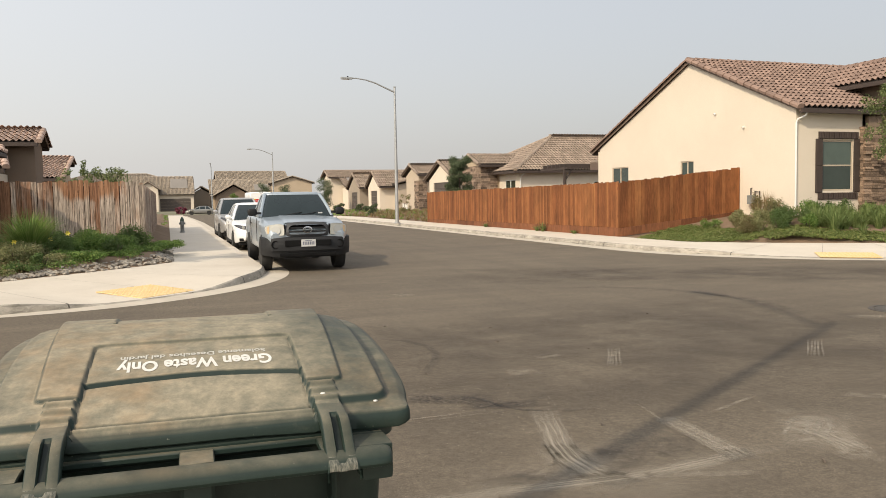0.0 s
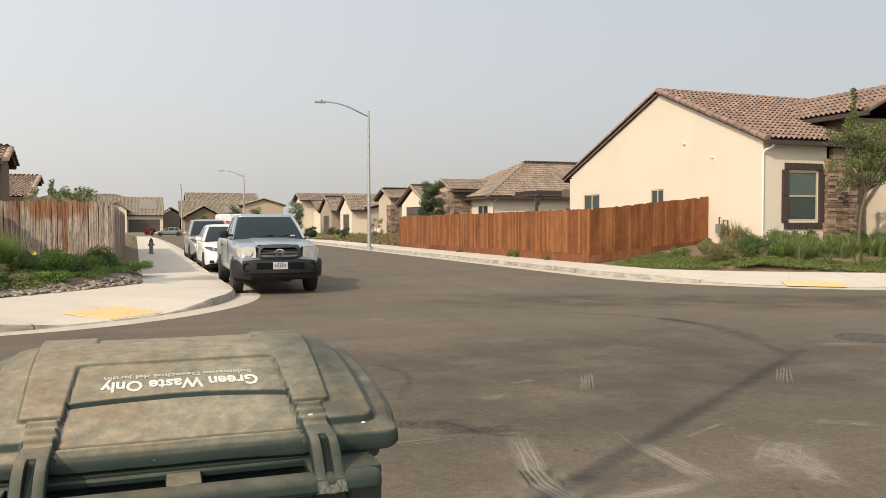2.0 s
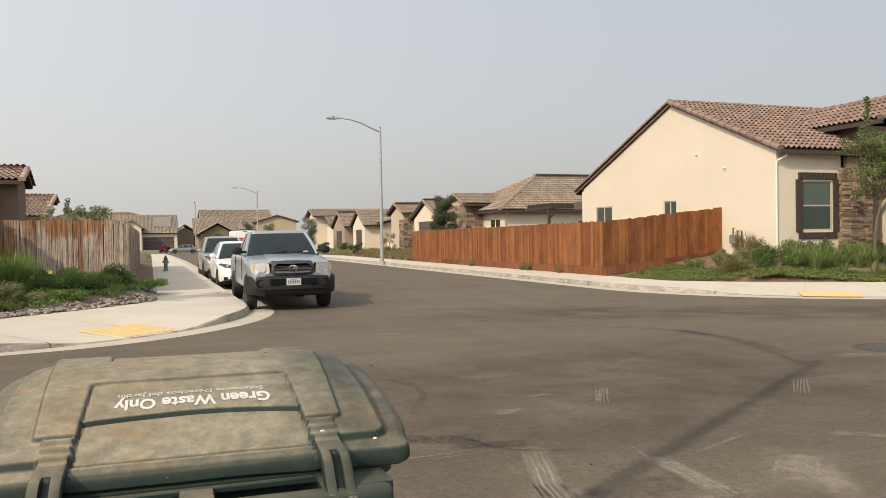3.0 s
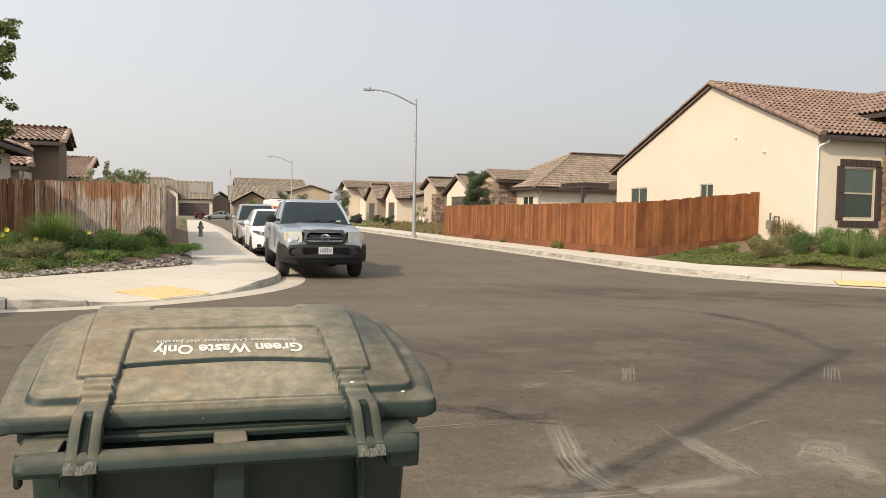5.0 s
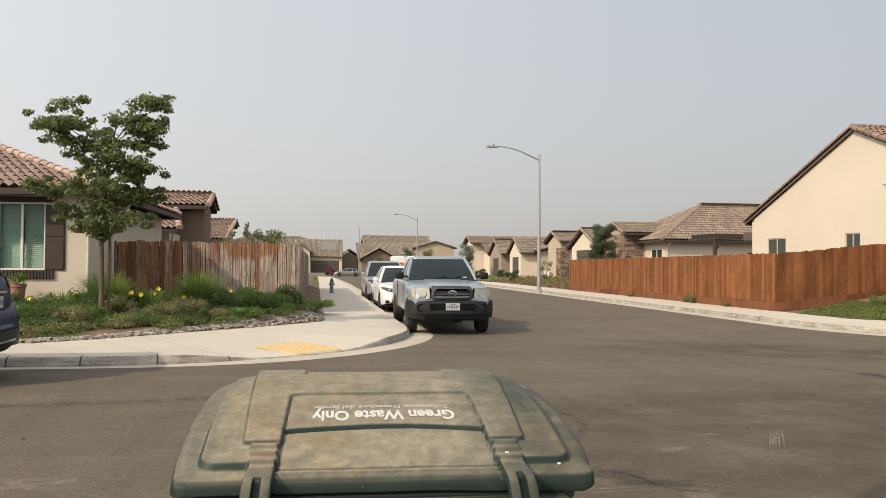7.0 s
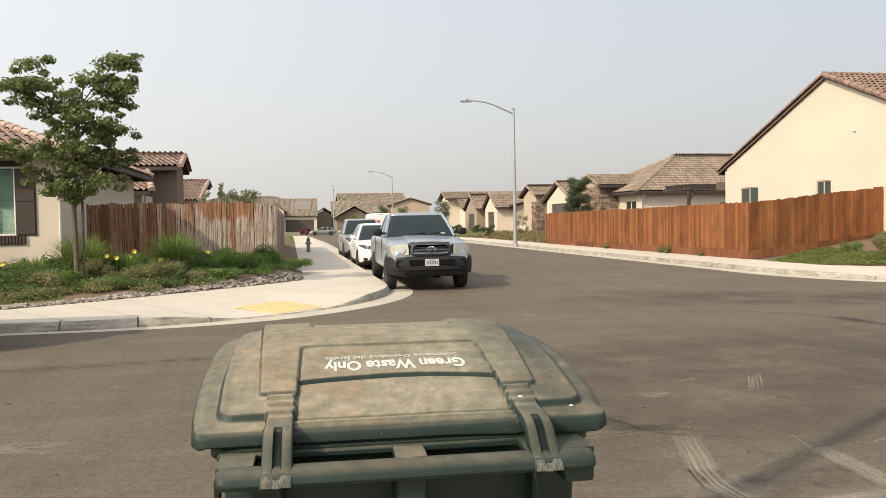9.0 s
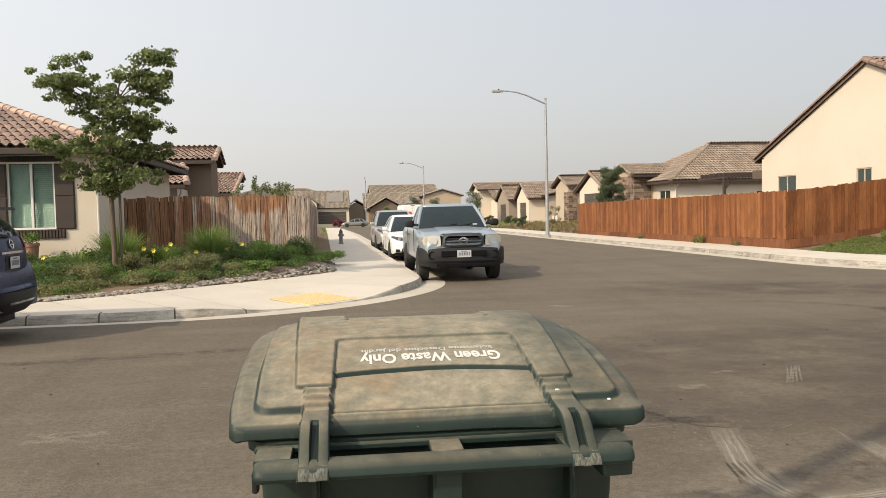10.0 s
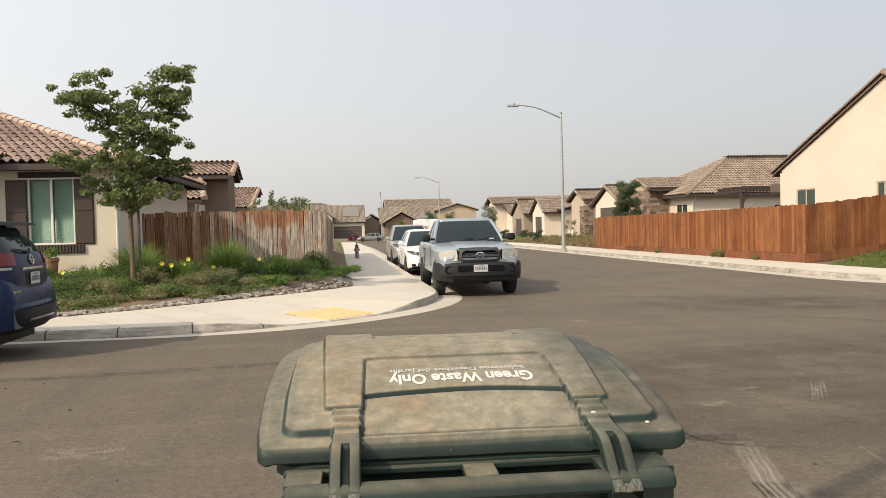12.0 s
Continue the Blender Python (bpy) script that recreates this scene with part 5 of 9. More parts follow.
meter = thing("gas_meter", (18.8, 21.75, 0.72), "grey gas meter with bent pipes beside the stucco wall", "gas meter")
bm = bmesh.new()
box(bm, -0.13, -0.14, 0.42, 0.03, 0.14, 0.72, 0.02)
part("meter_body", bm, M_HYDRANT, meter)
bm = bmesh.new()
tube(bm, [(0.0, -0.32, 0.0), (0.0, -0.32, 0.85), (0.0, -0.10, 0.85), (0.0, -0.10, 0.70)], 0.02, 8)
tube(bm, [(0.0, 0.10, 0.70), (0.0, 0.10, 0.95), (0.12, 0.10, 0.95)], 0.02, 8)
part("pipe", bm, M_IRON, meter, smooth=True)

# ---- house with the shuttered window, on the left corner ----
hl = thing("house", (0, 0, 0), "cream stucco single-storey house with clay tile hip roof", "house")
LY, LX, LSLAB = 19.9, -5.37, 0.42
l0, l1 = (-16.0, LY), (LX, LY)
lu = lambda x: x + 16.0
wall(hl, l0, l1, LSLAB, 3.10, M_STUCCO, [(lu(-7.36), lu(-6.30), 1.33, 2.93)], name="front_wall")
window(hl, l0, l1, lu(-7.36), lu(-6.30), 1.33, 2.93, "v", [(lu(-6.81), lu(-6.32), 68), (lu(-7.34), lu(-6.84), 84)])
shutter(hl, l0, l1, lu(-6.30), lu(-5.86), 1.33, 2.88)
shutter(hl, l0, l1, lu(-7.84), lu(-7.36), 1.33, 2.88)
slatted_head(hl, l0, l1, lu(-7.55), lu(-6.12), 2.93, 3.06, 20)
slatted_head(hl, l0, l1, lu(-7.55), lu(-6.10), 1.12, 1.33, 20)
wall(hl, (LX, LY), (LX, 29.0), LSLAB, 3.10, M_STUCCO, name="side_wall")
wall(hl, (LX, 29.0), (-16.0, 29.0), LSLAB, 3.10, M_STUCCO, name="rear_wall")
bm = boxed(-15.8, LY + 0.2, 2.96, LX - 0.2, 28.8, 3.02)
part("ceiling_slab", bm, M_DARK, hl)
roof_l, left_tiles = hip_roof(hl, -17.0, -4.87, 19.40, 29.5, 3.24, 0.372, M_TILE_ROSE, 300, False)
lay_tiles(roof_l, left_tiles[:300], rose_mesh)
wall(hl, (-12.0, 19.6), (-8.15, 19.6), LSLAB, 3.0, M_STUCCO_TAN, name="porch_wall")
stone_face(hl, (-12.0, 19.6), (-8.15, 19.6), 2.9, 3.85, LSLAB, 2.9, False, 9)
hip_roof(hl, -13.0, -7.80, 19.1, 22.0, 3.42, 0.30, M_TILE_ROSE, 0, False)
downspout(hl, [(-5.335, 19.85, 3.08), (-5.335, 19.85, 0.45)], 0.026)
downspout(hl, [(-4.85, 21.9, 3.05), (-5.0, 21.95, 2.9), (-5.30, 22.0, 2.7), (-5.30, 22.0, 0.5)])


# ---- houses further along ----
def block(house, x0, x1, y0, y1, z0, z1, material, west_holes=(), south_holes=(), gable=None):
    """Four walls; gable: ('x' or 'y', rise, margin) puts peaks on the ends of a ridge that way."""
    h = (z1 - z0)
    gx = ((y1 - y0) / 2, z1 + gable[1]) if gable and gable[0] == "x" else None
    gy = ((x1 - x0) / 2, z1 + gable[1]) if gable and gable[0] == "y" else None
    wall(house, (x0, y1), (x0, y0), z0, z1, material, west_holes, gable=gx)
    wall(house, (x0, y0), (x1, y0), z0, z1, material, south_holes, gable=gy)
    wall(house, (x1, y0), (x1, y1), z0, z1, material, gable=gx)
    wall(house, (x1, y1), (x0, y1), z0, z1, material, gable=gy)


def far_house(label):
    return thing("house", (0, 0, 0), label, "house")


# behind the left fence: a house with a tall brown entry block
hm = far_house("cream and brown stucco house with clay tile roofs behind the fence")
block(hm, -9.5, -4.55, 33.6, 35.6, 0.3, 3.77, M_STUCCO_BROWN, gable=("x", 0.42))
on_wall(hm, (-9.5, 33.6), (-4.55, 33.6), (3.9, 0.0, 3.59, 4.95, 0.02, 3.67), "stucco_band", M_STUCCO_BROWN)
gable_roof(hm, -10.2, -4.36, 33.1, 36.1, 3.87, 0.56, "x", M_TILE_ROSE, 0, False)
block(hm, -12.0, -5.5, 31.2, 33.55, 0.3, 2.66, M_STUCCO)
rf = roof_part(hm, (-8, 33.0, 3.7))
slope(rf, (-12.4, 30.7, 2.80), (1, 0, 0), (0, 1, 0.36), [(0, 0), (7.35, 0), (6.7, 3.1), (0, 3.1)], M_TILE_ROSE)
gutter(rf, (-12.4, 30.7), (-5.1, 30.7), 2.80)
caps(rf, (-5.05, 30.7, 2.82), (-5.7, 33.6, 3.86), M_TILE_ROSE)
downspout(hm, [(-5.3, 30.75, 2.65), (-5.33, 31.0, 2.5), (-5.42, 31.15, 2.35), (-5.42, 31.15, 0.4)])
hm2 = far_house("house with a clay tile roof above the fence")
block(hm2, -12.0, -5.0, 45.0, 50.2, 0.2, 2.75, M_STUCCO_TAN, gable=("x", 1.0))
gable_roof(hm2, -12.5, -4.88, 44.5, 50.7, 2.85, 1.3, "x", M_TILE_ROSE, split=0.80)

# behind the red fence: hip-roofed house with a stone porch and a garage gable
hb = far_house("cream stucco house with a brown tile hip roof and stone porch")
bw0, bw1, bw2 = (21.1, 45.4), (37.5, 45.4), (21.1, 54.4)
block(hb, 21.1, 37.5, 45.4, 54.4, 0.5, 3.05, M_STUCCO, west_holes=[(6.75, 8.35, 1.2, 2.6)], south_holes=[(5.3, 7.1, 1.55, 2.45)])
window(hb, bw0, bw1, 5.3, 7.1, 1.55, 2.45)
window(hb, bw2, bw0, 6.75, 8.35, 1.2, 2.6)
hip_roof(hb, 20.6, 38.0, 44.9, 54.9, 3.15, 0.495, M_TILE_TAN, 0, False)
block(hb, 19.75, 21.6, 48.6, 51.8, 0.5, 3.6, M_STUCCO_TAN, gable=("x", 0.5))
stone_face(hb, (19.75, 51.8), (19.75, 48.6), 0, 3.2, 0.5, 3.6, False, 21, 0.16)
stone_face(hb, (19.75, 48.6), (21.6, 48.6), 0, 1.2, 0.5, 3.6, False, 22, 0.16)
gable_roof(hb, 19.5, 23.0, 48.2, 52.2, 3.67, 0.70, "x", M_TILE_TAN)
block(hb, 19.25, 25.0, 52.5, 57.9, 0.5, 2.85, M_STUCCO, west_holes=[(1.0, 4.6, 0.5, 2.65)], gable=("x", 1.1))
garage_door(hb, (19.25, 57.9), (19.25, 52.5), 1.0, 4.6, 0.5, 2.65)
gable_roof(hb, 19.05, 26.5, 52.0, 58.4, 2.9, 1.3, "x", M_TILE_TAN)
downspout(hb, [(21.2, 44.95, 2.98), (21.15, 45.2, 2.8), (21.12, 45.32, 2.6), (21.12, 45.32, 0.5)])

pg = thing("patio_cover", (20.55, 38.4, 0.45), "brown timber patio cover with a braced post", "patio cover")
bm = boxed(-0.07, -0.07, 0, 0.07, 0.07, 2.62, 0.01)
part("post", bm, M_TRIM, pg)
bm = bmesh.new()
tube(bm, [(0.0, 0, 1.9), (0.45, 0, 2.5)], 0.05, 6)
part("brace", bm, M_TRIM, pg)
for k in range(6):
    part("rafter", boxed(-0.12, -0.2 + 0.5 * k, 2.62, 3.6, -0.12 + 0.5 * k, 2.80), M_TRIM, pg)
part("beam", boxed(-0.06, -0.4, 2.5, 0.06, 2.8, 2.62), M_TRIM, pg)
part("end_panel", boxed(1.45, -0.26, 2.45, 3.62, -0.21, 2.86), M_FASCIA, pg)

# row of houses beyond
hg = far_house("beige stucco house with a tile roof and stone pillar")
block(hg, 20.8, 32.0, 65.6, 69.3, 0.3, 3.5, M_STUCCO_BEIGE, gable=("x", 0.66))
gable_roof(hg, 20.55, 33.0, 65.0, 69.9, 3.6, 0.86, "x", M_TILE_TAN)
block(hg, 22.5, 31.0, 69.4, 74.0, 0.3, 2.9, M_STUCCO_BEIGE)
stone_face(hg, (20.8, 65.6), (32.0, 65.6), 0.0, 0.75, 0.3, 3.05, False, 31, 0.18)
stone_face(hg, (20.8, 69.3), (20.8, 65.6), 2.6, 3.7, 0.3, 3.05, False, 32, 0.18)
porch = bmesh.new()
prism(porch, [(21.9, 64.6, 2.75), (23.3, 64.6, 2.75), (23.3, 65.55, 3.05), (21.9, 65.55, 3.05)], (0, 0, 0.12))
part("porch_roof", porch, M_TRIM, hg)
part("porch_beam", boxed(22.0, 64.65, 2.52, 23.2, 64.8, 2.74, 0.02), M_TRIM, hg)
he = far_house("cream stucco house with a garage under a front gable")
block(he, 20.3, 27.0, 77.0, 81.8, 0.1, 2.7, M_STUCCO, west_holes=[(1.1, 3.7, 0.1, 2.35)], gable=("x", 1.3))
garage_door(he, (20.3, 81.8), (20.3, 77.0), 1.1, 3.7, 0.1, 2.35)
gable_roof(he, 20.12, 28.0, 76.5, 82.3, 2.75, 1.55, "x", M_TILE_TAN)
block(he, 22.0, 33.0, 76.0, 86.0, 0.1, 2.9, M_STUCCO_BEIGE, gable=("y", 1.2))
gable_roof(he, 21.5, 33.5, 75.6, 86.4, 3.0, 1.45, "y", M_TILE_TAN)
hd = far_house("taupe stucco house with a garage under a front gable")
block(hd, 20.6, 28.0, 87.0, 92.5, 0.0, 2.75, M_STUCCO_GREY, west_holes=[(1.3, 4.2, 0.0, 2.3)], gable=("x", 1.35))
garage_door(hd, (20.6, 92.5), (20.6, 87.0), 1.3, 4.2, 0.0, 2.3)
gable_roof(hd, 20.42, 29.0, 86.4, 93.1, 2.8, 1.62, "x", M_TILE_TAN)
block(hd, 23.0, 34.0, 86.5, 98.0, 0.0, 3.0, M_STUCCO_GREY, gable=("y", 1.3))
gable_roof(hd, 22.5, 34.5, 86.0, 98.5, 3.1, 1.6, "y", M_TILE_TAN)
hf = far_house("two-storey cream stucco house with a tile roof")
block(hf, 20.5, 32.0, 103.0, 107.4, -0.4, 4.35, M_STUCCO, gable=("x", 0.75))
gable_roof(hf, 20.1, 32.6, 102.4, 108.0, 4.42, 0.95, "x", M_TILE_TAN)
part("solar_panel", (lambda q: (prism(q, [(22.3, 99.9, 3.55), (26.5, 99.9, 3.55), (26.5, 101.9, 4.27), (22.3, 101.9, 4.27)], (0, -0.03, 0.08)), q)[1])(bmesh.new()), M_SOLAR, hf)
block(hf, 22.0, 31.0, 99.5, 102.9, -0.4, 3.0, M_STUCCO)
rf = roof_part(hf, (26, 102.4, 4.3))
slope(rf, (21.5, 99.0, 3.1), (1, 0, 0), (0, 1, 0.36), [(0, 0), (10, 0), (10, 4.2), (0, 4.2)], M_TILE_TAN, 0, True)

# across the far end of the street
ha = far_house("cream stucco house with a double garage and roof solar panels")
AY, AZ = 140.0, -0.05
block(ha, -4.2, 4.4, AY, AY + 10, AZ, 2.7, M_STUCCO, south_holes=[(3.2, 8.1, AZ, 2.1)])
garage_door(ha, (-4.2, AY), (4.4, AY), 3.2, 8.1, AZ, 2.1)
rf = roof_part(ha, (0, AY + 5, 5.6))
slope(rf, (-9.0, AY - 0.5, 2.75), (1, 0, 0), (0, 1, 0.55), [(0, 0), (13.6, 0), (13.6, 6.4), (0, 6.4)], M_TILE_GREY, 0, True)
gable_roof(ha, -4.6, -0.9, AY - 2.4, AY + 5, 3.6, 1.3, "y", M_TILE_GREY)
block(ha, -4.3, -1.2, AY - 2.0, AY, AZ, 3.6, M_STUCCO, gable=("y", 1.2))
bm = bmesh.new()
prism(bm, [(0.7, AY + 1.3, 3.78), (3.5, AY + 1.3, 3.78), (3.5, AY + 4.3, 5.43), (0.7, AY + 4.3, 5.43)], (0, -0.06, 0.11))
part("solar_panel", bm, M_SOLAR, ha)
block(ha, -16.0, 1.5, AY + 9, AY + 17, AZ, 4.8, M_STUCCO_TAN)
hip_roof(ha, -18.0, 2.2, AY + 7, AY + 17.5, 4.9, 0.32, M_TILE_GREY)
hh = far_house("brown stucco house with a garage under a low front gable")
block(hh, 7.9, 13.6, AY - 2.5, AY + 3, AZ - 0.1, 2.45, M_STUCCO_BROWN, south_holes=[(0.7, 5.0, AZ - 0.1, 1.9)], gable=("y", 1.6))
garage_door(hh, (7.9, AY - 2.5), (13.6, AY - 2.5), 0.7, 5.0, AZ - 0.1, 1.9)
gable_roof(hh, 7.3, 14.2, AY - 3.1, AY + 4, 2.4, 1.95, "y", M_TILE_GREY)
block(hh, 7.6, 20.5, AY + 1, AY + 10, AZ, 2.6, M_STUCCO_TAN)
rf = roof_part(hh, (14, AY + 5, 5.2))
slope(rf, (7.0, AY + 0.2, 2.7), (1, 0, 0), (0, 1, 0.55), [(0, 0), (14.5, 0), (14.5, 5.4), (0, 5.4)], M_TILE_GREY, 0, True)
block(hh, 8.9, 20.0, AY + 5, AY + 14, AZ, 4.9, M_STUCCO, gable=("x", 1.75))
gable_roof(hh, 8.5, 21.0, AY + 4.4, AY + 14.6, 4.9, 2.0, "x", M_TILE_GREY)
prism(bm := bmesh.new(), [(14.6, AY + 1.0, 3.2), (20.2, AY + 1.0, 3.2), (20.2, AY + 3.0, 4.3), (14.6, AY + 3.0, 4.3)], (0, -0.06, 0.11))
part("solar_panel", bm, M_SOLAR, hh)
hk = far_house("tan stucco house seen over a neighbour's roof")
block(hk, 4.3, 7.4, AY + 6, AY + 14, AZ, 2.9, M_STUCCO_GREY, gable=("y", 0.9))
gable_roof(hk, 3.9, 8.0, AY + 5.5, AY + 14.5, 2.9, 1.25, "y", M_TILE_GREY)
hz = far_house("tan stucco house beyond the end of the street")
block(hz, 17.6, 24.4, AY, AY + 9, AZ - 0.6, 4.55, M_STUCCO_TAN, gable=("y", 1.0))
gable_roof(hz, 17.2, 24.8, AY - 0.4, AY + 9.4, 4.55, 1.15, "y", M_TILE_GREY)
# closing rows out of view
for cx, cy, w, d in ((-14, -22, 14, 10), (8, -24, 14, 10), (-40, 24, 14, 10), (48, 24, 14, 10), (40, -22, 14, 10)):
    hc = far_house("cream stucco house with a tile roof")
    block(hc, cx - w / 2, cx + w / 2, cy - d / 2, cy + d / 2, 0.0, 3.2, M_STUCCO)
    hip_roof(hc, cx - w / 2 - 0.5, cx + w / 2 + 0.5, cy - d / 2 - 0.5, cy + d / 2 + 0.5, 3.3, 0.42, M_TILE_TAN)


# ---- fences ----
def board_mesh(h, w, name, material):
    me = bpy.data.meshes.new(name)
    c = 0.015
    pts = [(-w / 2, 0, 0), (w / 2, 0, 0), (w / 2, 0, h - c), (w / 2 - c, 0, h), (-w / 2 + c, 0, h), (-w / 2, 0, h - c)]
    v = pts + [(x, 0.018, z) for x, _, z in pts]
    n = 6
    f = [tuple(range(n)), tuple(range(2 * n - 1, n - 1, -1))] + [(i, i + n, (i + 1) % n + n, (i + 1) % n) for i in range(n)]
    me.from_pydata(v, [], f)
    me.materials.append(material)
    return me


def fence_run(fence, p0, p1, z0f, h, material, seed, w=0.138, kick=0.0, jitter=0.012, tilt=0.6, hf=None, kick_m=None, gap=0.006):
    """Upright boards from p0 to p1 facing the right-hand side, with rails and posts behind; kick: a level board at the foot."""
    m, ln = frame_of(p0, p1)
    rng = random.Random(seed)
    meshes = {}
    n = int(ln / w)
    w = ln / n - gap
    for k in range(n):
        u = (k + 0.5) * ln / n
        p = m @ Vector((u, 0, 0))
        z = z0f(u / ln)
        hh = hf(u / ln) if hf else h
        key = round(hh + rng.choice((-0.02, 0, 0, 0.01)), 2)
        if key not in meshes:
            meshes[key] = board_mesh(key, w, "board", material)
        ob = new("board", meshes[key])
        ob.parent = fence
        ob.matrix_world = m @ Matrix.Translation((u, rng.uniform(0, 0.006), z + kick + rng.uniform(-jitter, jitter))) @ \
            Matrix.Rotation(radians(rng.uniform(-tilt, tilt)), 4, "Y")
    for zz in (0.35, 1.25):
        a, b = z0f(0) + kick + zz, z0f(1) + kick + zz
        bm = bmesh.new()
        prism(bm, [(0, 0.03, a), (ln, 0.03, b), (ln, 0.03, b + 0.09), (0, 0.03, a + 0.09)], (0, 0.04, 0))
        bm.transform(m)
        part("rail", bm, material, fence)
    k = 0.0
    while k < ln:
        z = z0f(k / ln)
        bm = boxed(k, 0.075, z - 0.3, k + 0.09, 0.165, z + kick + h - 0.05, 0.006)
        bm.transform(m)
        part("post", bm, material, fence)
        k += 2.4
    # added dark sheet behind the boards, so shade shows in the gaps
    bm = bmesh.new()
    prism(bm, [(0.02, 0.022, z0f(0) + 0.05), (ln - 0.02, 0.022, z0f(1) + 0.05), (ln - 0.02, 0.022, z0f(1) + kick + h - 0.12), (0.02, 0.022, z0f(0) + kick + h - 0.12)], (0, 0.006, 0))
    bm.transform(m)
    part("gap_shade_sheet", bm, M_GAPRED if kick else M_GAP, fence)
    if kick:
        k = 0.0
        while k < ln - 0.2:
            e = min(k + 2.4, ln)
            a, b = z0f(k / ln), z0f(e / ln)
            bm = bmesh.new()
            prism(bm, [(k + 0.004, -0.012, a - 0.12), (e - 0.004, -0.012, b - 0.12), (e - 0.004, -0.012, b + kick - 0.004), (k + 0.004, -0.012, a + kick - 0.004)], (0, 0.03, 0))
            bm.transform(m)
            part("kick_board", bm, kick_m or material, fence)
            k += 2.4


fr = thing("fence", (0, 0, 0), "new reddish-stained cedar board fence along the pavement", "fence")
fence_run(fr, (14.02, 42.5), (14.02, 22.45), lambda f: 0.16 + 0.12 * f, 1.50, M_FENCE_RED, 5, w=0.122, kick=0.18, tilt=0.15, kick_m=M_KICK)
fence_run(fr, (14.02, 22.43), (18.83, 22.43), lambda f: 0.28 + 0.46 * f, 1.50, M_FENCE_RED, 6, w=0.122, kick=0.16, tilt=0.15, kick_m=M_KICK)
fence_run(fr, (18.9, 42.52), (14.02, 42.52), lambda f: 0.3 - 0.14 * f, 1.50, M_FENCE_RED, 7, w=0.122, kick=0.16, tilt=0.15, kick_m=M_KICK)
fl = thing("fence", (0, 0, 0), "old weathered grey-brown board fence, bleached and stained", "fence")
fence_run(fl, (-5.33, 22.1), (-0.42, 22.1), lambda f: 0.30, 1.80, M_FENCE_OLD, 8, w=0.118, jitter=0.026, tilt=0.35, gap=0.008, hf=lambda f: 1.80 - 0.09 * smooth01((f - 0.9) / 0.1))
fence_run(fl, (-0.40, 22.12), (-0.40, 44.0), lambda f: 0.28, 1.70, M_FENCE_OLD, 9, w=0.135, jitter=0.02, tilt=1.0)


# ---- street lamps and hydrant ----
def street_lamp(x, y, z, arm_dir, h=7.45):
    e = thing("street_lamp", (x, y, z), "tall grey steel street lamp with a curved arm", "street lamp", "street lamps", rz=arm_dir)
    bm = bmesh.new()
    tube(bm, [(0, 0, 0), (0, 0, 0.06), (0, 0, 0.061), (0, 0, h)], [0.16, 0.16, 0.105, 0.055], 14)
    part("pole", bm, M_STEEL, e, smooth=True)
    bm = bmesh.new()
    pts = [(0, 0, h - 0.25), (0.55, 0, h - 0.02), (1.1, 0, h + 0.22), (1.6, 0, h + 0.36), (2.1, 0, h + 0.43), (2.45, 0, h + 0.44)]
    tube(bm, pts, [0.05, 0.045, 0.04, 0.036, 0.033, 0.03], 10)
    part("arm", bm, M_STEEL, e, smooth=True)
    head = bmesh.new()
    box(head, 2.35, -0.11, h + 0.37, 2.98, 0.11, h + 0.47, 0.03)
    head_ob = part("lamp_head", head, M_STEEL, e)
    bm = boxed(2.5, -0.09, h + 0.352, 2.92, 0.09, h + 0.37, 0.004)
    part("lens", bm, M_LAMP, head_ob)
    bm = bmesh.new()
    lathe(bm, [(0.04, 0), (0.04, 0.07), (0.0, 0.09)], 8, at=(2.6, 0, h + 0.46))
    part("photocell", bm, M_BLACKPL, head_ob)
    bm = boxed(-0.06, -0.06, h - 0.02, 0.06, 0.06, h + 0.06, 0.02)
    part("cap", bm, M_STEEL, e)
    return e


street_lamp(12.15, 42.2, 0.15, 180)
street_lamp(12.35, 97.5, 0.15 + fall(97.5), 180)
street_lamp(6.9, 131.0, 0.1 + fall(131), 265)
street_lamp(-3.16, 0.40, 0.14, 90, 8.6)

hy = thing("fire_hydrant", (0.74, 37.3, 0.165), "grey fire hydrant with side caps on the pavement", "fire hydrant")
bm = bmesh.new()
lathe(bm, [(0.12, 0), (0.12, 0.04), (0.085, 0.045), (0.082, 0.42), (0.10, 0.44), (0.10, 0.47), (0.085, 0.50)], 16)
part("barrel", bm, M_HYDRANT, hy, smooth=True)
bm = bmesh.new()
lathe(bm, [(0.088, 0.50), (0.080, 0.60), (0.04, 0.66), (0.03, 0.70), (0, 0.70)], 16)
part("bonnet", bm, M_BONNET, hy, "dark green hydrant bonnet", True)
for sx in (-1, 1):
    bm = bmesh.new()
    lathe(bm, [(0.04, 0.06), (0.04, 0.10), (0.05, 0.10), (0.05, 0.13), (0.02, 0.14), (0, 0.14)], 10, "x", (0, 0, 0.40))
    bm.transform(Matrix.Rotation(0 if sx > 0 else math.pi, 4, "Z"))
    part("hose_cap", bm, M_HYDRANT, hy, smooth=True)
bm = bmesh.new()
lathe(bm, [(0.065, 0.08), (0.065, 0.15), (0.075, 0.15), (0.075, 0.19), (0.02, 0.2), (0, 0.22)], 10, "x", (0, 0, 0.36))
bm.transform(Matrix.Rotation(-math.pi / 2, 4, "Z"))
part("pumper_cap", bm, M_HYDRANT, hy, smooth=True)

# ---- green waste cart ----
BIN_M = Matrix.Translation((0.179, 1.3861, 1.151)) @ Matrix.Rotation(radians(-1.57), 4, "Z") @ Matrix.Rotation(radians(0.27), 4, "Y")


def sm(x, a, b):
    return smooth01((x - a) / (b - a))


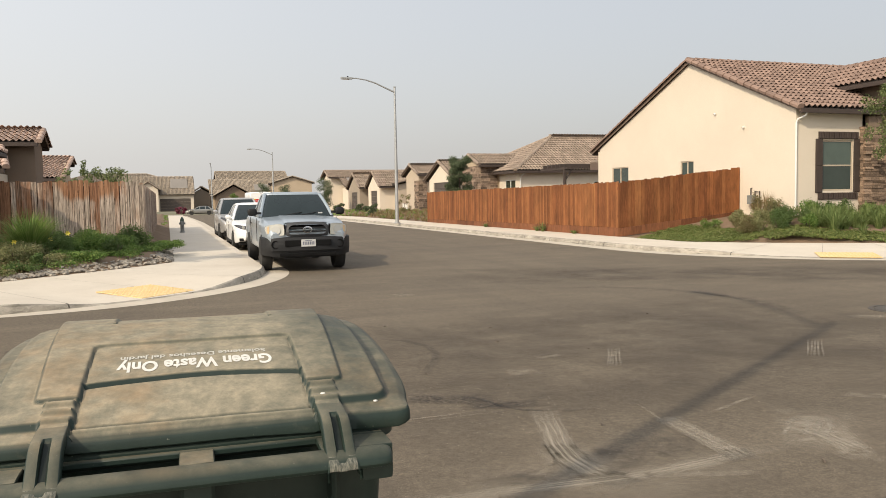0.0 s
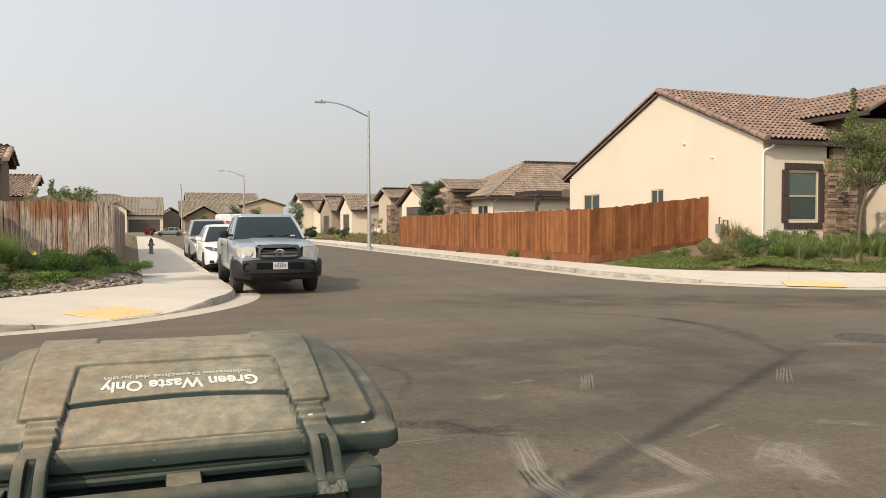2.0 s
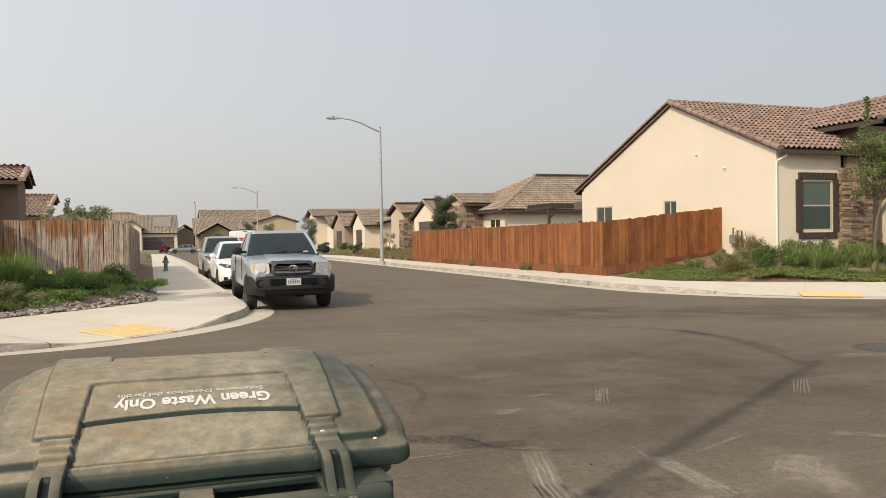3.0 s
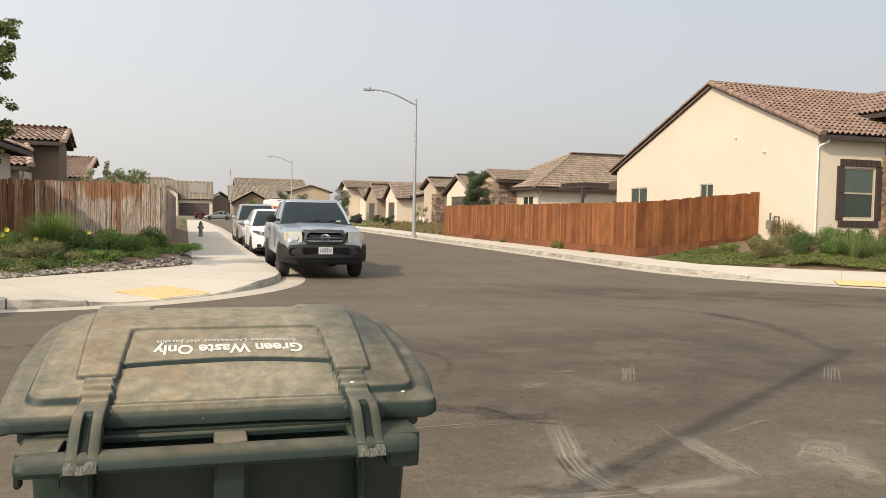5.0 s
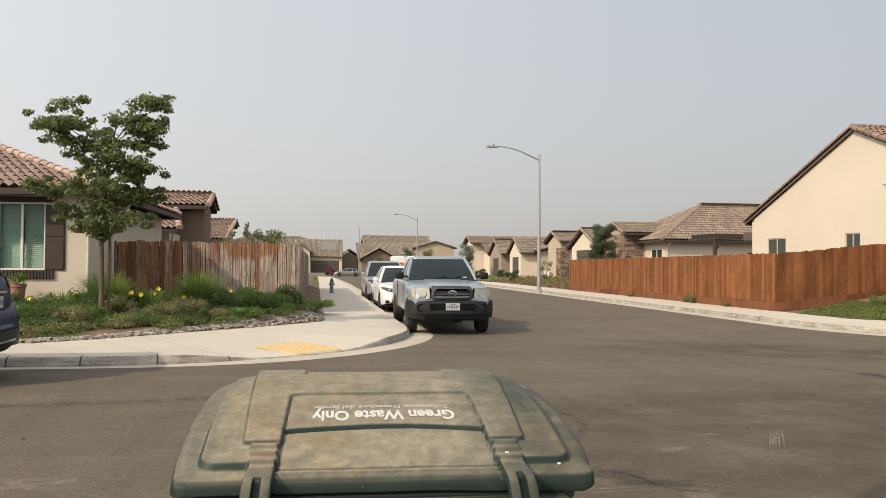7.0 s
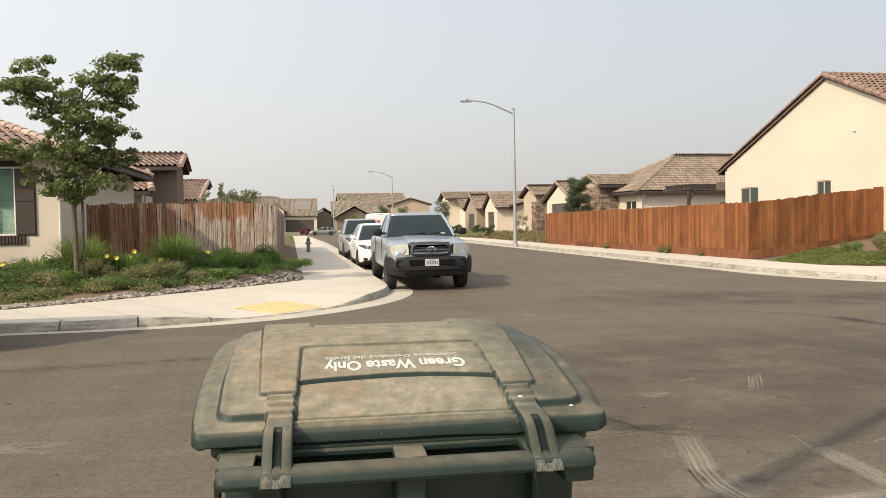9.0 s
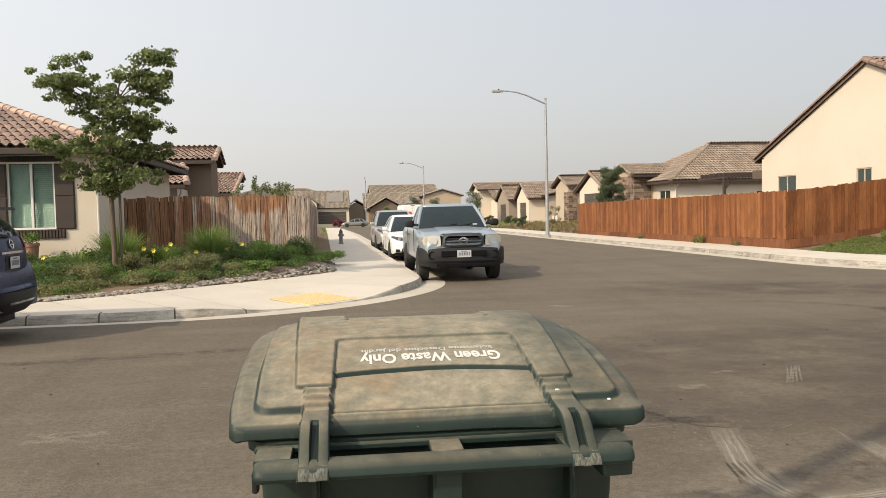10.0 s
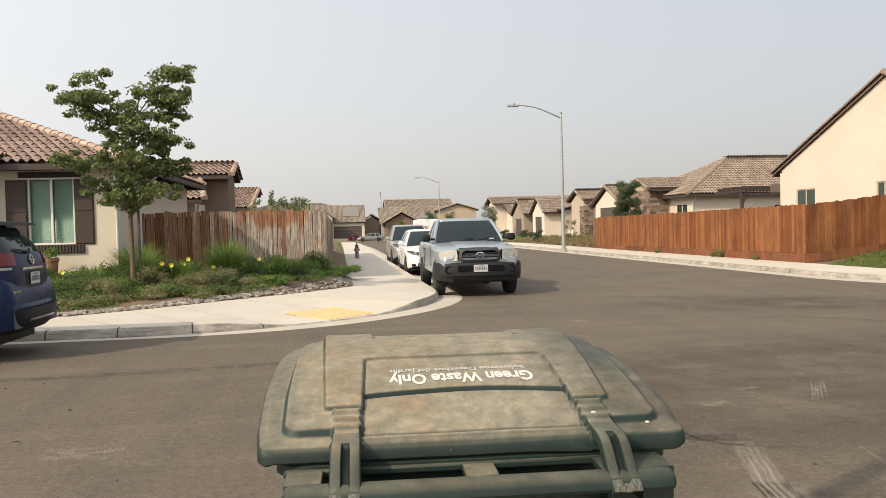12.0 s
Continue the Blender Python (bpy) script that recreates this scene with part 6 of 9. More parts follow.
def lid_half(v, u=0.0):
    return (0.009 * sm(v, 0.03, 0.16) if u > 0 else 0.0) + interp(v, [(-0.006, 0.352), (-0.004, 0.362), (0.0, 0.369), (0.008, 0.374), (0.05, 0.380), (0.10, 0.386), (0.20, 0.392), (0.30, 0.395), (0.40, 0.396), (0.52, 0.394), (0.62, 0.388),
                      (0.70, 0.378), (0.78, 0.357), (0.83, 0.328), (0.87, 0.275)])


def lid_height(u, v):
    """The lid's upper face: a low rim, a crowned plateau, a raised frame, and a label panel sunk into it."""
    a = abs(u)
    panel = interp(v, [(-0.006, -0.006), (-0.004, -0.003), (0.0, 0.0), (0.028, 0.008), (0.10, 0.032), (0.157, 0.047), (0.25, 0.069), (0.338, 0.085), (0.42, 0.0955), (0.50, 0.1015),
                       (0.57, 0.1005), (0.62, 0.0965), (0.70, 0.083), (0.80, 0.057), (0.87, 0.030)])
    plat = interp(v, [(-0.006, -0.006), (-0.004, -0.003), (0.0, 0.0), (0.030, 0.019), (0.10, 0.0345), (0.20, 0.060), (0.30, 0.081), (0.40, 0.0945), (0.50, 0.1005), (0.58, 0.0990), (0.66, 0.090),
                      (0.74, 0.074), (0.80, 0.058), (0.87, 0.032)])
    plat -= interp(v, [(0.0, 0.0), (0.1, 0.004), (0.2, 0.010), (0.4, 0.016), (0.7, 0.016)]) * min(1.3, max(0.0, (a - 0.265) / 0.08)) ** 2
    rim = interp(v, [(-0.006, -0.006), (-0.004, -0.003), (0.0, 0.0), (0.03, 0.004), (0.10, 0.015), (0.20, 0.029), (0.30, 0.043), (0.40, 0.054), (0.55, 0.065), (0.64, 0.066), (0.74, 0.059), (0.82, 0.046), (0.87, 0.032)])
    hw = lid_half(v, u)
    rim += 0.06 * min(0.05, hw - a) * sm(v, 0.0, 0.05) - 0.007 * sm(a, hw - 0.016, hw + 0.003) * sm(v, 0.0, 0.06)
    # the plateau's edge, rounded at its near corners
    pe = (0.004 if u > 0 else 0.0) + interp(v, [(0.0, 0.344), (0.10, 0.349), (0.20, 0.353), (0.40, 0.354), (0.60, 0.349), (0.72, 0.337), (0.82, 0.30), (0.87, 0.26)])
    on = (1 - sm(a, pe - 0.013, pe)) * sm(v, 0.020, 0.038)
    on *= 1 - sm(math.hypot(max(0, a - pe + 0.040), max(0, 0.070 - v)), 0.030, 0.043)
    w = rim + (plat - rim) * on
    w += 0.0022 * math.exp(-((a - pe + 0.016) / 0.008) ** 2) * on
    # the wide frame round the label panel
    fe = interp(v, [(0.09, 0.273), (0.20, 0.277), (0.40, 0.286), (0.60, 0.294), (0.74, 0.284), (0.87, 0.24)])
    fr_ = (1 - sm(a, fe - 0.010, fe)) * sm(v, 0.097, 0.108) * (1 - sm(math.hypot(max(0, a - fe + 0.020), max(0, 0.118 - v)), 0.014, 0.022))
    top = panel + 0.0105
    w += (max(top, w + 0.006) - w) * fr_
    # straps that run on down to the hinges, with ribs across them
    strap = sm(a, 0.200, 0.206) * (1 - sm(a, 0.248, 0.254)) * (1 - sm(v, 0.098, 0.110))
    ribs = 0.0026 * math.cos((v - 0.092) * 2 * math.pi / 0.026) * sm(v, 0.022, 0.030) * (1 - sm(v, 0.102, 0.108))
    sh = interp(v, [(-0.006, 0.0115), (0.0, 0.0125), (0.02, 0.0165), (0.045, 0.0245), (0.10, 0.0400)])
    w += (sh + ribs - w) * strap
    # sunk label panel in two steps, and the bowed line between them
    ph = 0.202 - 0.008 * v / 0.338
    pan = (1 - sm(a, ph - 0.006, ph)) * sm(v, 0.018, 0.026) * (1 - sm(v, 0.328, 0.340))
    pan *= 1 - sm(math.hypot(max(0, a - ph + 0.022), max(0, v - 0.318)), 0.014, 0.024)
    bow = 0.153 + 0.021 * (1 - (a / 0.2) ** 2)
    w += (panel + 0.0045 * sm(v - bow, 0.0, 0.008) - w) * pan
    w -= 0.007 * math.exp(-((v - bow) / 0.0040) ** 2) * (1 - sm(a, 0.19, 0.199))
    w -= 0.0045 * math.exp(-((a - ph + 0.003) / 0.0032) ** 2) * sm(v, 0.022, 0.03) * (1 - sm(v, 0.318, 0.335))
    w -= 0.005 * math.exp(-((v - 0.024) / 0.0040) ** 2) * (1 - sm(a, 0.19, 0.202))
    # front lip below the panel
    w += 0.0075 * math.exp(-((v - 0.011) / 0.0085) ** 2) * (1 - sm(a, 0.196, 0.204))
    # the far middle lies a little lower
    w -= 0.006 * (1 - sm(a, 0.168, 0.176)) * sm(v, 0.50, 0.53)
    return w + 0.0012 * noise.noise(Vector((u * 7, v * 7, 3))) + 0.0004 * noise.noise(Vector((u * 40, v * 40, 8)))


cart = new("wheelie_bin")
cart.matrix_world = BIN_M
tagged(cart, "large dusty dark green wheelie bin with white lettering on lid", "wheelie bin")
NU = 264
vrow = [-0.006, -0.004, 0.0] + [0.003 + 0.347 * k / 160 for k in range(160)] + [0.35 + 0.52 * k / 80 for k in range(81)]
lv, lf = [], []
for v in vrow:
    for i in range(NU + 1):
        s = -1 + 2 * i / NU
        hw = lid_half(v, s)
        lv.append((hw * s, v, lid_height(hw * s, v)))
nrow = NU + 1
for j in range(len(vrow) - 1):
    for i in range(NU):
        lf.append((j * nrow + i, j * nrow + i + 1, (j + 1) * nrow + i + 1, (j + 1) * nrow + i))
rim = [j * nrow for j in range(len(vrow))]
loop = [i for i in range(nrow)] + [j * nrow + NU for j in range(1, len(vrow))] + [(len(vrow) - 1) * nrow + i for i in range(NU - 1, -1, -1)] + [j * nrow for j in range(len(vrow) - 2, 0, -1)]
prev = loop
for out, down in ((0.003, 0.004), (0.005, 0.010), (0.006, 0.024), (0.004, 0.027), (-0.004, 0.028), (-0.016, 0.026)):
    cur = []
    for k in loop:
        x, y, z = lv[k]
        d = Vector((x, (y - 0.38) * 0.9, 0))
        d.normalize()
        if k < nrow:
            d = Vector((0, -1, 0))
        base_z = min(z, -0.004) if k < nrow else z
        lv.append((x + d.x * out, y + d.y * out, base_z - down * (0.76 + 0.24 * sm(x, 0.05, 0.30) if k < nrow else 1.0)))
        cur.append(len(lv) - 1)
    for q in range(len(loop)):
        r = (q + 1) % len(loop)
        lf.append((prev[r], prev[q], cur[q], cur[r]))
    prev = cur
lid = raw("lid", lv, lf, M_BIN, cart, "domed dusty green lid with a sunk label panel", True)


def hinge(sx):
    """A lid strap with one long slot that runs out towards its end, bent down over the handle bar and worn pale there."""
    prof = [(0.030, 0.0165), (0.016, 0.0155), (0.000, 0.0135), (-0.018, 0.0120), (-0.030, 0.0105), (-0.036, 0.0095), (-0.046, 0.0070), (-0.056, 0.0020), (-0.066, -0.0055), (-0.076, -0.0155),
            (-0.086, -0.0265), (-0.096, -0.0370), (-0.106, -0.0455), (-0.113, -0.0505), (-0.1175, -0.0535), (-0.1195, -0.0560), (-0.1205, -0.0600), (-0.1205, -0.0660), (-0.114, -0.0690)]
    slot = [0, 0, 0, 0, 0, 0.6, 1.0, 1.0, 0.95, 0.85, 0.7, 0.55, 0.40, 0.25, 0.15, 0.1, 0.1, 0.1, 0.1]
    cols = [(0.0, 0.018, 0), (0.0, 0.005, 0), (0.02, 0.0015, 0), (0.06, 0.0, 0), (0.28, 0.0, 0), (0.345, 0.0, 0.04), (0.385, 0.0, 0.5), (0.41, 0.0, 1), (0.59, 0.0, 1), (0.615, 0.0, 0.5), (0.655, 0.0, 0.04),
            (0.72, 0.0, 0), (0.94, 0.0, 0), (0.98, 0.0015, 0), (1.0, 0.005, 0), (1.0, 0.018, 0)]
    bm = bmesh.new()
    grid = []
    for i, (v, w) in enumerate(prof):
        a = interp(i, [(0, 0.2035), (6, 0.2030), (18, 0.2030)])
        b = interp(i, [(0, 0.2510), (6, 0.2530), (18, 0.2570)])
        q0, q1 = Vector(prof[max(i - 1, 0)]), Vector(prof[min(i + 1, len(prof) - 1)])
        t = (q1 - q0).normalized()
        nv, nw = -t.y, t.x
        if nw > 0 or (abs(nw) < 0.3 and nv < 0):
            nv, nw = -nv, -nw
        row = []
        for f, d, g in cols:
            k = d + 0.011 * g * slot[i]
            row.append(bm.verts.new((sx * (a + f * (b - a)), v + nv * k, w + nw * k)))
        grid.append(row)
    fs = []
    for i in range(len(prof) - 1):
        for j in range(len(cols) - 1):
            fs.append(bm.faces.new((grid[i][j], grid[i + 1][j], grid[i + 1][j + 1], grid[i][j + 1])))
            # index 1: slot faces coloured dark, as the shade inside the slot
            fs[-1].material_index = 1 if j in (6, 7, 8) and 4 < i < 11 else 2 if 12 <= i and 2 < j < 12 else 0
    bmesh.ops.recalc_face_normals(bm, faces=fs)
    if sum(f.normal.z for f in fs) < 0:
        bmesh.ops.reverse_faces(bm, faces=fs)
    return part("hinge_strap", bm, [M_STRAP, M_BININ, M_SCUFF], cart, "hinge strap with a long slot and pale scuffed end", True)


M_SCUFF = varied("scuffed_plastic", (0.028, 0.038, 0.031), (0.185, 0.178, 0.145), 170, 420, 0.85, 0, 0.2, 0.001, stretch=(2.2, 0.7, 0.7))
hinge(-1)
hinge(1)

# tub: tapered body with a rolled collar
bm = bmesh.new()
rings = []
for w, hx, v0, v1 in ((-0.026, 0.343, 0.000, 0.800), (-0.034, 0.352, -0.008, 0.808), (-0.052, 0.352, -0.008, 0.808), (-0.060, 0.336, 0.004, 0.796), (-0.085, 0.334, 0.010, 0.790),
                      (-0.30, 0.325, 0.026, 0.765), (-0.70, 0.295, 0.060, 0.700), (-1.02, 0.270, 0.090, 0.640), (-1.08, 0.262, 0.100, 0.625), (-1.085, 0.240, 0.12, 0.60)):
    pts = rounded_poly(hx, (v1 - v0) / 2, 0.06, 5)
    rings.append([bm.verts.new((x, y + (v0 + v1) / 2, w)) for x, y in pts])
for r0, r1 in zip(rings, rings[1:]):
    for k in range(len(r0)):
        bm.faces.new((r0[(k + 1) % len(r0)], r0[k], r1[k], r1[(k + 1) % len(r0)]))
bm.faces.new(rings[-1][::-1])
part("tub", bm, M_TUB, cart, smooth=True)
# handle: a rounded bar on webs, with two hand holes between it and the tub
bm = bmesh.new()
sec = [(-0.073, -0.0440), (-0.078, -0.0405), (-0.088, -0.0395), (-0.100, -0.0420), (-0.110, -0.0480), (-0.117, -0.0570), (-0.118, -0.0625), (-0.115, -0.0680), (-0.110, -0.0700),
       (-0.104, -0.0700), (-0.100, -0.0660), (-0.090, -0.0560), (-0.076, -0.0520)]
ends = ((-0.326, 0.70), (-0.323, 0.86), (-0.316, 0.97), (-0.306, 1.0), (0.296, 1.0), (0.306, 0.97), (0.313, 0.86), (0.316, 0.70))
rings = [[bm.verts.new((x, -0.085 + (v + 0.085) * k, -0.056 + (w + 0.056) * k)) for v, w in sec] for x, k in ends]
for r0, r1 in zip(rings, rings[1:]):
    for k in range(len(sec)):
        bm.faces.new((r0[k], r0[(k + 1) % len(sec)], r1[(k + 1) % len(sec)], r1[k]))
bm.faces.new(rings[0])
bm.faces.new(rings[-1])
bmesh.ops.recalc_face_normals(bm, faces=bm.faces[:])
part("handle_bar", bm, M_BINSIDE, cart, smooth=True)
bm = bmesh.new()
box(bm, -0.334, -0.0155, -0.0520, 0.322, 0.002, -0.0375, 0.004)
part("handle_flange", bm, M_BINSIDE, cart, "dusty green flange behind the hand holes", True)
for x0, x1 in ((-0.328, -0.266), (-0.031, 0.025), (0.199, 0.322)):
    bm = bmesh.new()
    prism(bm, [(x0, -0.084, -0.0520), (x0, -0.084, -0.0392), (x0, -0.050, -0.0375), (x0, -0.0150, -0.0385), (x0, -0.0150, -0.050)], (x1 - x0, 0, 0))
    bmesh.ops.recalc_face_normals(bm, faces=bm.faces[:])
    bmesh.ops.bevel(bm, geom=bm.edges[:], offset=0.002, segments=1, affect="EDGES")
    part("handle_web", bm, M_STRAP if x0 < 0.1 else M_BINSIDE, cart, smooth=True)
for sx in (-1, 1):
    bm = boxed(sx * 0.268, -0.078, -0.105 if sx > 0 else -0.085, sx * (0.326 if sx > 0 else 0.328), 0.012, -0.043, 0.014)
    part("handle_cheek", bm, M_BINSIDE, cart, smooth=True)
    bm = bmesh.new()
    lathe(bm, [(0.0, 0.0), (0.07, 0.0), (0.125, 0.005), (0.127, 0.05), (0.07, 0.055), (0.0, 0.055)], 24, "x", (0.262 if sx > 0 else -0.317, 0.06, -1.024))
    part("wheel", bm, M_RUBBER, cart, smooth=True)
part("pivot_stub", boxed(-0.333, -0.070, -0.100, -0.322, -0.050, -0.064, 0.003), M_BLACKPL, cart)
# floor of the hand holes, coloured near black for the shade inside
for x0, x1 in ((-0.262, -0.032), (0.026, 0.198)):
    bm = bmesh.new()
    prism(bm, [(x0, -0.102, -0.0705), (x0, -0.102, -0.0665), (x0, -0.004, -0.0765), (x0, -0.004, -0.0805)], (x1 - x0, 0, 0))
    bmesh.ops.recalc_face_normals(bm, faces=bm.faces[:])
    part("handle_recess", bm, M_BININ, cart, "plastic recess behind the bar, coloured dark for its shade")
for x0, x1, y0 in ((-0.030, 0.024, -0.088), (-0.236, -0.222, -0.04), (0.222, 0.236, -0.04)):
    bm = boxed(x0, y0, -0.30, x1, 0.05, -0.070, 0.006)
    part("rib", bm, M_TUB, cart)
bm = bmesh.new()
tube(bm, [(-0.31, 0.06, -1.024), (0.31, 0.06, -1.024)], 0.012, 8)
part("axle", bm, M_STEEL, cart)
# pale screw head and paint fleck
for u, v, r in ((0.2225, 0.047, 0.0048), (0.318, 0.030, 0.0042)):
    bm = bmesh.new()
    lathe(bm, [(r, 0), (r * 0.8, 0.002), (0, 0.0025)], 8, at=(u, v, lid_height(u, v) + 0.0003))
    part("screw", bm, M_INK, cart)
for u in (-0.172, 0.172):
    bm = bmesh.new()
    box(bm, u - 0.006, 0.51, lid_height(u, 0.52) - 0.004, u + 0.006, 0.535, lid_height(u, 0.52) + 0.003, 0.003)
    part("lid_stop", bm, M_BIN, cart)


def lettering(body, size, width, at_u, at_v, parent, name, bold=0.03, ink=None):
    """Flat printed words laid on the lid, read from its far side."""
    cu = bpy.data.curves.new(name, "FONT")
    cu.body, cu.size, cu.align_x, cu.align_y = body, size, "CENTER", "CENTER"
    cu.resolution_u, cu.offset = 3, size * bold
    tmp = bpy.data.objects.new(name, cu)
    scene.collection.objects.link(tmp)
    dg = bpy.context.evaluated_depsgraph_get()
    me = bpy.data.meshes.new_from_object(tmp.evaluated_get(dg))
    bpy.data.objects.remove(tmp)
    bmt = bmesh.new()
    bmt.from_mesh(me)
    bmesh.ops.triangulate(bmt, faces=bmt.faces[:])
    bmesh.ops.subdivide_edges(bmt, edges=[e for e in bmt.edges if e.calc_length() > size * 0.3], cuts=2)
    xs = [v.co.x for v in bmt.verts]
    k = width / (max(xs) - min(xs))
    for v in bmt.verts:
        u, vv = at_u - v.co.x * k, at_v - v.co.y
        v.co = (u, vv, lid_height(u, vv) + 0.0012)
    ob = part(name, bmt, ink or M_INK, parent, "white printed lettering")
    return ob


lettering("Green Waste Only", 0.060, 0.292, 0.002, 0.2195, lid, "lettering", 0.030)
lettering("Solamente Desechos del Jardin", 0.025, 0.278, -0.002, 0.259, lid, "lettering", 0.022, M_INKDIM)

# ---- vehicles ----
def ring_loft(bm, rings, cap=True):
    rr = [[bm.verts.new(p) for p in r] for r in rings]
    n = len(rr[0])
    for a, b in zip(rr, rr[1:]):
        for k in range(n):
            bm.faces.new((a[k], a[(k + 1) % n], b[(k + 1) % n], b[k]))
    if cap:
        bm.faces.new(rr[0][::-1])
        bm.faces.new(rr[-1])
    return rr


def car_shell(bm, length, sill, top, half, axles, r_arch, tuck=0.86, x_range=None):
    """Lower body from end to end. top, half: tables over x; arches are cut at the axles."""
    x0, x1 = x_range or (-length / 2, length / 2)
    xs = {x0, x1, x0 + 0.02, x1 - 0.02, x0 + 0.06, x1 - 0.06, x0 + 0.14, x1 - 0.14}
    xs |= {x0 + (x1 - x0) * k / 26 for k in range(27)}
    for a in axles:
        xs = {x for x in xs if abs(x - a) > r_arch + 0.02}
        xs |= {a + r_arch * math.cos(t) for t in [math.pi * k / 14 for k in range(15)]} | {a - r_arch - 0.012, a + r_arch + 0.012}
    rings = []
    for x in sorted(x for x in xs if x0 <= x <= x1):
        zt, hw = interp(x, top), interp(x, half)
        end = min(x - x0, x1 - x)
        zb = sill + 0.10 * (1 - smooth01(end / 0.5))
        for a in axles:
            if abs(x - a) < r_arch:
                zb = max(zb, 0.33 + math.sqrt(max(0, r_arch ** 2 - (x - a) ** 2)))
        zb = min(zb, zt - 0.10)
        h = zt - zb
        half_ring = [(hw * 0.60, zb), (hw * 0.955, zb), (hw * 0.985, zb + min(0.05, h * 0.2)), (hw, zb + h * 0.40), (hw * 0.992, zb + h * 0.66),
                     (hw * 0.965, zt - min(0.07, h * 0.2)), (hw * 0.92, zt - 0.015), (hw * tuck, zt), (hw * 0.45, zt + 0.022)]
        ring = [(x, y, z) for y, z in half_ring] + [(x, -y, z) for y, z in half_ring[::-1]]
        rings.append(ring[::-1])
    ring_loft(bm, rings)
    bmesh.ops.recalc_face_normals(bm, faces=bm.faces[:])


def cabin_levels(z0, z1, xf0, xf1, xr0, xr1, hw0, hw1, n=6, bulge=0.03, r=0.10):
    """Rounded rings of a cabin from belt to roof; xf: windscreen line, xr: rear line."""
    out = []
    for k in range(n):
        f = k / (n - 1)
        z = z0 + (z1 - z0) * f
        b = bulge * math.sin(math.pi * f)
        xf, xr = xf0 + (xf1 - xf0) * f + b, xr0 + (xr1 - xr0) * f - b * 0.5
        hw = hw0 + (hw1 - hw0) * f + b * 0.4
        ring = []
        cx, hx = (xf + xr) / 2, (xf - xr) / 2
        for x, y in rounded_poly(hx, hw, r, 5):
            x += -0.10 * (abs(y) / hw) ** 2 * (1 if x > 0 else -0.5) * abs(x) / hx
            ring.append((cx + x, y, z))
        out.append(ring)
    return out


def wheel(parent, x, y, r, width, rim_m=None, spokes=5, name="wheel"):
    e = new(name)
    e.parent = parent
    e.location = (x, y, r)
    s = 1 if y > 0 else -1
    bm = bmesh.new()
    w = width / 2
    lathe(bm, [(r * 0.62, -w * 0.9), (r * 0.80, -w), (r * 0.95, -w * 0.92), (r, -w * 0.6), (r, w * 0.6), (r * 0.95, w * 0.92), (r * 0.80, w), (r * 0.62, w * 0.9)], 28, "y")
    part("tyre", bm, M_RUBBER, e, smooth=True)
    bm = bmesh.new()
    lathe(bm, [(r * 0.64, -w * 0.85), (r * 0.64, w * 0.82), (r * 0.60, w * 0.86), (r * 0.57, w * 0.7), (r * 0.55, w * 0.2), (0, w * 0.2)] if s > 0 else
          [(0, -w * 0.2), (r * 0.55, -w * 0.2), (r * 0.57, -w * 0.7), (r * 0.60, -w * 0.86), (r * 0.64, -w * 0.82), (r * 0.64, w * 0.85)], 24, "y")
    for k in range(spokes):
        m = Matrix.Rotation(2 * math.pi * k / spokes, 4, "Y")
        box(bm, -0.03, s * w * 0.2, 0.03, 0.03, s * w * 0.72, r * 0.58, 0.006, m)
    lathe(bm, [(0.06, 0), (0.06, s * w * 0.75), (0, s * w * 0.78)] if s > 0 else [(0, s * w * 0.78), (0.06, s * w * 0.75), (0.06, 0)], 12, "y")
    part("rim", bm, rim_m or M_ALLOY, e, smooth=True)
    return e


def mirror_part(parent, x, y, z, material, size=(0.10, 0.20, 0.15)):
    bm = bmesh.new()
    s = 1 if y > 0 else -1
    bmesh.ops.create_uvsphere(bm, u_segments=16, v_segments=10, radius=0.5)
    for q in bm.verts:
        # a squarish egg: flat towards the back, rounded to the front
        q.co = Vector([math.copysign(abs(2 * k) ** 0.6, k) / 2 for k in q.co])
    bm.transform(Matrix.Translation((x, y + s * size[1] / 2, z)) @ Matrix.Diagonal((size[0], size[1], size[2], 1)))
    box(bm, x - 0.02, y - s * 0.10, z - 0.05, x + 0.03, y + s * 0.02, z, 0.008)
    return part("mirror", bm, material, parent, smooth=True)


def number_plate(parent, x, z, w=0.305, h=0.152, face=1, y=0.0):
    bm = boxed(x, y - w / 2, z - h / 2, x + face * 0.006, y + w / 2, z + h / 2, 0.002)
    p = part("number_plate", bm, M_PLATE, parent, "white number plate with dark bars")
    bm = bmesh.new()
    for k in range(7):
        c = y - w * 0.36 + k * w * 0.12
        box(bm, x + face * 0.006, c - w * 0.036, z - h * 0.24, x + face * 0.009, c + w * 0.036, z + h * 0.20)
    box(bm, x + face * 0.006, y - w * 0.22, z + h * 0.30, x + face * 0.009, y + w * 0.22, z + h * 0.40)
    part("plate_bars", bm, M_PLATEINK, p)
    return p


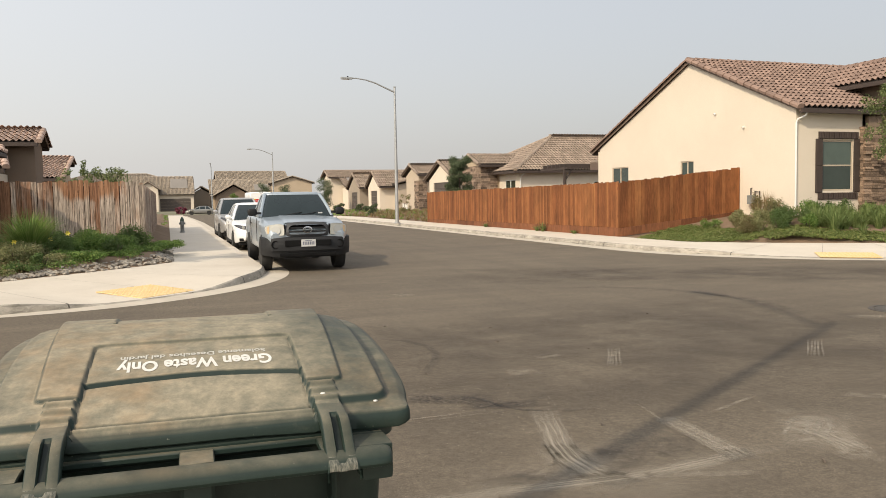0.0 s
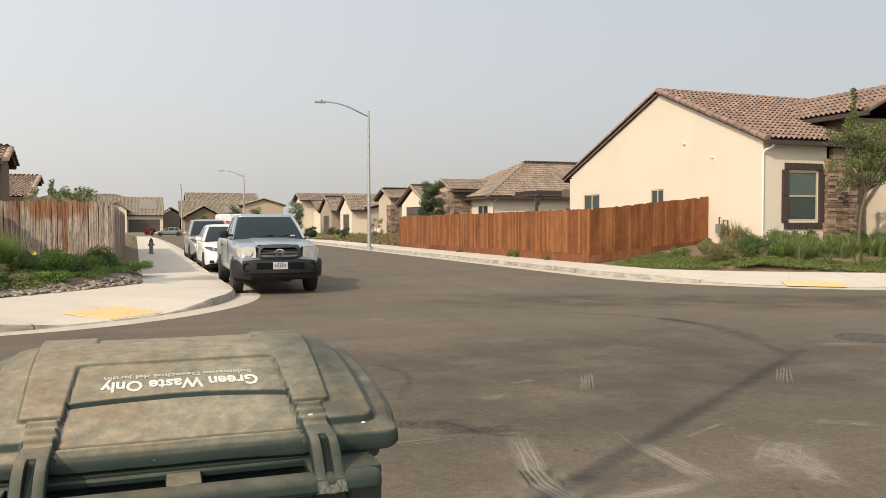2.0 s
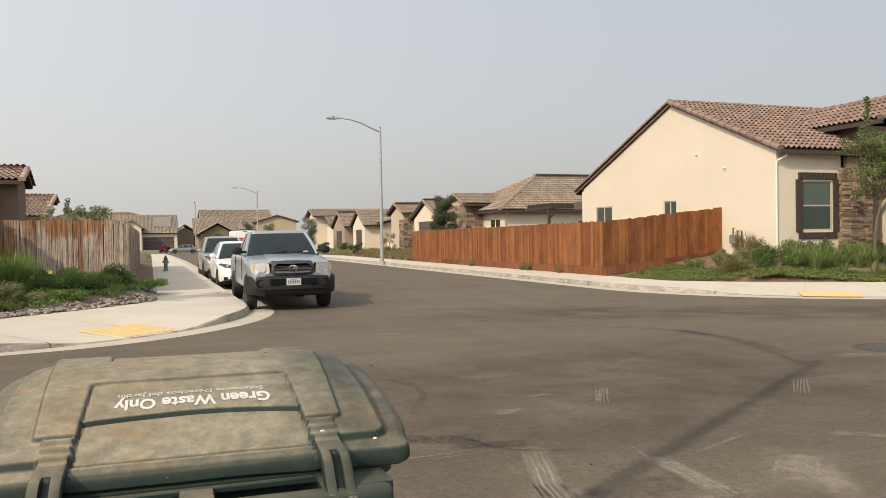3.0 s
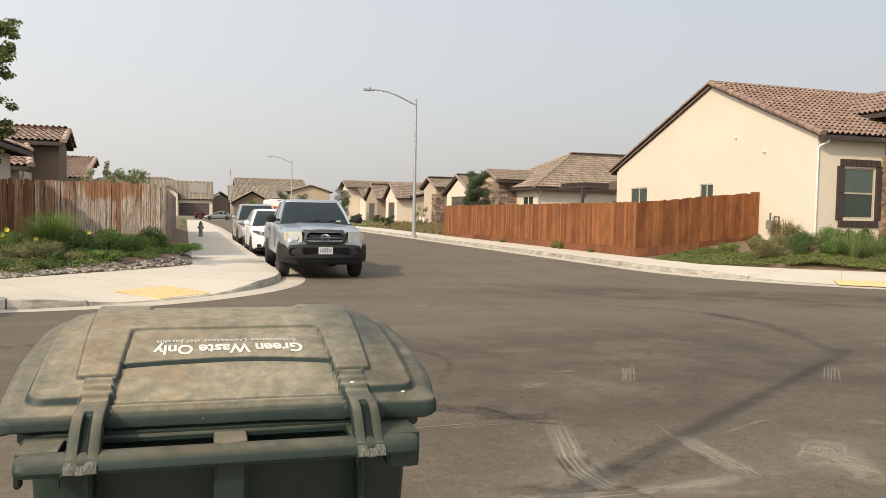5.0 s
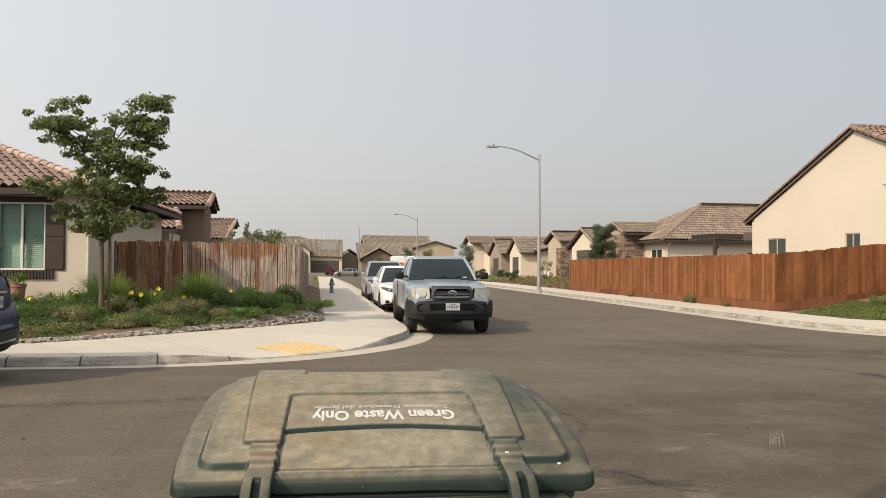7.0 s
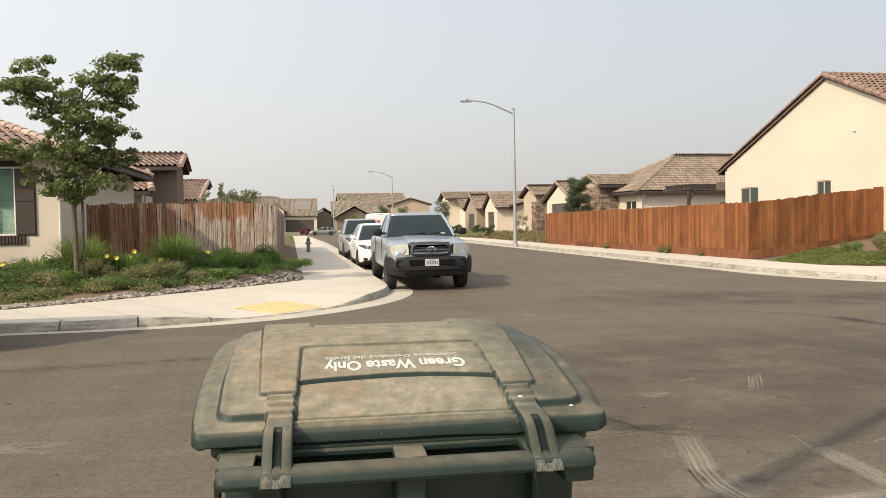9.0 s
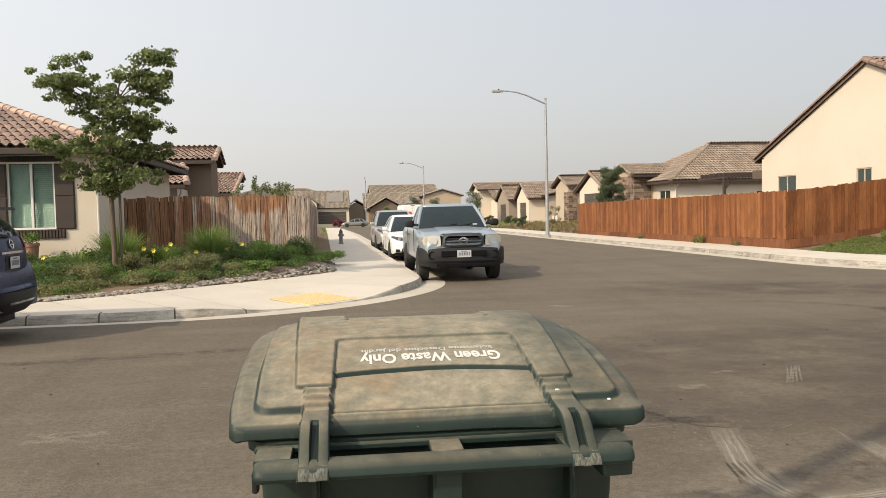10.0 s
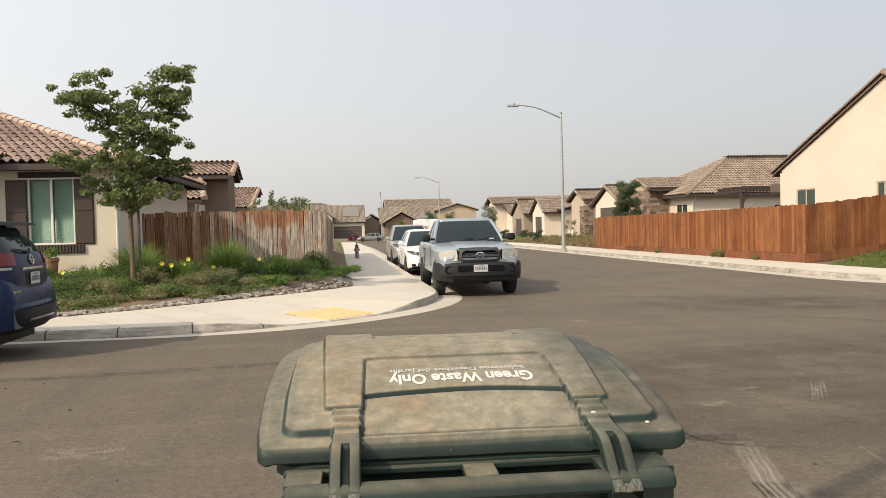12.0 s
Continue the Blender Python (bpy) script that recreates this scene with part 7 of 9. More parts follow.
def roof_and_glass(parent, paint_m, z0, z1, xf0, xf1, xr0, xr1, hw0, hw1, posts, r=0.12):
    """Glass cabin under a painted roof, with painted posts. posts: list of (x at belt, x at roof, width)."""
    lv = cabin_levels(z0, z1, xf0, xf1, xr0, xr1, hw0, hw1, 6, 0.03, r)
    bm = bmesh.new()
    ring_loft(bm, lv, False)
    bmesh.ops.recalc_face_normals(bm, faces=bm.faces[:])
    part("glasshouse", bm, M_AUTOGLASS, parent, "dark tinted glass", True)
    top = lv[-1]
    cx = sum(p[0] for p in top) / len(top)
    bm = bmesh.new()
    rings = []
    for f, dz in ((1.006, -0.045), (1.012, 0.0), (0.985, 0.03), (0.90, 0.052), (0.6, 0.066)):
        rings.append([(cx + (p[0] - cx) * f, p[1] * f, z1 + dz) for p in top])
    ring_loft(bm, rings)
    bmesh.ops.recalc_face_normals(bm, faces=bm.faces[:])
    part("roof_panel", bm, paint_m, parent, smooth=True)
    for xb, xt, w in posts:
        for s in (-1, 1):
            bm = bmesh.new()
            n = 6
            pts = []
            for k in range(n):
                f = k / (n - 1)
                b = 0.03 * math.sin(math.pi * f)
                pts.append((xb + (xt - xb) * f, s * (hw0 + (hw1 - hw0) * f + b * 0.4 + 0.006), z0 + (z1 - z0) * f))
            for p, q in zip(pts, pts[1:]):
                prism(bm, [(p[0] - w / 2, p[1], p[2]), (p[0] + w / 2, p[1], p[2]), (q[0] + w / 2, q[1], q[2]), (q[0] - w / 2, q[1], q[2])], (0, -s * 0.05, 0))
            bmesh.ops.recalc_face_normals(bm, faces=bm.faces[:])
            part("pillar", bm, paint_m, parent)
    # windscreen posts follow the front corners
    for s in (-1, 1):
        bm = bmesh.new()
        pts = []
        for ring in lv:
            best = max((p for p in ring if p[1] * s > 0), key=lambda p: p[0] * 0.75 + abs(p[1]) * 0.9)
            pts.append(Vector(best) + Vector((0.004, s * 0.004, 0)))
        tube(bm, pts, 0.045, 8)
        part("pillar", bm, paint_m, parent, smooth=True)


def front_lamp(parent, pts, depth, material, name="headlight", label=""):
    bm = bmesh.new()
    prism(bm, pts, depth)
    bmesh.ops.recalc_face_normals(bm, faces=bm.faces[:])
    bmesh.ops.bevel(bm, geom=bm.edges[:], offset=0.008, segments=2, affect="EDGES")
    return part(name, bm, material, parent, label, True)


# -- silver-blue pickup --
def pickup(x, y, rz):
    c = thing("pickup_truck", (x, y, 0.0), "silver-blue pickup truck with dark grey bumper, parked at the kerb", "pickup truck", rz=rz)
    L = 5.28
    top = [(-2.64, 1.15), (-0.75, 1.16), (-0.6, 1.16), (1.02, 1.15), (1.3, 1.135), (1.9, 1.09), (2.25, 1.04), (2.42, 0.98), (2.50, 0.90), (2.56, 0.84)]
    half = [(-2.64, 0.86), (-2.5, 0.90), (1.5, 0.925), (2.0, 0.91), (2.3, 0.88), (2.45, 0.84), (2.56, 0.78)]
    bm = bmesh.new()
    car_shell(bm, L, 0.46, top, half, (1.70, -1.55), 0.47, x_range=(-2.62, 2.56))
    part("body", bm, M_SILVERBLUE, c, smooth=True)
    # cargo bed hollow seen as a dark liner
    bm = boxed(-2.55, -0.72, 1.165, -0.85, 0.72, 1.185, 0.01)
    part("bed_liner", bm, M_BLACKPL, c)
    roof_and_glass(c, M_SILVERBLUE, 1.15, 1.665, 1.10, 0.42, -0.72, -0.52, 0.84, 0.66, [(-0.62, -0.46, 0.16), (0.12, 0.12, 0.09)], 0.13)
    # hood bulge
    bm = bmesh.new()
    ring_loft(bm, [[(xx, -0.46, z), (xx, -0.40, z + 0.022), (xx, 0.40, z + 0.022), (xx, 0.46, z)] for xx, z in ((1.06, 1.165), (1.6, 1.135), (2.1, 1.085), (2.34, 1.035))], False)
    part("hood_bulge", bm, M_SILVERBLUE, c, smooth=True)
    # grey bumper, wrapping round
    bm = bmesh.new()
    rings = []
    for yy in [-0.95 + 1.90 * k / 20 for k in range(21)]:
        e = abs(yy) / 0.95
        xf = 2.68 - 0.16 * e ** 2.2 - 0.22 * max(0, e - 0.82) / 0.18
        zt = 0.765 - 0.015 * e
        zb = 0.325 + 0.05 * max(0, e - 0.62) / 0.38
        rings.append([(xf - 0.30, yy, zb), (xf - 0.07, yy, zb), (xf - 0.05, yy, 0.39), (xf - 0.045, yy, 0.43), (xf - 0.005, yy, 0.47), (xf, yy, 0.53), (xf, yy, 0.685), (xf - 0.03, yy, zt - 0.02), (xf - 0.10, yy, zt), (xf - 0.30, yy, zt)])
    ring_loft(bm, rings)
    bmesh.ops.recalc_face_normals(bm, faces=bm.faces[:])
    bumper = part("front_bumper", bm, M_GREYPL, c, "dark grey textured plastic bumper", True)
    for a in ((2.640, -0.49, 0.565, 2.686, 0.49, 0.690), (2.60, -0.60, 0.345, 2.640, 0.60, 0.41)):
        part("air_slot", boxed(*a, 0.008), M_DEEP, bumper)
    for s in (-1, 1):
        bm = bmesh.new()
        lathe(bm, [(0.088, -0.03), (0.088, 0.012), (0.072, 0.016), (0.062, 0.006), (0.058, -0.03), (0, -0.03)], 24, "x", (2.600, s * 0.68, 0.60))
        part("fog_lamp_cover", bm, M_DEEP, bumper, smooth=True)
    number_plate(bumper, 2.690, 0.625)
    # grille surround and bars
    g = bmesh.new()
    half_out = [(0.0, 1.072), (0.18, 1.068), (0.34, 1.055), (0.41, 1.03), (0.455, 0.98), (0.478, 0.92), (0.470, 0.86), (0.445, 0.79), (0.40, 0.768), (0.2, 0.760), (0.0, 0.758)]
    half_in = [(0.0, 1.012), (0.18, 1.010), (0.31, 1.002), (0.355, 0.985), (0.385, 0.955), (0.402, 0.915), (0.398, 0.875), (0.380, 0.828), (0.345, 0.812), (0.2, 0.806), (0.0, 0.805)]
    outline = half_out + [(-p, q) for p, q in half_out[-2:0:-1]]
    inner = half_in + [(-p, q) for p, q in half_in[-2:0:-1]]

    def gx(yy, z):
        return 2.60 - 0.08 * (yy / 0.54) ** 2 - 0.35 * max(0.0, z - 0.88) + 0.015
    n = len(outline)
    for i in range(n):
        j = (i + 1) % n
        a, b, cc, d = outline[i], outline[j], inner[j], inner[i]
        f = [g.verts.new((gx(*p) + dx, p[0], p[1])) for p, dx in ((a, 0), (b, 0), (cc, 0.03), (d, 0.03))]
        k = [g.verts.new((gx(*p) - 0.12, p[0], p[1])) for p in (a, b, cc, d)]
        g.faces.new(f)
        g.faces.new((f[3], f[2], k[2], k[3]))
        g.faces.new((f[1], f[0], k[0], k[1]))
    bmesh.ops.recalc_face_normals(g, faces=g.faces[:])
    grille = part("grille_surround", g, M_BARGREY, c, "dark grey plastic grille surround", True)
    part("grille_back", boxed(2.40, -0.45, 0.78, 2.49, 0.45, 1.0), M_DEEP, grille)
    for z in (0.868, 0.940):
        bm = bmesh.new()
        tube(bm, [(gx(yy, z) - 0.014, yy, z) for yy in (-0.39, -0.28, -0.15, 0, 0.15, 0.28, 0.39)], 0.017, 8)
        part("grille_bar", bm, M_GREYPL, grille, smooth=True)
    bm = bmesh.new()
    tor = []
    for k in range(24):
        t = 2 * math.pi * k / 24
        tor.append((gx(0, 0.92) + 0.012, 0.090 * math.cos(t), 0.905 + 0.062 * math.sin(t)))
    tube(bm, tor + [tor[0], tor[1]], 0.012, 6, False)
    tube(bm, [(gx(0, 0.92) + 0.012, 0.048 * math.cos(t), 0.925 + 0.028 * math.sin(t)) for t in [2 * math.pi * k / 16 for k in range(18)]], 0.006, 6, False)
    part("badge", bm, M_CHROME, grille, "chrome oval badge", True)
    for s in (-1, 1):
        # headlamp: a curved lens over a silver bowl, amber at its outer end
        outl = [(0.485, 0.790), (0.60, 0.783), (0.72, 0.785), (0.81, 0.795), (0.85, 0.84), (0.868, 0.91), (0.858, 0.985), (0.79, 1.010), (0.66, 1.028), (0.55, 1.030), (0.492, 1.012), (0.484, 0.90)]
        lx = lambda yy, z: 2.595 - 0.72 * max(0, yy - 0.5) ** 1.5 - 0.25 * max(0, z - 0.88)
        h = front_lamp(c, [(lx(yy, z), s * yy, z) for yy, z in outl], (-0.12, 0, 0), M_LAMP)

        def lens_patch(pts, lift):
            q = bmesh.new()
            prism(q, [(lx(yy, z) + lift, s * yy, z) for yy, z in pts], (-0.012, 0, 0))
            bmesh.ops.recalc_face_normals(q, faces=q.faces[:])
            return q
        part("reflector", lens_patch([(0.652 + 0.088 * math.cos(t), 0.905 + 0.086 * math.sin(t)) for t in [2 * math.pi * k / 20 for k in range(20)]], 0.002), M_REFLECT, h, "silver reflector bowl")
        part("indicator", lens_patch([(0.79, 0.825), (0.82, 0.835), (0.84, 0.90), (0.83, 0.965), (0.785, 0.985)], 0.003), M_AMBER, h, "amber indicator")
        part("lamp_gap", boxed(2.50, s * 0.462, 0.80, 2.575, s * 0.492, 1.02, 0.006), M_DEEP, c)
        mirror_part(c, 0.98, s * 0.90, 1.27, M_BLACKPL, (0.13, 0.21, 0.17))
        part("door_seam", boxed(-0.597, s * 0.914, 0.52, -0.592, s * 0.926, 1.13), M_BLACKPL, c)
        part("door_seam", boxed(0.983, s * 0.912, 0.62, 0.988, s * 0.925, 1.13), M_BLACKPL, c)
        part("door_handle", boxed(-0.50, s * 0.915, 0.98, -0.34, s * 0.945, 1.02, 0.008), M_BLACKPL, c)
        for xx in (1.70, -1.55):
            wheel(c, xx, s * 0.80, 0.37, 0.245, M_STEEL, 6)
        bm = bmesh.new()
        tube(bm, [(1.06, s * 0.05 - 0.02, 1.185), (0.98, s * 0.05 + 0.30, 1.225), (0.86, s * 0.05 + 0.52, 1.27)] if s > 0 else
             [(1.06, -0.30, 1.185), (0.99, -0.05, 1.225), (0.93, 0.12, 1.25)], 0.010, 6)
        part("wiper", bm, M_BLACKPL, c)
    part("underbody", boxed(-2.5, -0.70, 0.30, 2.35, 0.70, 0.50, 0.03), M_BLACKPL, c)
    part("rear_bumper", boxed(-2.74, -0.88, 0.45, -2.60, 0.88, 0.66, 0.03), M_CHROME, c)
    part("sticker", boxed(0.93, 0.50, 1.215, 0.96, 0.60, 1.245), M_PLATE, c)
    return c


pickup(2.98, 19.36, -91.0)


# -- passenger cars --
def passenger_car(name, label, at, rz, paint_m, L, W, H, wheelbase, nose, suv=False, category="car", rear_detail=False, front_detail=True):
    c = thing(name, at, label, category, rz=rz)
    hw = W / 2
    hood = 0.98 if suv else 0.90
    belt = 1.02 if suv else 0.93
    ax_f = L / 2 - 0.92
    ax_r = ax_f - wheelbase
    base_f = L / 2 - 1.28
    tail = -L / 2 + (0.12 if suv else 0.30)
    top = [(-L / 2, 0.78), (-L / 2 + 0.06, belt - 0.06), (tail, belt + 0.01), (0, belt), (base_f, belt - 0.01), (L / 2 - 0.55, hood - 0.09), (L / 2 - 0.22, hood - 0.20), (L / 2 - 0.06, hood - 0.32), (L / 2, 0.50)]
    half = [(-L / 2, hw * 0.80), (-L / 2 + 0.12, hw * 0.92), (-L / 2 + 0.5, hw * 0.985), (0, hw), (L / 2 - 0.9, hw * 0.985), (L / 2 - 0.4, hw * 0.92), (L / 2 - 0.15, hw * 0.80), (L / 2, hw * 0.62)]
    bm = bmesh.new()
    car_shell(bm, L, 0.24 if not suv else 0.30, top, half, (ax_f, ax_r), 0.37 if suv else 0.35)
    part("body", bm, paint_m, c, smooth=True)
    xr0 = -L / 2 + (0.16 if suv else 0.42)
    roof_and_glass(c, paint_m, belt, H - 0.06, base_f + 0.05, base_f - 0.72, xr0, xr0 + (0.42 if suv else 0.62), hw * 0.92, hw * 0.69,
                   [(0.10, 0.0, 0.10), (-0.85, -0.80, 0.12), (xr0 + 0.12, xr0 + 0.52, 0.20)], 0.14)
    part("underbody", boxed(-L / 2 + 0.3, -hw * 0.8, 0.18, L / 2 - 0.25, hw * 0.8, 0.34, 0.03), M_BLACKPL, c)
    for s in (-1, 1):
        for xx in (ax_f, ax_r):
            wheel(c, xx, s * (hw - 0.12), 0.34 if suv else 0.315, 0.21)
        mirror_part(c, base_f - 0.22, s * (hw * 0.95), belt + 0.10, paint_m, (0.12, 0.18, 0.13))
        part("door_seam", boxed(0.02, s * (hw - 0.006), 0.34, 0.03, s * (hw + 0.001), belt - 0.05), M_BLACKPL, c)
        part("door_handle", boxed(0.10, s * (hw - 0.01), belt - 0.14, 0.28, s * (hw + 0.02), belt - 0.11, 0.006), paint_m, c)
        part("sill_trim", boxed(ax_r + 0.4, s * (hw - 0.03), 0.22, ax_f - 0.4, s * (hw - 0.004), 0.31, 0.01), M_BLACKPL, c)
        if front_detail:
            hx = L / 2 - 0.10
            pts = [(hx - 0.02, s * hw * 0.46, nose - 0.035), (hx - 0.14, s * hw * 0.72, nose - 0.02), (hx - 0.44, s * hw * 0.935, nose + 0.085), (hx - 0.36, s * hw * 0.86, nose + 0.11), (hx - 0.08, s * hw * 0.52, nose + 0.06)]
            lamp = front_lamp(c, pts, (0.05, s * 0.02, 0.0), M_SMOKED, label="dark swept-back headlight")
            bm = bmesh.new()
            lathe(bm, [(0.0, -0.02), (0.03, -0.01), (0.048, 0.02), (0.046, 0.028), (0.0, 0.034)], 14, "x", (hx - 0.085, s * hw * 0.66, nose + 0.025))
            part("lamp_bowl", bm, M_LAMP, lamp, smooth=True)
            part("fog_lamp", boxed(L / 2 - 0.16, s * hw * 0.66, 0.32, L / 2 - 0.05, s * hw * 0.80, 0.40, 0.015), M_BLACKPL, c)
    if front_detail:
        part("grille", boxed(L / 2 - 0.06, -hw * 0.42, nose - 0.045, L / 2 - 0.005, hw * 0.42, nose + 0.015, 0.012), M_BLACKPL, c)
        part("lower_grille", boxed(L / 2 - 0.08, -hw * 0.60, 0.28, L / 2 + 0.014, hw * 0.60, 0.42, 0.02), M_BLACKPL, c)
        part("splitter", boxed(L / 2 - 0.10, -hw * 0.62, 0.235, L / 2 + 0.02, hw * 0.62, 0.262, 0.008), M_DEEP, c)
        number_plate(c, L / 2 + 0.016, 0.50)
    else:
        pass
    return c


passenger_car("hatchback_car", "white compact hatchback parked at the kerb", (2.92, 26.75, 0.0), -90.5, M_WHITECAR, 4.55, 1.83, 1.47, 2.70, 0.70)
passenger_car("suv_car", "grey compact sport utility car parked at the kerb", (2.90, 33.7, 0.0), -90.0, M_GREYCAR, 4.5, 1.80, 1.66, 2.62, 0.80, True)
passenger_car("sedan_car", "pewter coupe parked across the far end of the street", (5.0, 131.5, fall(131.5)), 180, M_GOLDCAR, 4.4, 1.75, 1.40, 2.65, 0.66)


def navy_suv():
    c = passenger_car("suv_car", "dark blue sport utility car parked at the kerb, seen from behind", (-6.33, 10.90, 0.0), 180, M_NAVY, 4.69, 1.84, 1.76, 2.70, 0.80, True, front_detail=False)
    R = -4.69 / 2
    prof = [(0.34, 0.11), (0.41, 0.03), (0.50, -0.015), (0.58, -0.025), (0.65, -0.025), (0.69, -0.005), (0.715, 0.03), (0.80, 0.04), (1.00, 0.03), (1.15, 0.045), (1.28, 0.075), (1.34, 0.10),
            (1.42, 0.15), (1.55, 0.25), (1.64, 0.33), (1.68, 0.37)]

    def rear(z, y, lift=0.0):
        """A point of the tail: the side profile, pulled forward towards the corners."""
        e = abs(y) / 0.92
        wide = interp(z, [(0.34, 0.93), (0.6, 1.0), (1.25, 0.96), (1.68, 0.70)])
        return (R + interp(z, prof) - 0.012 - lift + 0.05 * e ** 2 + 0.36 * e ** 7, y * wide, z)

    def strip(name, zs, y0, y1, material, label="", lift=0.0, thick=0.02, parent=None):
        bm = bmesh.new()
        n = 18
        grid = [[bm.verts.new(rear(z, y0 + (y1 - y0) * i / n, lift)) for i in range(n + 1)] for z in zs]
        fs = [bm.faces.new((p[i], p[i + 1], q[i + 1], q[i])) for p, q in zip(grid, grid[1:]) for i in range(n)]
        bmesh.ops.recalc_face_normals(bm, faces=fs)
        if sum(f.normal.x for f in fs) > 0:
            bmesh.ops.reverse_faces(bm, faces=fs)
        bmesh.ops.solidify(bm, geom=fs, thickness=thick)
        return part(name, bm, material, parent or c, label, True)
    strip("rear_valance", (0.34, 0.41, 0.50, 0.585, 0.635), -0.92, 0.92, M_BLACKPL, "black plastic valance", 0.045)
    strip("rear_bumper", (0.637, 0.65, 0.67, 0.69, 0.705), -0.92, 0.92, M_NAVY, "dark blue painted bumper")
    gate = strip("tailgate", (0.708, 0.73, 0.80, 0.90, 1.00, 1.08, 1.15, 1.22, 1.28, 1.335), -0.92, 0.92, M_NAVY, "dark blue tailgate")
    strip("rear_window", (1.337, 1.38, 1.45, 1.52, 1.60, 1.655), -0.90, 0.90, M_AUTOGLASS, "dark tinted rear window")
    bm = bmesh.new()
    prism(bm, [(R + 0.18, -0.60, 1.68), (R + 0.22, -0.62, 1.72), (R + 0.75, -0.60, 1.755), (R + 0.75, -0.60, 1.71)], (0, 1.22, 0))
    bmesh.ops.recalc_face_normals(bm, faces=bm.faces[:])
    part("spoiler", bm, M_BLACKPL, c, "dark roof spoiler")
    strip("seam", (0.7065, 0.7075), -0.70, 0.70, M_DEEP, lift=0.004, thick=0.01, parent=gate)
    bm = bmesh.new()
    tube(bm, [rear(1.34, 0.02, 0.02), rear(1.35, 0.2, 0.035), rear(1.38, 0.48, 0.02)], [0.022, 0.016, 0.008], 8)
    part("rear_wiper", bm, M_BLACKPL, c, smooth=True)
    for s in (-1, 1):
        lamp = strip("tail_lamp", (1.175, 1.23, 1.29, 1.335), s * 0.50, s * 0.95, M_REDLENS, "red tail lamp", 0.014)
        strip("reversing_lens", (1.125, 1.14, 1.155), s * 0.60, s * 0.93, M_REFLECT, "clear reversing lens", 0.012, parent=lamp)
        strip("reflector", (0.545, 0.57, 0.60), s * 0.60, s * 0.93, M_REDLENS, "red reflector strip", 0.010)
    strip("chrome_trim", (0.475, 0.49, 0.505), -0.42, 0.42, M_CHROME, "chrome trim strip", 0.058)
    strip("chrome_strip", (1.115, 1.13, 1.145), -0.36, 0.36, M_CHROME, "chrome strip over the plate", 0.016)
    bm = bmesh.new()
    tube(bm, [rear(1.235 + 0.055 * math.sin(t), 0.055 * math.cos(t), 0.012) for t in [2 * math.pi * k / 20 for k in range(22)]], 0.010, 6, False)
    tube(bm, [rear(1.235, -0.075, 0.014), rear(1.235, 0.075, 0.014)], 0.012, 6)
    part("badge", bm, M_CHROME, c, "round chrome badge", True)
    strip("plate_recess", (0.91, 0.97, 1.03, 1.09), -0.26, 0.26, M_BLACKPL, lift=0.004, thick=0.01, parent=gate)
    number_plate(c, R + 0.005, 1.0, face=-1)
    bm = bmesh.new()
    for k in range(5):
        box(bm, R + 0.005, 0.46 + 0.045 * k, 0.84, R + 0.03, 0.488 + 0.045 * k, 0.872)
    part("badge_bars", bm, M_CHROME, c)
    return c


navy_suv()


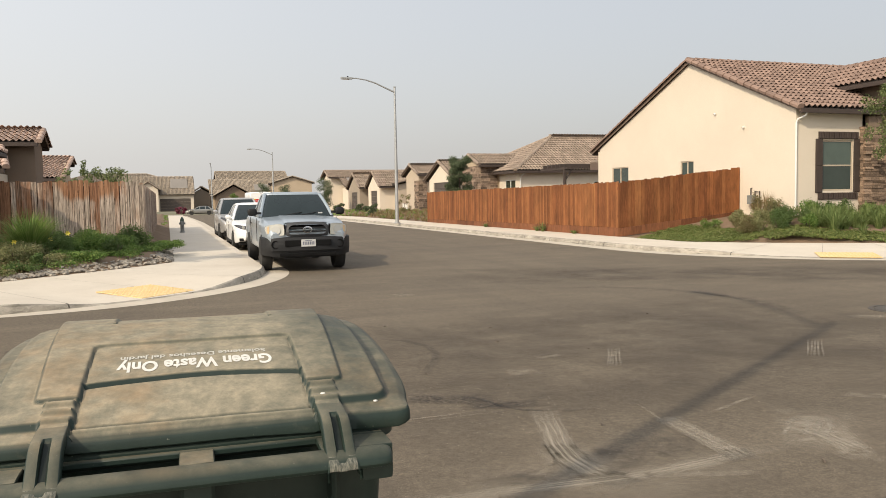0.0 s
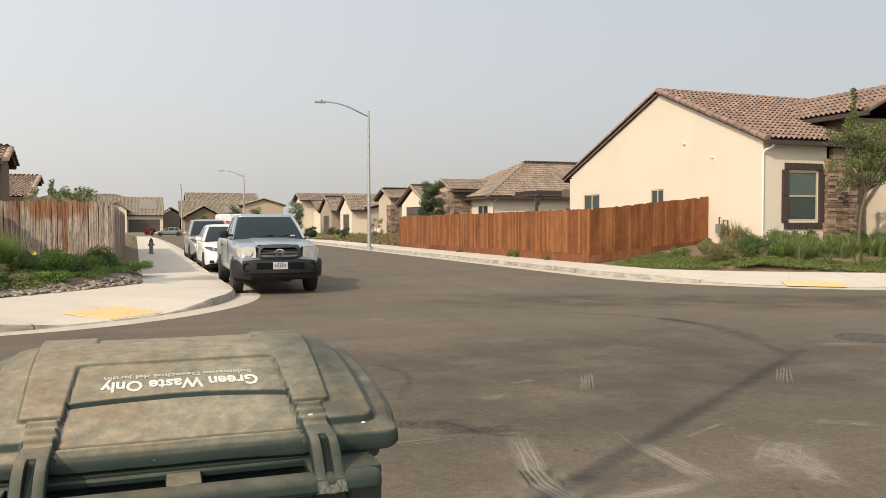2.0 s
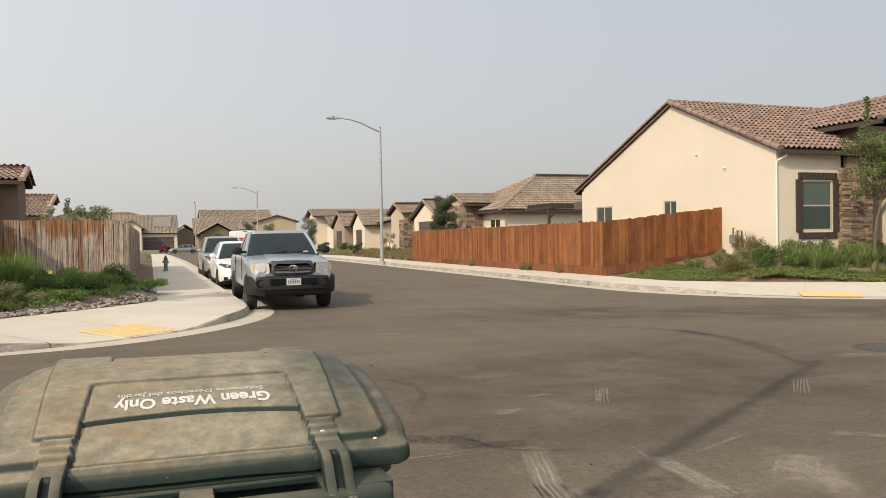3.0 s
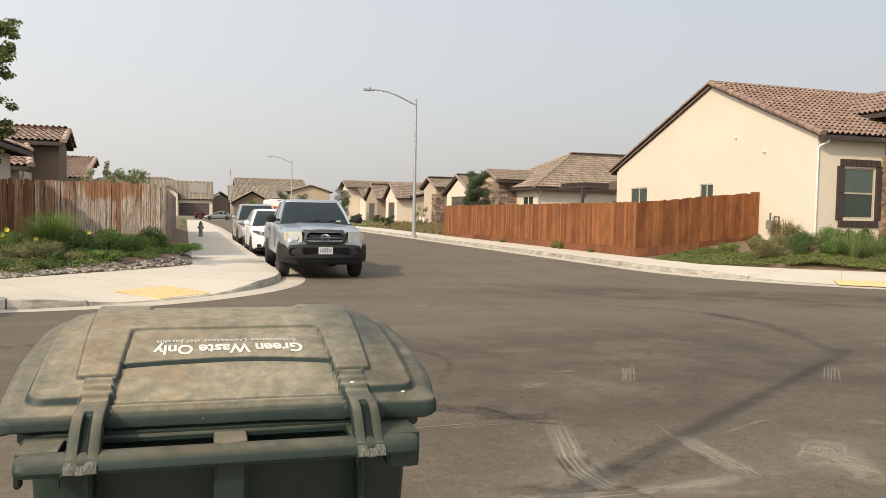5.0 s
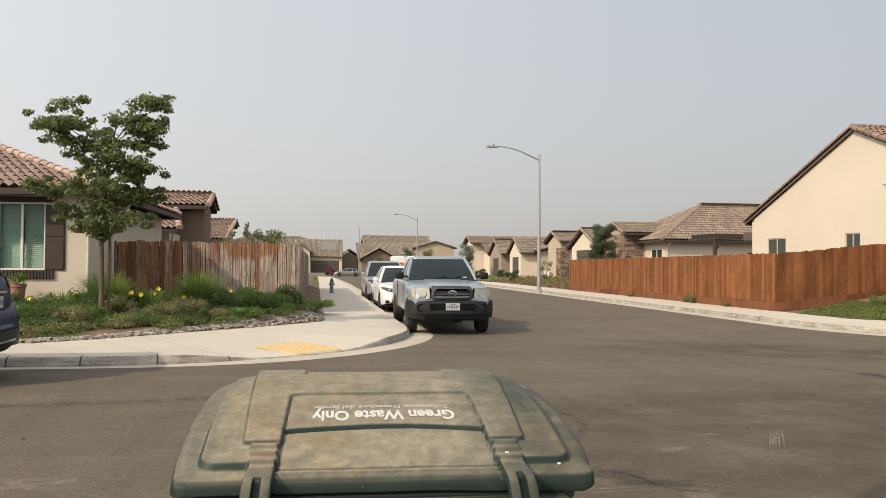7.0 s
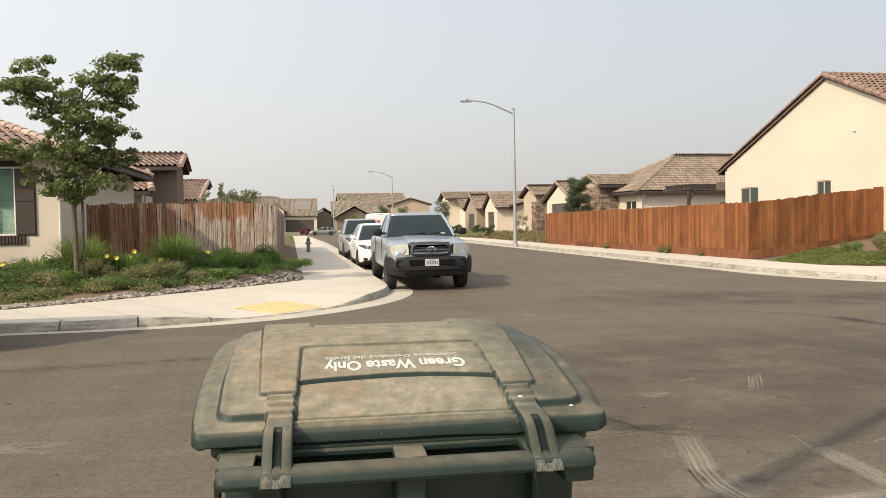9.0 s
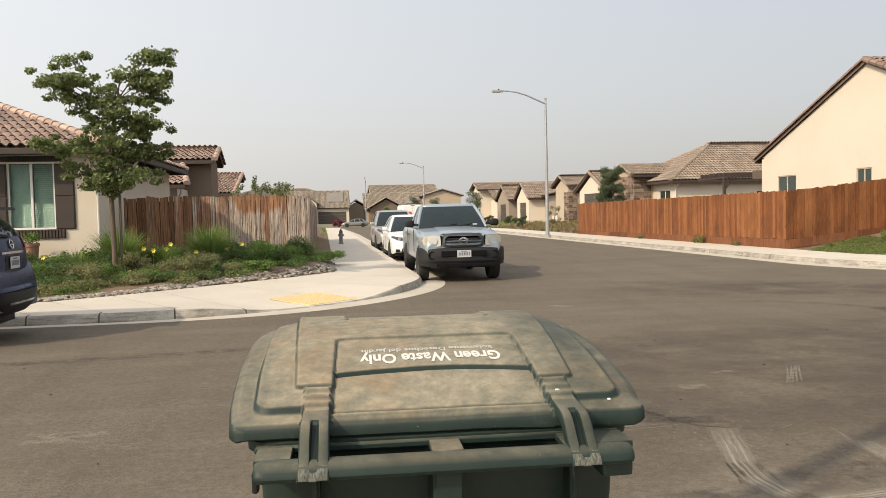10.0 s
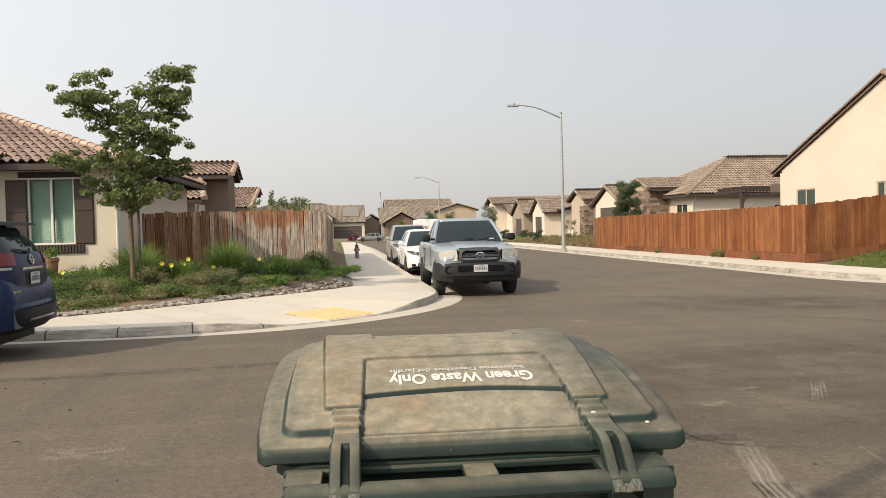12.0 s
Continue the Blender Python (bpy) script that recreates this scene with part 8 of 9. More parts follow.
# -- delivery van --
def van(x, y, z, rz):
    c = thing("delivery_van", (x, y, z), "white high-roof delivery van with a red octagon sign", "van", rz=rz)
    L, hw = 5.9, 1.02
    top = [(-2.95, 2.42), (-2.9, 2.48), (1.3, 2.50), (1.75, 2.36), (2.05, 1.75), (2.2, 1.28), (2.7, 1.08), (2.9, 0.95), (2.95, 0.7)]
    half = [(-2.95, hw * 0.97), (-2.8, hw), (1.6, hw), (2.3, hw * 0.96), (2.8, hw * 0.86), (2.95, hw * 0.7)]
    bm = bmesh.new()
    car_shell(bm, L, 0.34, top, half, (2.0, -1.75), 0.42, 0.84)
    part("body", bm, M_WHITECAR, c, smooth=True)
    for s in (-1, 1):
        for xx in (2.0, -1.75):
            wheel(c, xx, s * 0.90, 0.36, 0.22, M_STEEL, 8)
        bm = boxed(-2.965, s * 0.90, 0.75, -2.94, s * 0.985, 1.35, 0.008)
        part("tail_lamp", bm, M_REDLENS, c, "tall red tail lamp")
        part("sill_trim", boxed(-1.3, s * 1.0, 0.36, 1.5, s * 1.03, 0.55, 0.01), M_BLACKPL, c)
        bm = bmesh.new()
        prism(bm, [(1.25, s * 1.022, 1.25), (2.0, s * 1.01, 1.25), (1.82, s * 1.0, 1.9), (1.25, s * 1.015, 1.9)], (0, s * 0.006, 0))
        part("side_window", bm, M_AUTOGLASS, c)
        mirror_part(c, 1.95, s * 1.02, 1.40, M_BLACKPL, (0.12, 0.2, 0.34))
        part("side_bars", boxed(-0.4, s * 1.02, 1.15, 0.7, s * 1.028, 1.32), M_SIGNRED, c, "red printed bars")
    bm = bmesh.new()
    prism(bm, [(1.82, -0.78, 2.18), (1.82, 0.78, 2.18), (2.17, 0.86, 1.34), (2.17, -0.86, 1.34)], (0.03, 0, 0.02))
    part("windscreen", bm, M_AUTOGLASS, c)
    part("rear_bumper", boxed(-3.06, -1.0, 0.38, -2.90, 1.0, 0.62, 0.03), M_BLACKPL, c)
    part("door_seam", boxed(-2.962, -0.006, 0.66, -2.945, 0.006, 2.36), M_BLACKPL, c)
    part("plate_recess", boxed(-2.965, 0.10, 0.86, -2.945, 0.62, 1.04, 0.006), M_BLACKPL, c)
    number_plate(c, -2.967, 0.94, face=-1, y=0.36)
    part("door_handle", boxed(-2.98, -0.24, 1.05, -2.94, -0.16, 1.28, 0.01), M_BLACKPL, c)
    part("brake_light", boxed(-2.97, -0.2, 2.40, -2.90, 0.2, 2.45, 0.01), M_BLACKPL, c)
    m = boxed(-2.968, 0.08, 1.28, -2.955, 0.66, 1.86)
    part("sign_backing", m, M_SIGNYELLOW, c)
    bm = bmesh.new()
    prism(bm, [(-2.968, 0.37 + 0.29 * math.cos(math.pi / 8 + k * math.pi / 4), 1.57 + 0.29 * math.sin(math.pi / 8 + k * math.pi / 4)) for k in range(8)], (-0.008, 0, 0))
    bmesh.ops.recalc_face_normals(bm, faces=bm.faces[:])
    sign = part("octagon_sign", bm, M_SIGNRED, c, "red octagonal stop sign")
    cu = bpy.data.curves.new("lettering", "FONT")
    cu.body, cu.size, cu.align_x, cu.align_y = "STOP", 0.2, "CENTER", "CENTER"
    tmp = bpy.data.objects.new("lettering", cu)
    scene.collection.objects.link(tmp)
    me = bpy.data.meshes.new_from_object(tmp.evaluated_get(bpy.context.evaluated_depsgraph_get()))
    bpy.data.objects.remove(tmp)
    bmt = bmesh.new()
    bmt.from_mesh(me)
    bmt.transform(Matrix.Translation((-2.979, 0.37, 1.62)) @ Matrix(((0, 0, -1, 0), (-1, 0, 0, 0), (0, 1, 0, 0), (0, 0, 0, 1))))
    part("lettering", bmt, M_PLATE, sign)
    return c


van(8.45, 79.0, fall(79.0), 91.0)

# ---- planting ----
def leaf_cloud(blobs, per, size, seed, flat=0.35, stretch=1.6, up=0.3):
    """Many small folded leaves spread through blobs (x, y, z, rx, ry, rz); denser towards the outside."""
    rng = np.random.default_rng(seed)
    vs, fs, base = [], [], 0
    for x, y, z, rx, ry, rz in blobs:
        n = max(6, int(per * (rx * ry * rz) ** (1 / 3) / 0.25))
        d = rng.normal(size=(n, 3))
        d /= np.linalg.norm(d, axis=1)[:, None]
        rad = rng.uniform(0.25, 1.0, n) ** 0.5 * rng.uniform(0.75, 1.35, n)
        c = np.array((x, y, z)) + d * rad[:, None] * np.array((rx, ry, rz))
        nrm = d * 0.7 + rng.normal(size=(n, 3)) * 0.6 + np.array((0, 0, up))
        nrm /= np.linalg.norm(nrm, axis=1)[:, None]
        t = np.cross(nrm, rng.normal(size=(n, 3)))
        t /= np.linalg.norm(t, axis=1)[:, None]
        b = np.cross(nrm, t)
        s = size * rng.uniform(0.6, 1.3, n)[:, None]
        p0, p2 = c - t * s * stretch * 0.5, c + t * s * stretch * 0.5
        p1, p3 = c + b * s * 0.5 + nrm * s * 0.15, c - b * s * 0.5 + nrm * s * 0.15
        vs.append(np.stack((p0, p1, p2, p3), 1).reshape(-1, 3))
        fs += [(base + 4 * k, base + 4 * k + 1, base + 4 * k + 2, base + 4 * k + 3) for k in range(n)]
        base += 4 * n
    return [tuple(p) for p in np.concatenate(vs)], fs


def blade_tuft(n, h, spread, width, seed, droop=0.5, at=(0, 0, 0)):
    """Arching grass blades in three joints."""
    rng = random.Random(seed)
    vs, fs = [], []
    for _ in range(n):
        a = rng.uniform(0, 2 * math.pi)
        r0 = rng.uniform(0, spread * 0.25)
        hh, lean = h * rng.uniform(0.55, 1.1), spread * rng.uniform(0.2, 1.0)
        ca, sa = math.cos(a), math.sin(a)
        px, py = -sa * width * 0.5, ca * width * 0.5
        b = len(vs)
        for f, wf in ((0, 1.0), (0.45, 0.9), (0.8, 0.6), (1.0, 0.08)):
            rr = r0 + lean * f ** 1.7
            z = hh * (f - droop * f ** 3 * lean / max(spread, 0.01) * 0.6)
            cx, cy = at[0] + rr * ca, at[1] + rr * sa
            vs += [(cx + px * wf, cy + py * wf, at[2] + z), (cx - px * wf, cy - py * wf, at[2] + z)]
        for k in range(3):
            fs.append((b + 2 * k, b + 2 * k + 1, b + 2 * k + 3, b + 2 * k + 2))
    return vs, fs


def shrub(x, y, z, r, h, material, seed, label, name="shrub", leaf=0.05, per=150, group="corner bed shrubs"):
    e = thing(name, (x, y, z), label, "shrub", group)
    rng = random.Random(seed)
    blobs = []
    for _ in range(max(4, int(7 * r / 0.4))):
        a, d = rng.uniform(0, 6.28), r * rng.uniform(0.0, 0.75)
        blobs.append((d * math.cos(a), d * math.sin(a), h * rng.uniform(0.35, 0.75), r * rng.uniform(0.25, 0.45), r * rng.uniform(0.25, 0.45), h * rng.uniform(0.22, 0.38)))
    v, f = leaf_cloud(blobs, per, leaf, seed)
    raw("foliage", v, f, material, e)
    bm = bmesh.new()
    for k in range(5):
        a = rng.uniform(0, 6.28)
        tube(bm, [(0, 0, -0.05), (r * 0.25 * math.cos(a), r * 0.25 * math.sin(a), h * 0.35), (r * 0.5 * math.cos(a), r * 0.5 * math.sin(a), h * 0.65)], [0.014, 0.010, 0.005], 5)
    part("stem", bm, M_BARK, e)
    return e


def tree(name, at, label, trunk, limbs, blobs, leaf_m, leaf, per, seed, category="tree"):
    e = thing(name, at, label, category)
    bm = bmesh.new()
    tube(bm, trunk[0], trunk[1], 10)
    part("trunk", bm, M_BARK, e, smooth=True)
    for pts, rad in limbs:
        bm = bmesh.new()
        tube(bm, pts, rad, 6)
        part("limb", bm, M_BARK, e, smooth=True)
    v, f = leaf_cloud(blobs, per, leaf, seed)
    raw("crown", v, f, leaf_m, e, "uneven crown of small lobed leaves")
    return e


# young maple-like tree in the left bed: clumps at (across, up) of the trunk
def left_tree():
    tx, ty, tz = -4.34, 17.2, 0.28
    kx, kz = 0.0106, 0.0118
    arms = {
        "upper left": [(132, 163), (146, 152), (166, 166), (166, 132), (196, 166), (150, 188), (184, 200)],
        "middle": [(215, 172), (232, 192), (250, 215), (235, 236), (205, 226), (266, 236), (226, 262), (250, 268)],
        "upper right": [(270, 150), (300, 126), (326, 122), (320, 150), (290, 166), (310, 180), (328, 166), (285, 192)],
        "right": [(302, 226), (286, 246), (312, 236), (262, 278)],
        "low": [(112, 270), (144, 276), (178, 272), (222, 296), (250, 296), (284, 288), (312, 282), (196, 322), (170, 314), (228, 334), (262, 324), (294, 326), (216, 346), (240, 342)],
    }
    rng = random.Random(4)
    blobs, limbs = [], []
    for pts in arms.values():
        loc = []
        for px, py in pts:
            p = ((px - 233) * kx + 0.03, rng.uniform(-0.55, 0.55), 6.26 - kz * py - tz)
            loc.append(p)
            blobs.append((*p, rng.uniform(0.22, 0.33), rng.uniform(0.25, 0.4), rng.uniform(0.10, 0.16)))
            for _ in range(5):
                q = rng.uniform(0.08, 0.15)
                blobs.append((p[0] + rng.uniform(-0.34, 0.34), p[1] + rng.uniform(-0.4, 0.4), p[2] + rng.uniform(-0.17, 0.17), q, q, q * 0.6))
        start = (0.02, 0.0, max(1.5, min(p[2] for p in loc) - 0.25))
        for p in loc[::2]:
            mid = ((start[0] + p[0]) / 2, (start[1] + p[1]) / 2, (start[2] + p[2]) / 2 + 0.08)
            limbs.append(([start, mid, p], [0.020, 0.012, 0.005]))
    trunk = ([(0, 0, -0.2), (0.0, 0, 0.6), (-0.02, 0.01, 1.6), (0.03, 0, 2.6), (0.15, 0.0, 3.5), (0.25, 0, 4.2)], [0.065, 0.052, 0.047, 0.034, 0.022, 0.010])
    t = tree("tree", (tx, ty, tz), "young green street tree with a sparse uneven crown", trunk, limbs, blobs, M_LEAF, 0.050, 215, 11)
    stake = bmesh.new()
    tube(stake, [(0.13, 0.06, -0.1), (0.13, 0.06, 1.75)], 0.025, 8)
    part("stake", stake, M_BARK, t)


left_tree()


def right_tree():
    rng = random.Random(8)
    blobs, limbs = [], []
    for k in range(78):
        a, d = rng.uniform(0, 6.28), rng.uniform(0.1, 1.2)
        z = rng.uniform(1.95, 4.0)
        p = (0.35 + d * math.cos(a), d * math.sin(a) * 0.8, z)
        blobs.append((*p, rng.uniform(0.14, 0.28), rng.uniform(0.14, 0.28), rng.uniform(0.10, 0.22)))
        if k % 6 == 0:
            limbs.append(([(0.25, 0, 1.9), ((0.25 + p[0]) / 2, p[1] / 2, (1.9 + z) / 2), p], [0.03, 0.018, 0.006]))
    for k in range(7):
        blobs.append((-0.30 + rng.uniform(-0.08, 0.08), 0, 3.9 + k * 0.16, 0.09, 0.09, 0.10))
    limbs.append(([(0.2, 0, 2.0), (-0.1, 0, 3.2), (-0.30, 0, 4.9)], [0.03, 0.018, 0.006]))
    trunk = ([(-0.05, 0, -0.2), (-0.04, 0, 0.6), (0.05, 0, 1.3), (0.3, 0, 2.0), (0.5, 0, 2.9)], [0.058, 0.05, 0.042, 0.03, 0.016])
    tree("tree", (20.25, 17.45, 0.52), "young leafy tree in front of the stucco house", trunk, limbs, blobs, M_LEAF, 0.046, 150, 12)


right_tree()

rng = random.Random(31)
blobs = [(rng.uniform(-0.72, 0.72) * (1.1 - 0.5 * (k / 30) ** 2), rng.uniform(-0.5, 0.5), 0.8 + 2.7 * k / 30 + rng.uniform(-0.12, 0.12), rng.uniform(0.2, 0.38), rng.uniform(0.2, 0.38), 0.24) for k in range(31)]
tree("tree", (16.75, 44.6, 0.3), "dense dark green bushy tree by the fence", ([(0, 0, -0.2), (0, 0, 1.5), (0.05, 0, 3.0)], [0.07, 0.05, 0.02]), [], blobs, M_LEAF_FAR, 0.055, 430, 13)
for tx, ty, h, sd in ((17.2, 90.0, 4.0, 41), (14.5, 128.0, 4.6, 42), (18.5, 132.0, 4.4, 43), (15.6, 61.5, 1.3, 44), (10.6, 134.0, 3.2, 45), (18.4, 77.0, 1.4, 46), (18.0, 86.0, 1.5, 47)):
    rng = random.Random(sd)
    wd = h / 4 if h > 2 else h * 0.75
    blobs = [(rng.uniform(-0.5, 0.5) * wd, rng.uniform(-0.5, 0.5) * wd, h * (0.25 + 0.7 * k / 14) * (1 if h > 2 else 0.75), 0.12 * h * rng.uniform(0.8, 1.2), 0.12 * h, 0.10 * h) for k in range(15)]
    tree("tree" if h > 2 else "bush", (tx, ty, fall(ty) + 0.1), "dark green rounded tree in a front yard" if h > 2 else "low dark green bush in a front yard",
         ([(0, 0, -0.2), (0, 0, h * 0.4), (0.05, 0, h * 0.7)], [0.08, 0.05, 0.02]), [], blobs, M_LEAF_GREEN if sd == 45 else M_LEAF_FAR, 0.06, 260, sd, "tree" if h > 2 else "bush")

# plants that show over the old fence
rng = random.Random(51)
blobs = [(rng.uniform(-0.75, 1.0), rng.uniform(-0.4, 0.4), rng.uniform(1.5, 2.25), 0.13, 0.15, 0.12) for _ in range(34)] + [(-0.15 + 0.02 * k, 0, 2.2 + 0.1 * k, 0.07, 0.07, 0.07) for k in range(4)]
limbs = [([(0, 0, 0.3), (b[0] * 0.5, b[1] * 0.5, 1.2), b[:3]], [0.02, 0.014, 0.005]) for b in blobs[:12]]
tree("bush", (-2.05, 25.6, 0.25), "crape myrtle bush showing above the old fence", ([(0, 0, -0.1), (0, 0, 0.8), (0.02, 0, 1.4)], [0.03, 0.025, 0.015]), limbs, blobs, M_LEAF, 0.045, 110, 52, "bush")
palm = thing("palm", (-1.15, 26.5, 0.3), "small fan palm showing above the old fence", "palm")
v, f = blade_tuft(70, 1.0, 0.75, 0.035, 53, 0.7, (0, 0, 1.25))
raw("foliage", v, f, M_LEAF_DARK, palm)
bm = bmesh.new()
tube(bm, [(0, 0, -0.1), (0, 0, 1.35)], [0.12, 0.09], 8)
part("trunk", bm, M_BARK, palm)

# bed shrubs on the left corner, from the cobbled edge back to the fence
def bed_front(x):
    return interp(x, [(-12, 14.75), (-5.0, 14.8), (-4.2, 15.35), (-2.7, 16.15), (-1.9, 16.9), (-1.0, 17.95), (-0.15, 19.4), (0.2, 21.6)])


rng = random.Random(77)
spots = []
x = -10.5
while x < 0.0:
    y = bed_front(x) + 0.55
    while y < 21.7 and not (y > 19.3 and x < -5.2):
        spots.append((x + rng.uniform(-0.2, 0.2), y + rng.uniform(-0.15, 0.2)))
        y += rng.uniform(0.62, 0.85)
    x += rng.uniform(0.55, 0.75)
for i, (x, y) in enumerate(spots):
    f = rng.random()
    if math.hypot(x + 4.5, y - 18.4) < 0.5 or math.hypot(x + 2.75, y - 19.4) < 0.5:
        continue
    front = y - bed_front(x) < 1.3
    if x < -4.2 and front:
        mat, lab = (M_LEAF_OLIVE, "low olive-brown trailing shrub in the corner bed") if f < 0.5 else (M_LEAF_RUST, "low rusty green shrub in the corner bed") if f < 0.72 else (M_LEAF_DARK, "low dark green shrub in the corner bed")
    elif x > -1.8:
        mat, lab = (M_LEAF_GREEN, "low bright green shrub in the corner bed") if f < 0.65 else (M_LEAF_DARK, "low dark green shrub in the corner bed")
    else:
        mat, lab = (M_LEAF_DARK, "low dark green shrub in the corner bed") if f < 0.38 else (M_LEAF_OLIVE, "low olive-brown trailing shrub in the corner bed") if f < 0.68 else (M_LEAF_GREEN, "low bright green shrub in the corner bed")
    h = rng.uniform(0.20, 0.32) if front else rng.uniform(0.36, 0.56)
    if x > -0.5 and y > 20:
        h = 0.2
    shrub(x, y, bed_z(x, y) - 0.03, rng.uniform(0.40, 0.58), h, mat, 1000 + i, lab, leaf=rng.uniform(0.022, 0.032), per=560)
for x, y, r, h, sd in ((-0.95, 18.75, 0.33, 0.42, 1), (-0.75, 20.6, 0.5, 0.62, 2), (-1.9, 20.9, 0.5, 0.6, 3), (-2.2, 17.2, 0.26, 0.34, 4)):
    shrub(x, y, bed_z(x, y) - 0.02, r, h, M_LEAF_DARK, 2000 + sd, "rounded dark green shrub beside the cobbled edge", leaf=0.028, per=560)


def mat_cover(name, material, n, seed, xr, label, high=(0.05, 0.14)):
    """Low trailing plants that close the gaps between the shrubs."""
    rg = random.Random(seed)
    bl = []
    while len(bl) < n:
        x = rg.uniform(*xr)
        y = rg.uniform(bed_front(x) + 0.08, 21.9)
        if y > 19.6 and x < -5.1:
            continue
        bl.append((x, y, bed_z(x, y) + 0.05, rg.uniform(0.22, 0.42), rg.uniform(0.22, 0.42), rg.uniform(*high)))
    v, f = leaf_cloud(bl, 300, 0.028, seed, up=0.9)
    tagged(raw(name, v, f, material), label, "ground cover", kind="stuff")


mat_cover("ground_cover", M_LEAF_OLIVE, 150, 181, (-10.0, -1.5), "olive trailing ground cover in the corner bed")
mat_cover("ground_cover", M_LEAF_GREEN, 110, 182, (-6.0, 0.15), "bright green ground cover in the corner bed")
mat_cover("ground_cover", M_LEAF_RUST, 120, 183, (-10.0, -2.5), "rusty brown ground cover in the corner bed")


def grass_clump(x, y, z, h, spread, n, seed, label, material=None, group="grass clumps"):
    e = thing("grass_clump", (x, y, z), label, "grass clump", group)
    v, f = blade_tuft(n, h, spread, 0.017, seed)
    raw("foliage", v, f, material or M_GRASS, e)
    return e


grass_clump(-4.55, 18.5, 0.3, 1.15, 0.85, 900, 61, "tall arching green ornamental grass clump")
grass_clump(-2.72, 19.3, 0.32, 1.15, 0.85, 900, 62, "tall arching green ornamental grass clump")
grass_clump(-3.65, 18.6, 0.3, 0.7, 0.55, 420, 63, "low green daylily clump")
grass_clump(-1.6, 20.4, 0.33, 0.65, 0.45, 320, 64, "low green grass clump")
grass_clump(-5.3, 17.9, 0.3, 0.65, 0.45, 320, 65, "low green daylily clump")


def flower(x, y, z, seed):
    e = thing("daylily", (x, y, z), "yellow daylily flower on a thin green stem", "flower", "daylilies")
    rng = random.Random(seed)
    h = rng.uniform(0.40, 0.62)
    bm = bmesh.new()
    tube(bm, [(0, 0, 0), (0.02, 0, h * 0.6), (0.03, 0.01, h)], [0.006, 0.005, 0.004], 5)
    part("stem", bm, M_GRASS, e)
    bm = bmesh.new()
    for k in range(6):
        a = k * math.pi / 3 + rng.uniform(-0.2, 0.2)
        c, s = math.cos(a), math.sin(a)
        pts = [(0.03 + dx, 0.01 - dy, h + 0.04 + dz) for dx, dy, dz in
               ((0, 0, 0), (c * 0.03 - s * 0.022, 0.02, s * 0.03 + c * 0.022), (c * 0.06, 0.05, s * 0.06), (c * 0.03 + s * 0.022, 0.02, s * 0.03 - c * 0.022))]
        bm.faces.new([bm.verts.new(p) for p in pts])
    part("blossom", bm, M_YELLOW, e)


for i, (x, y) in enumerate(((-4.0, 18.2), (-3.62, 18.7), (-3.45, 18.3), (-2.95, 18.6), (-5.9, 17.6), (-2.3, 19.0), (-3.75, 17.95), (-2.0, 19.3))):
    flower(x, y, 0.3, 300 + i)

# river cobbles along the bed's edge
crng = random.Random(91)
cv, cf = [], []
ico = bmesh.new()
bmesh.ops.create_icosphere(ico, subdivisions=1, radius=1.0)
icv = [v.co.copy() for v in ico.verts]
icf = [tuple(v.index for v in f.verts) for f in ico.faces]
ico.free()
edge_pts = [Vector(r[6]) for r in rows_left]
for a, b in zip(edge_pts, edge_pts[1:]):
    if a.y > 22.2 or a.x < -13:
        continue
    seg = (b - a).length
    inward = Vector((-(b - a).y, (b - a).x, 0)).normalized()
    for _ in range(int(seg * 70)):
        off = crng.uniform(0.0, 0.40)
        p = a.lerp(b, crng.random()) + inward * off
        r = crng.uniform(0.026, 0.058)
        m = Matrix.Translation((p.x, p.y, 0.16 + (bed_z(p.x, p.y) - 0.16) * min(1.0, off / 0.6) + r * 0.4)) @ Euler((crng.uniform(-0.3, 0.3), crng.uniform(-0.3, 0.3), crng.uniform(0, 6.3))).to_matrix().to_4x4() @ Matrix.Diagonal((r * 1.35, r, r * 0.65, 1))
        k = len(cv)
        cv += [tuple(m @ (v + Vector((crng.uniform(-0.1, 0.1), crng.uniform(-0.1, 0.1), crng.uniform(-0.1, 0.1))))) for v in icv]
        cf += [tuple(k + q for q in f) for f in icf]
cob = raw("cobbles", cv, cf, M_COBBLE, smooth=True)
tagged(cob, "grey and tan river cobbles edging the planted bed", "cobbles", kind="stuff")

# right yard: green ground cover behind the pavement, then bare mulch, shrubs and grasses along the house
def yard_depth(x, y):
    """How far a place lies inside the pavement's inner edge."""
    if x >= 19.3:
        return y - 14.85
    if y >= 19.2:
        return x - 14.05
    a = math.atan2(19.3 - x, 19.2 - y) / (math.pi / 2)
    return 6.95 - right_width(a) - math.hypot(x - 19.3, y - 19.2)


rng = random.Random(101)
blobs = []
while len(blobs) < 1450:
    x, y = rng.uniform(14.2, 27.0), rng.uniform(15.0, 22.1)
    d = yard_depth(x, y)
    deep = interp(x, [(14.0, 6.0), (15.9, 5.0), (16.6, 1.6), (17.5, 1.6), (20.0, 1.9), (22.0, 2.4)])
    if d < 0.15 or (x > 18.4 and y > 19.2) or d > deep + 0.5 * noise.noise(Vector((x, y, 2))) or (y > 21.6 and x < 15.2):
        continue
    blobs.append((x, y, yard_z(x, y) + 0.02, rng.uniform(0.16, 0.34), rng.uniform(0.16, 0.34), rng.uniform(0.03, 0.065)))
v, f = leaf_cloud(blobs, 200, 0.034, 102, up=1.2)
tagged(raw("ground_cover", v, f, M_LEAF_YARD), "low green trailing ground cover on the sloping yard", "ground cover", kind="stuff")
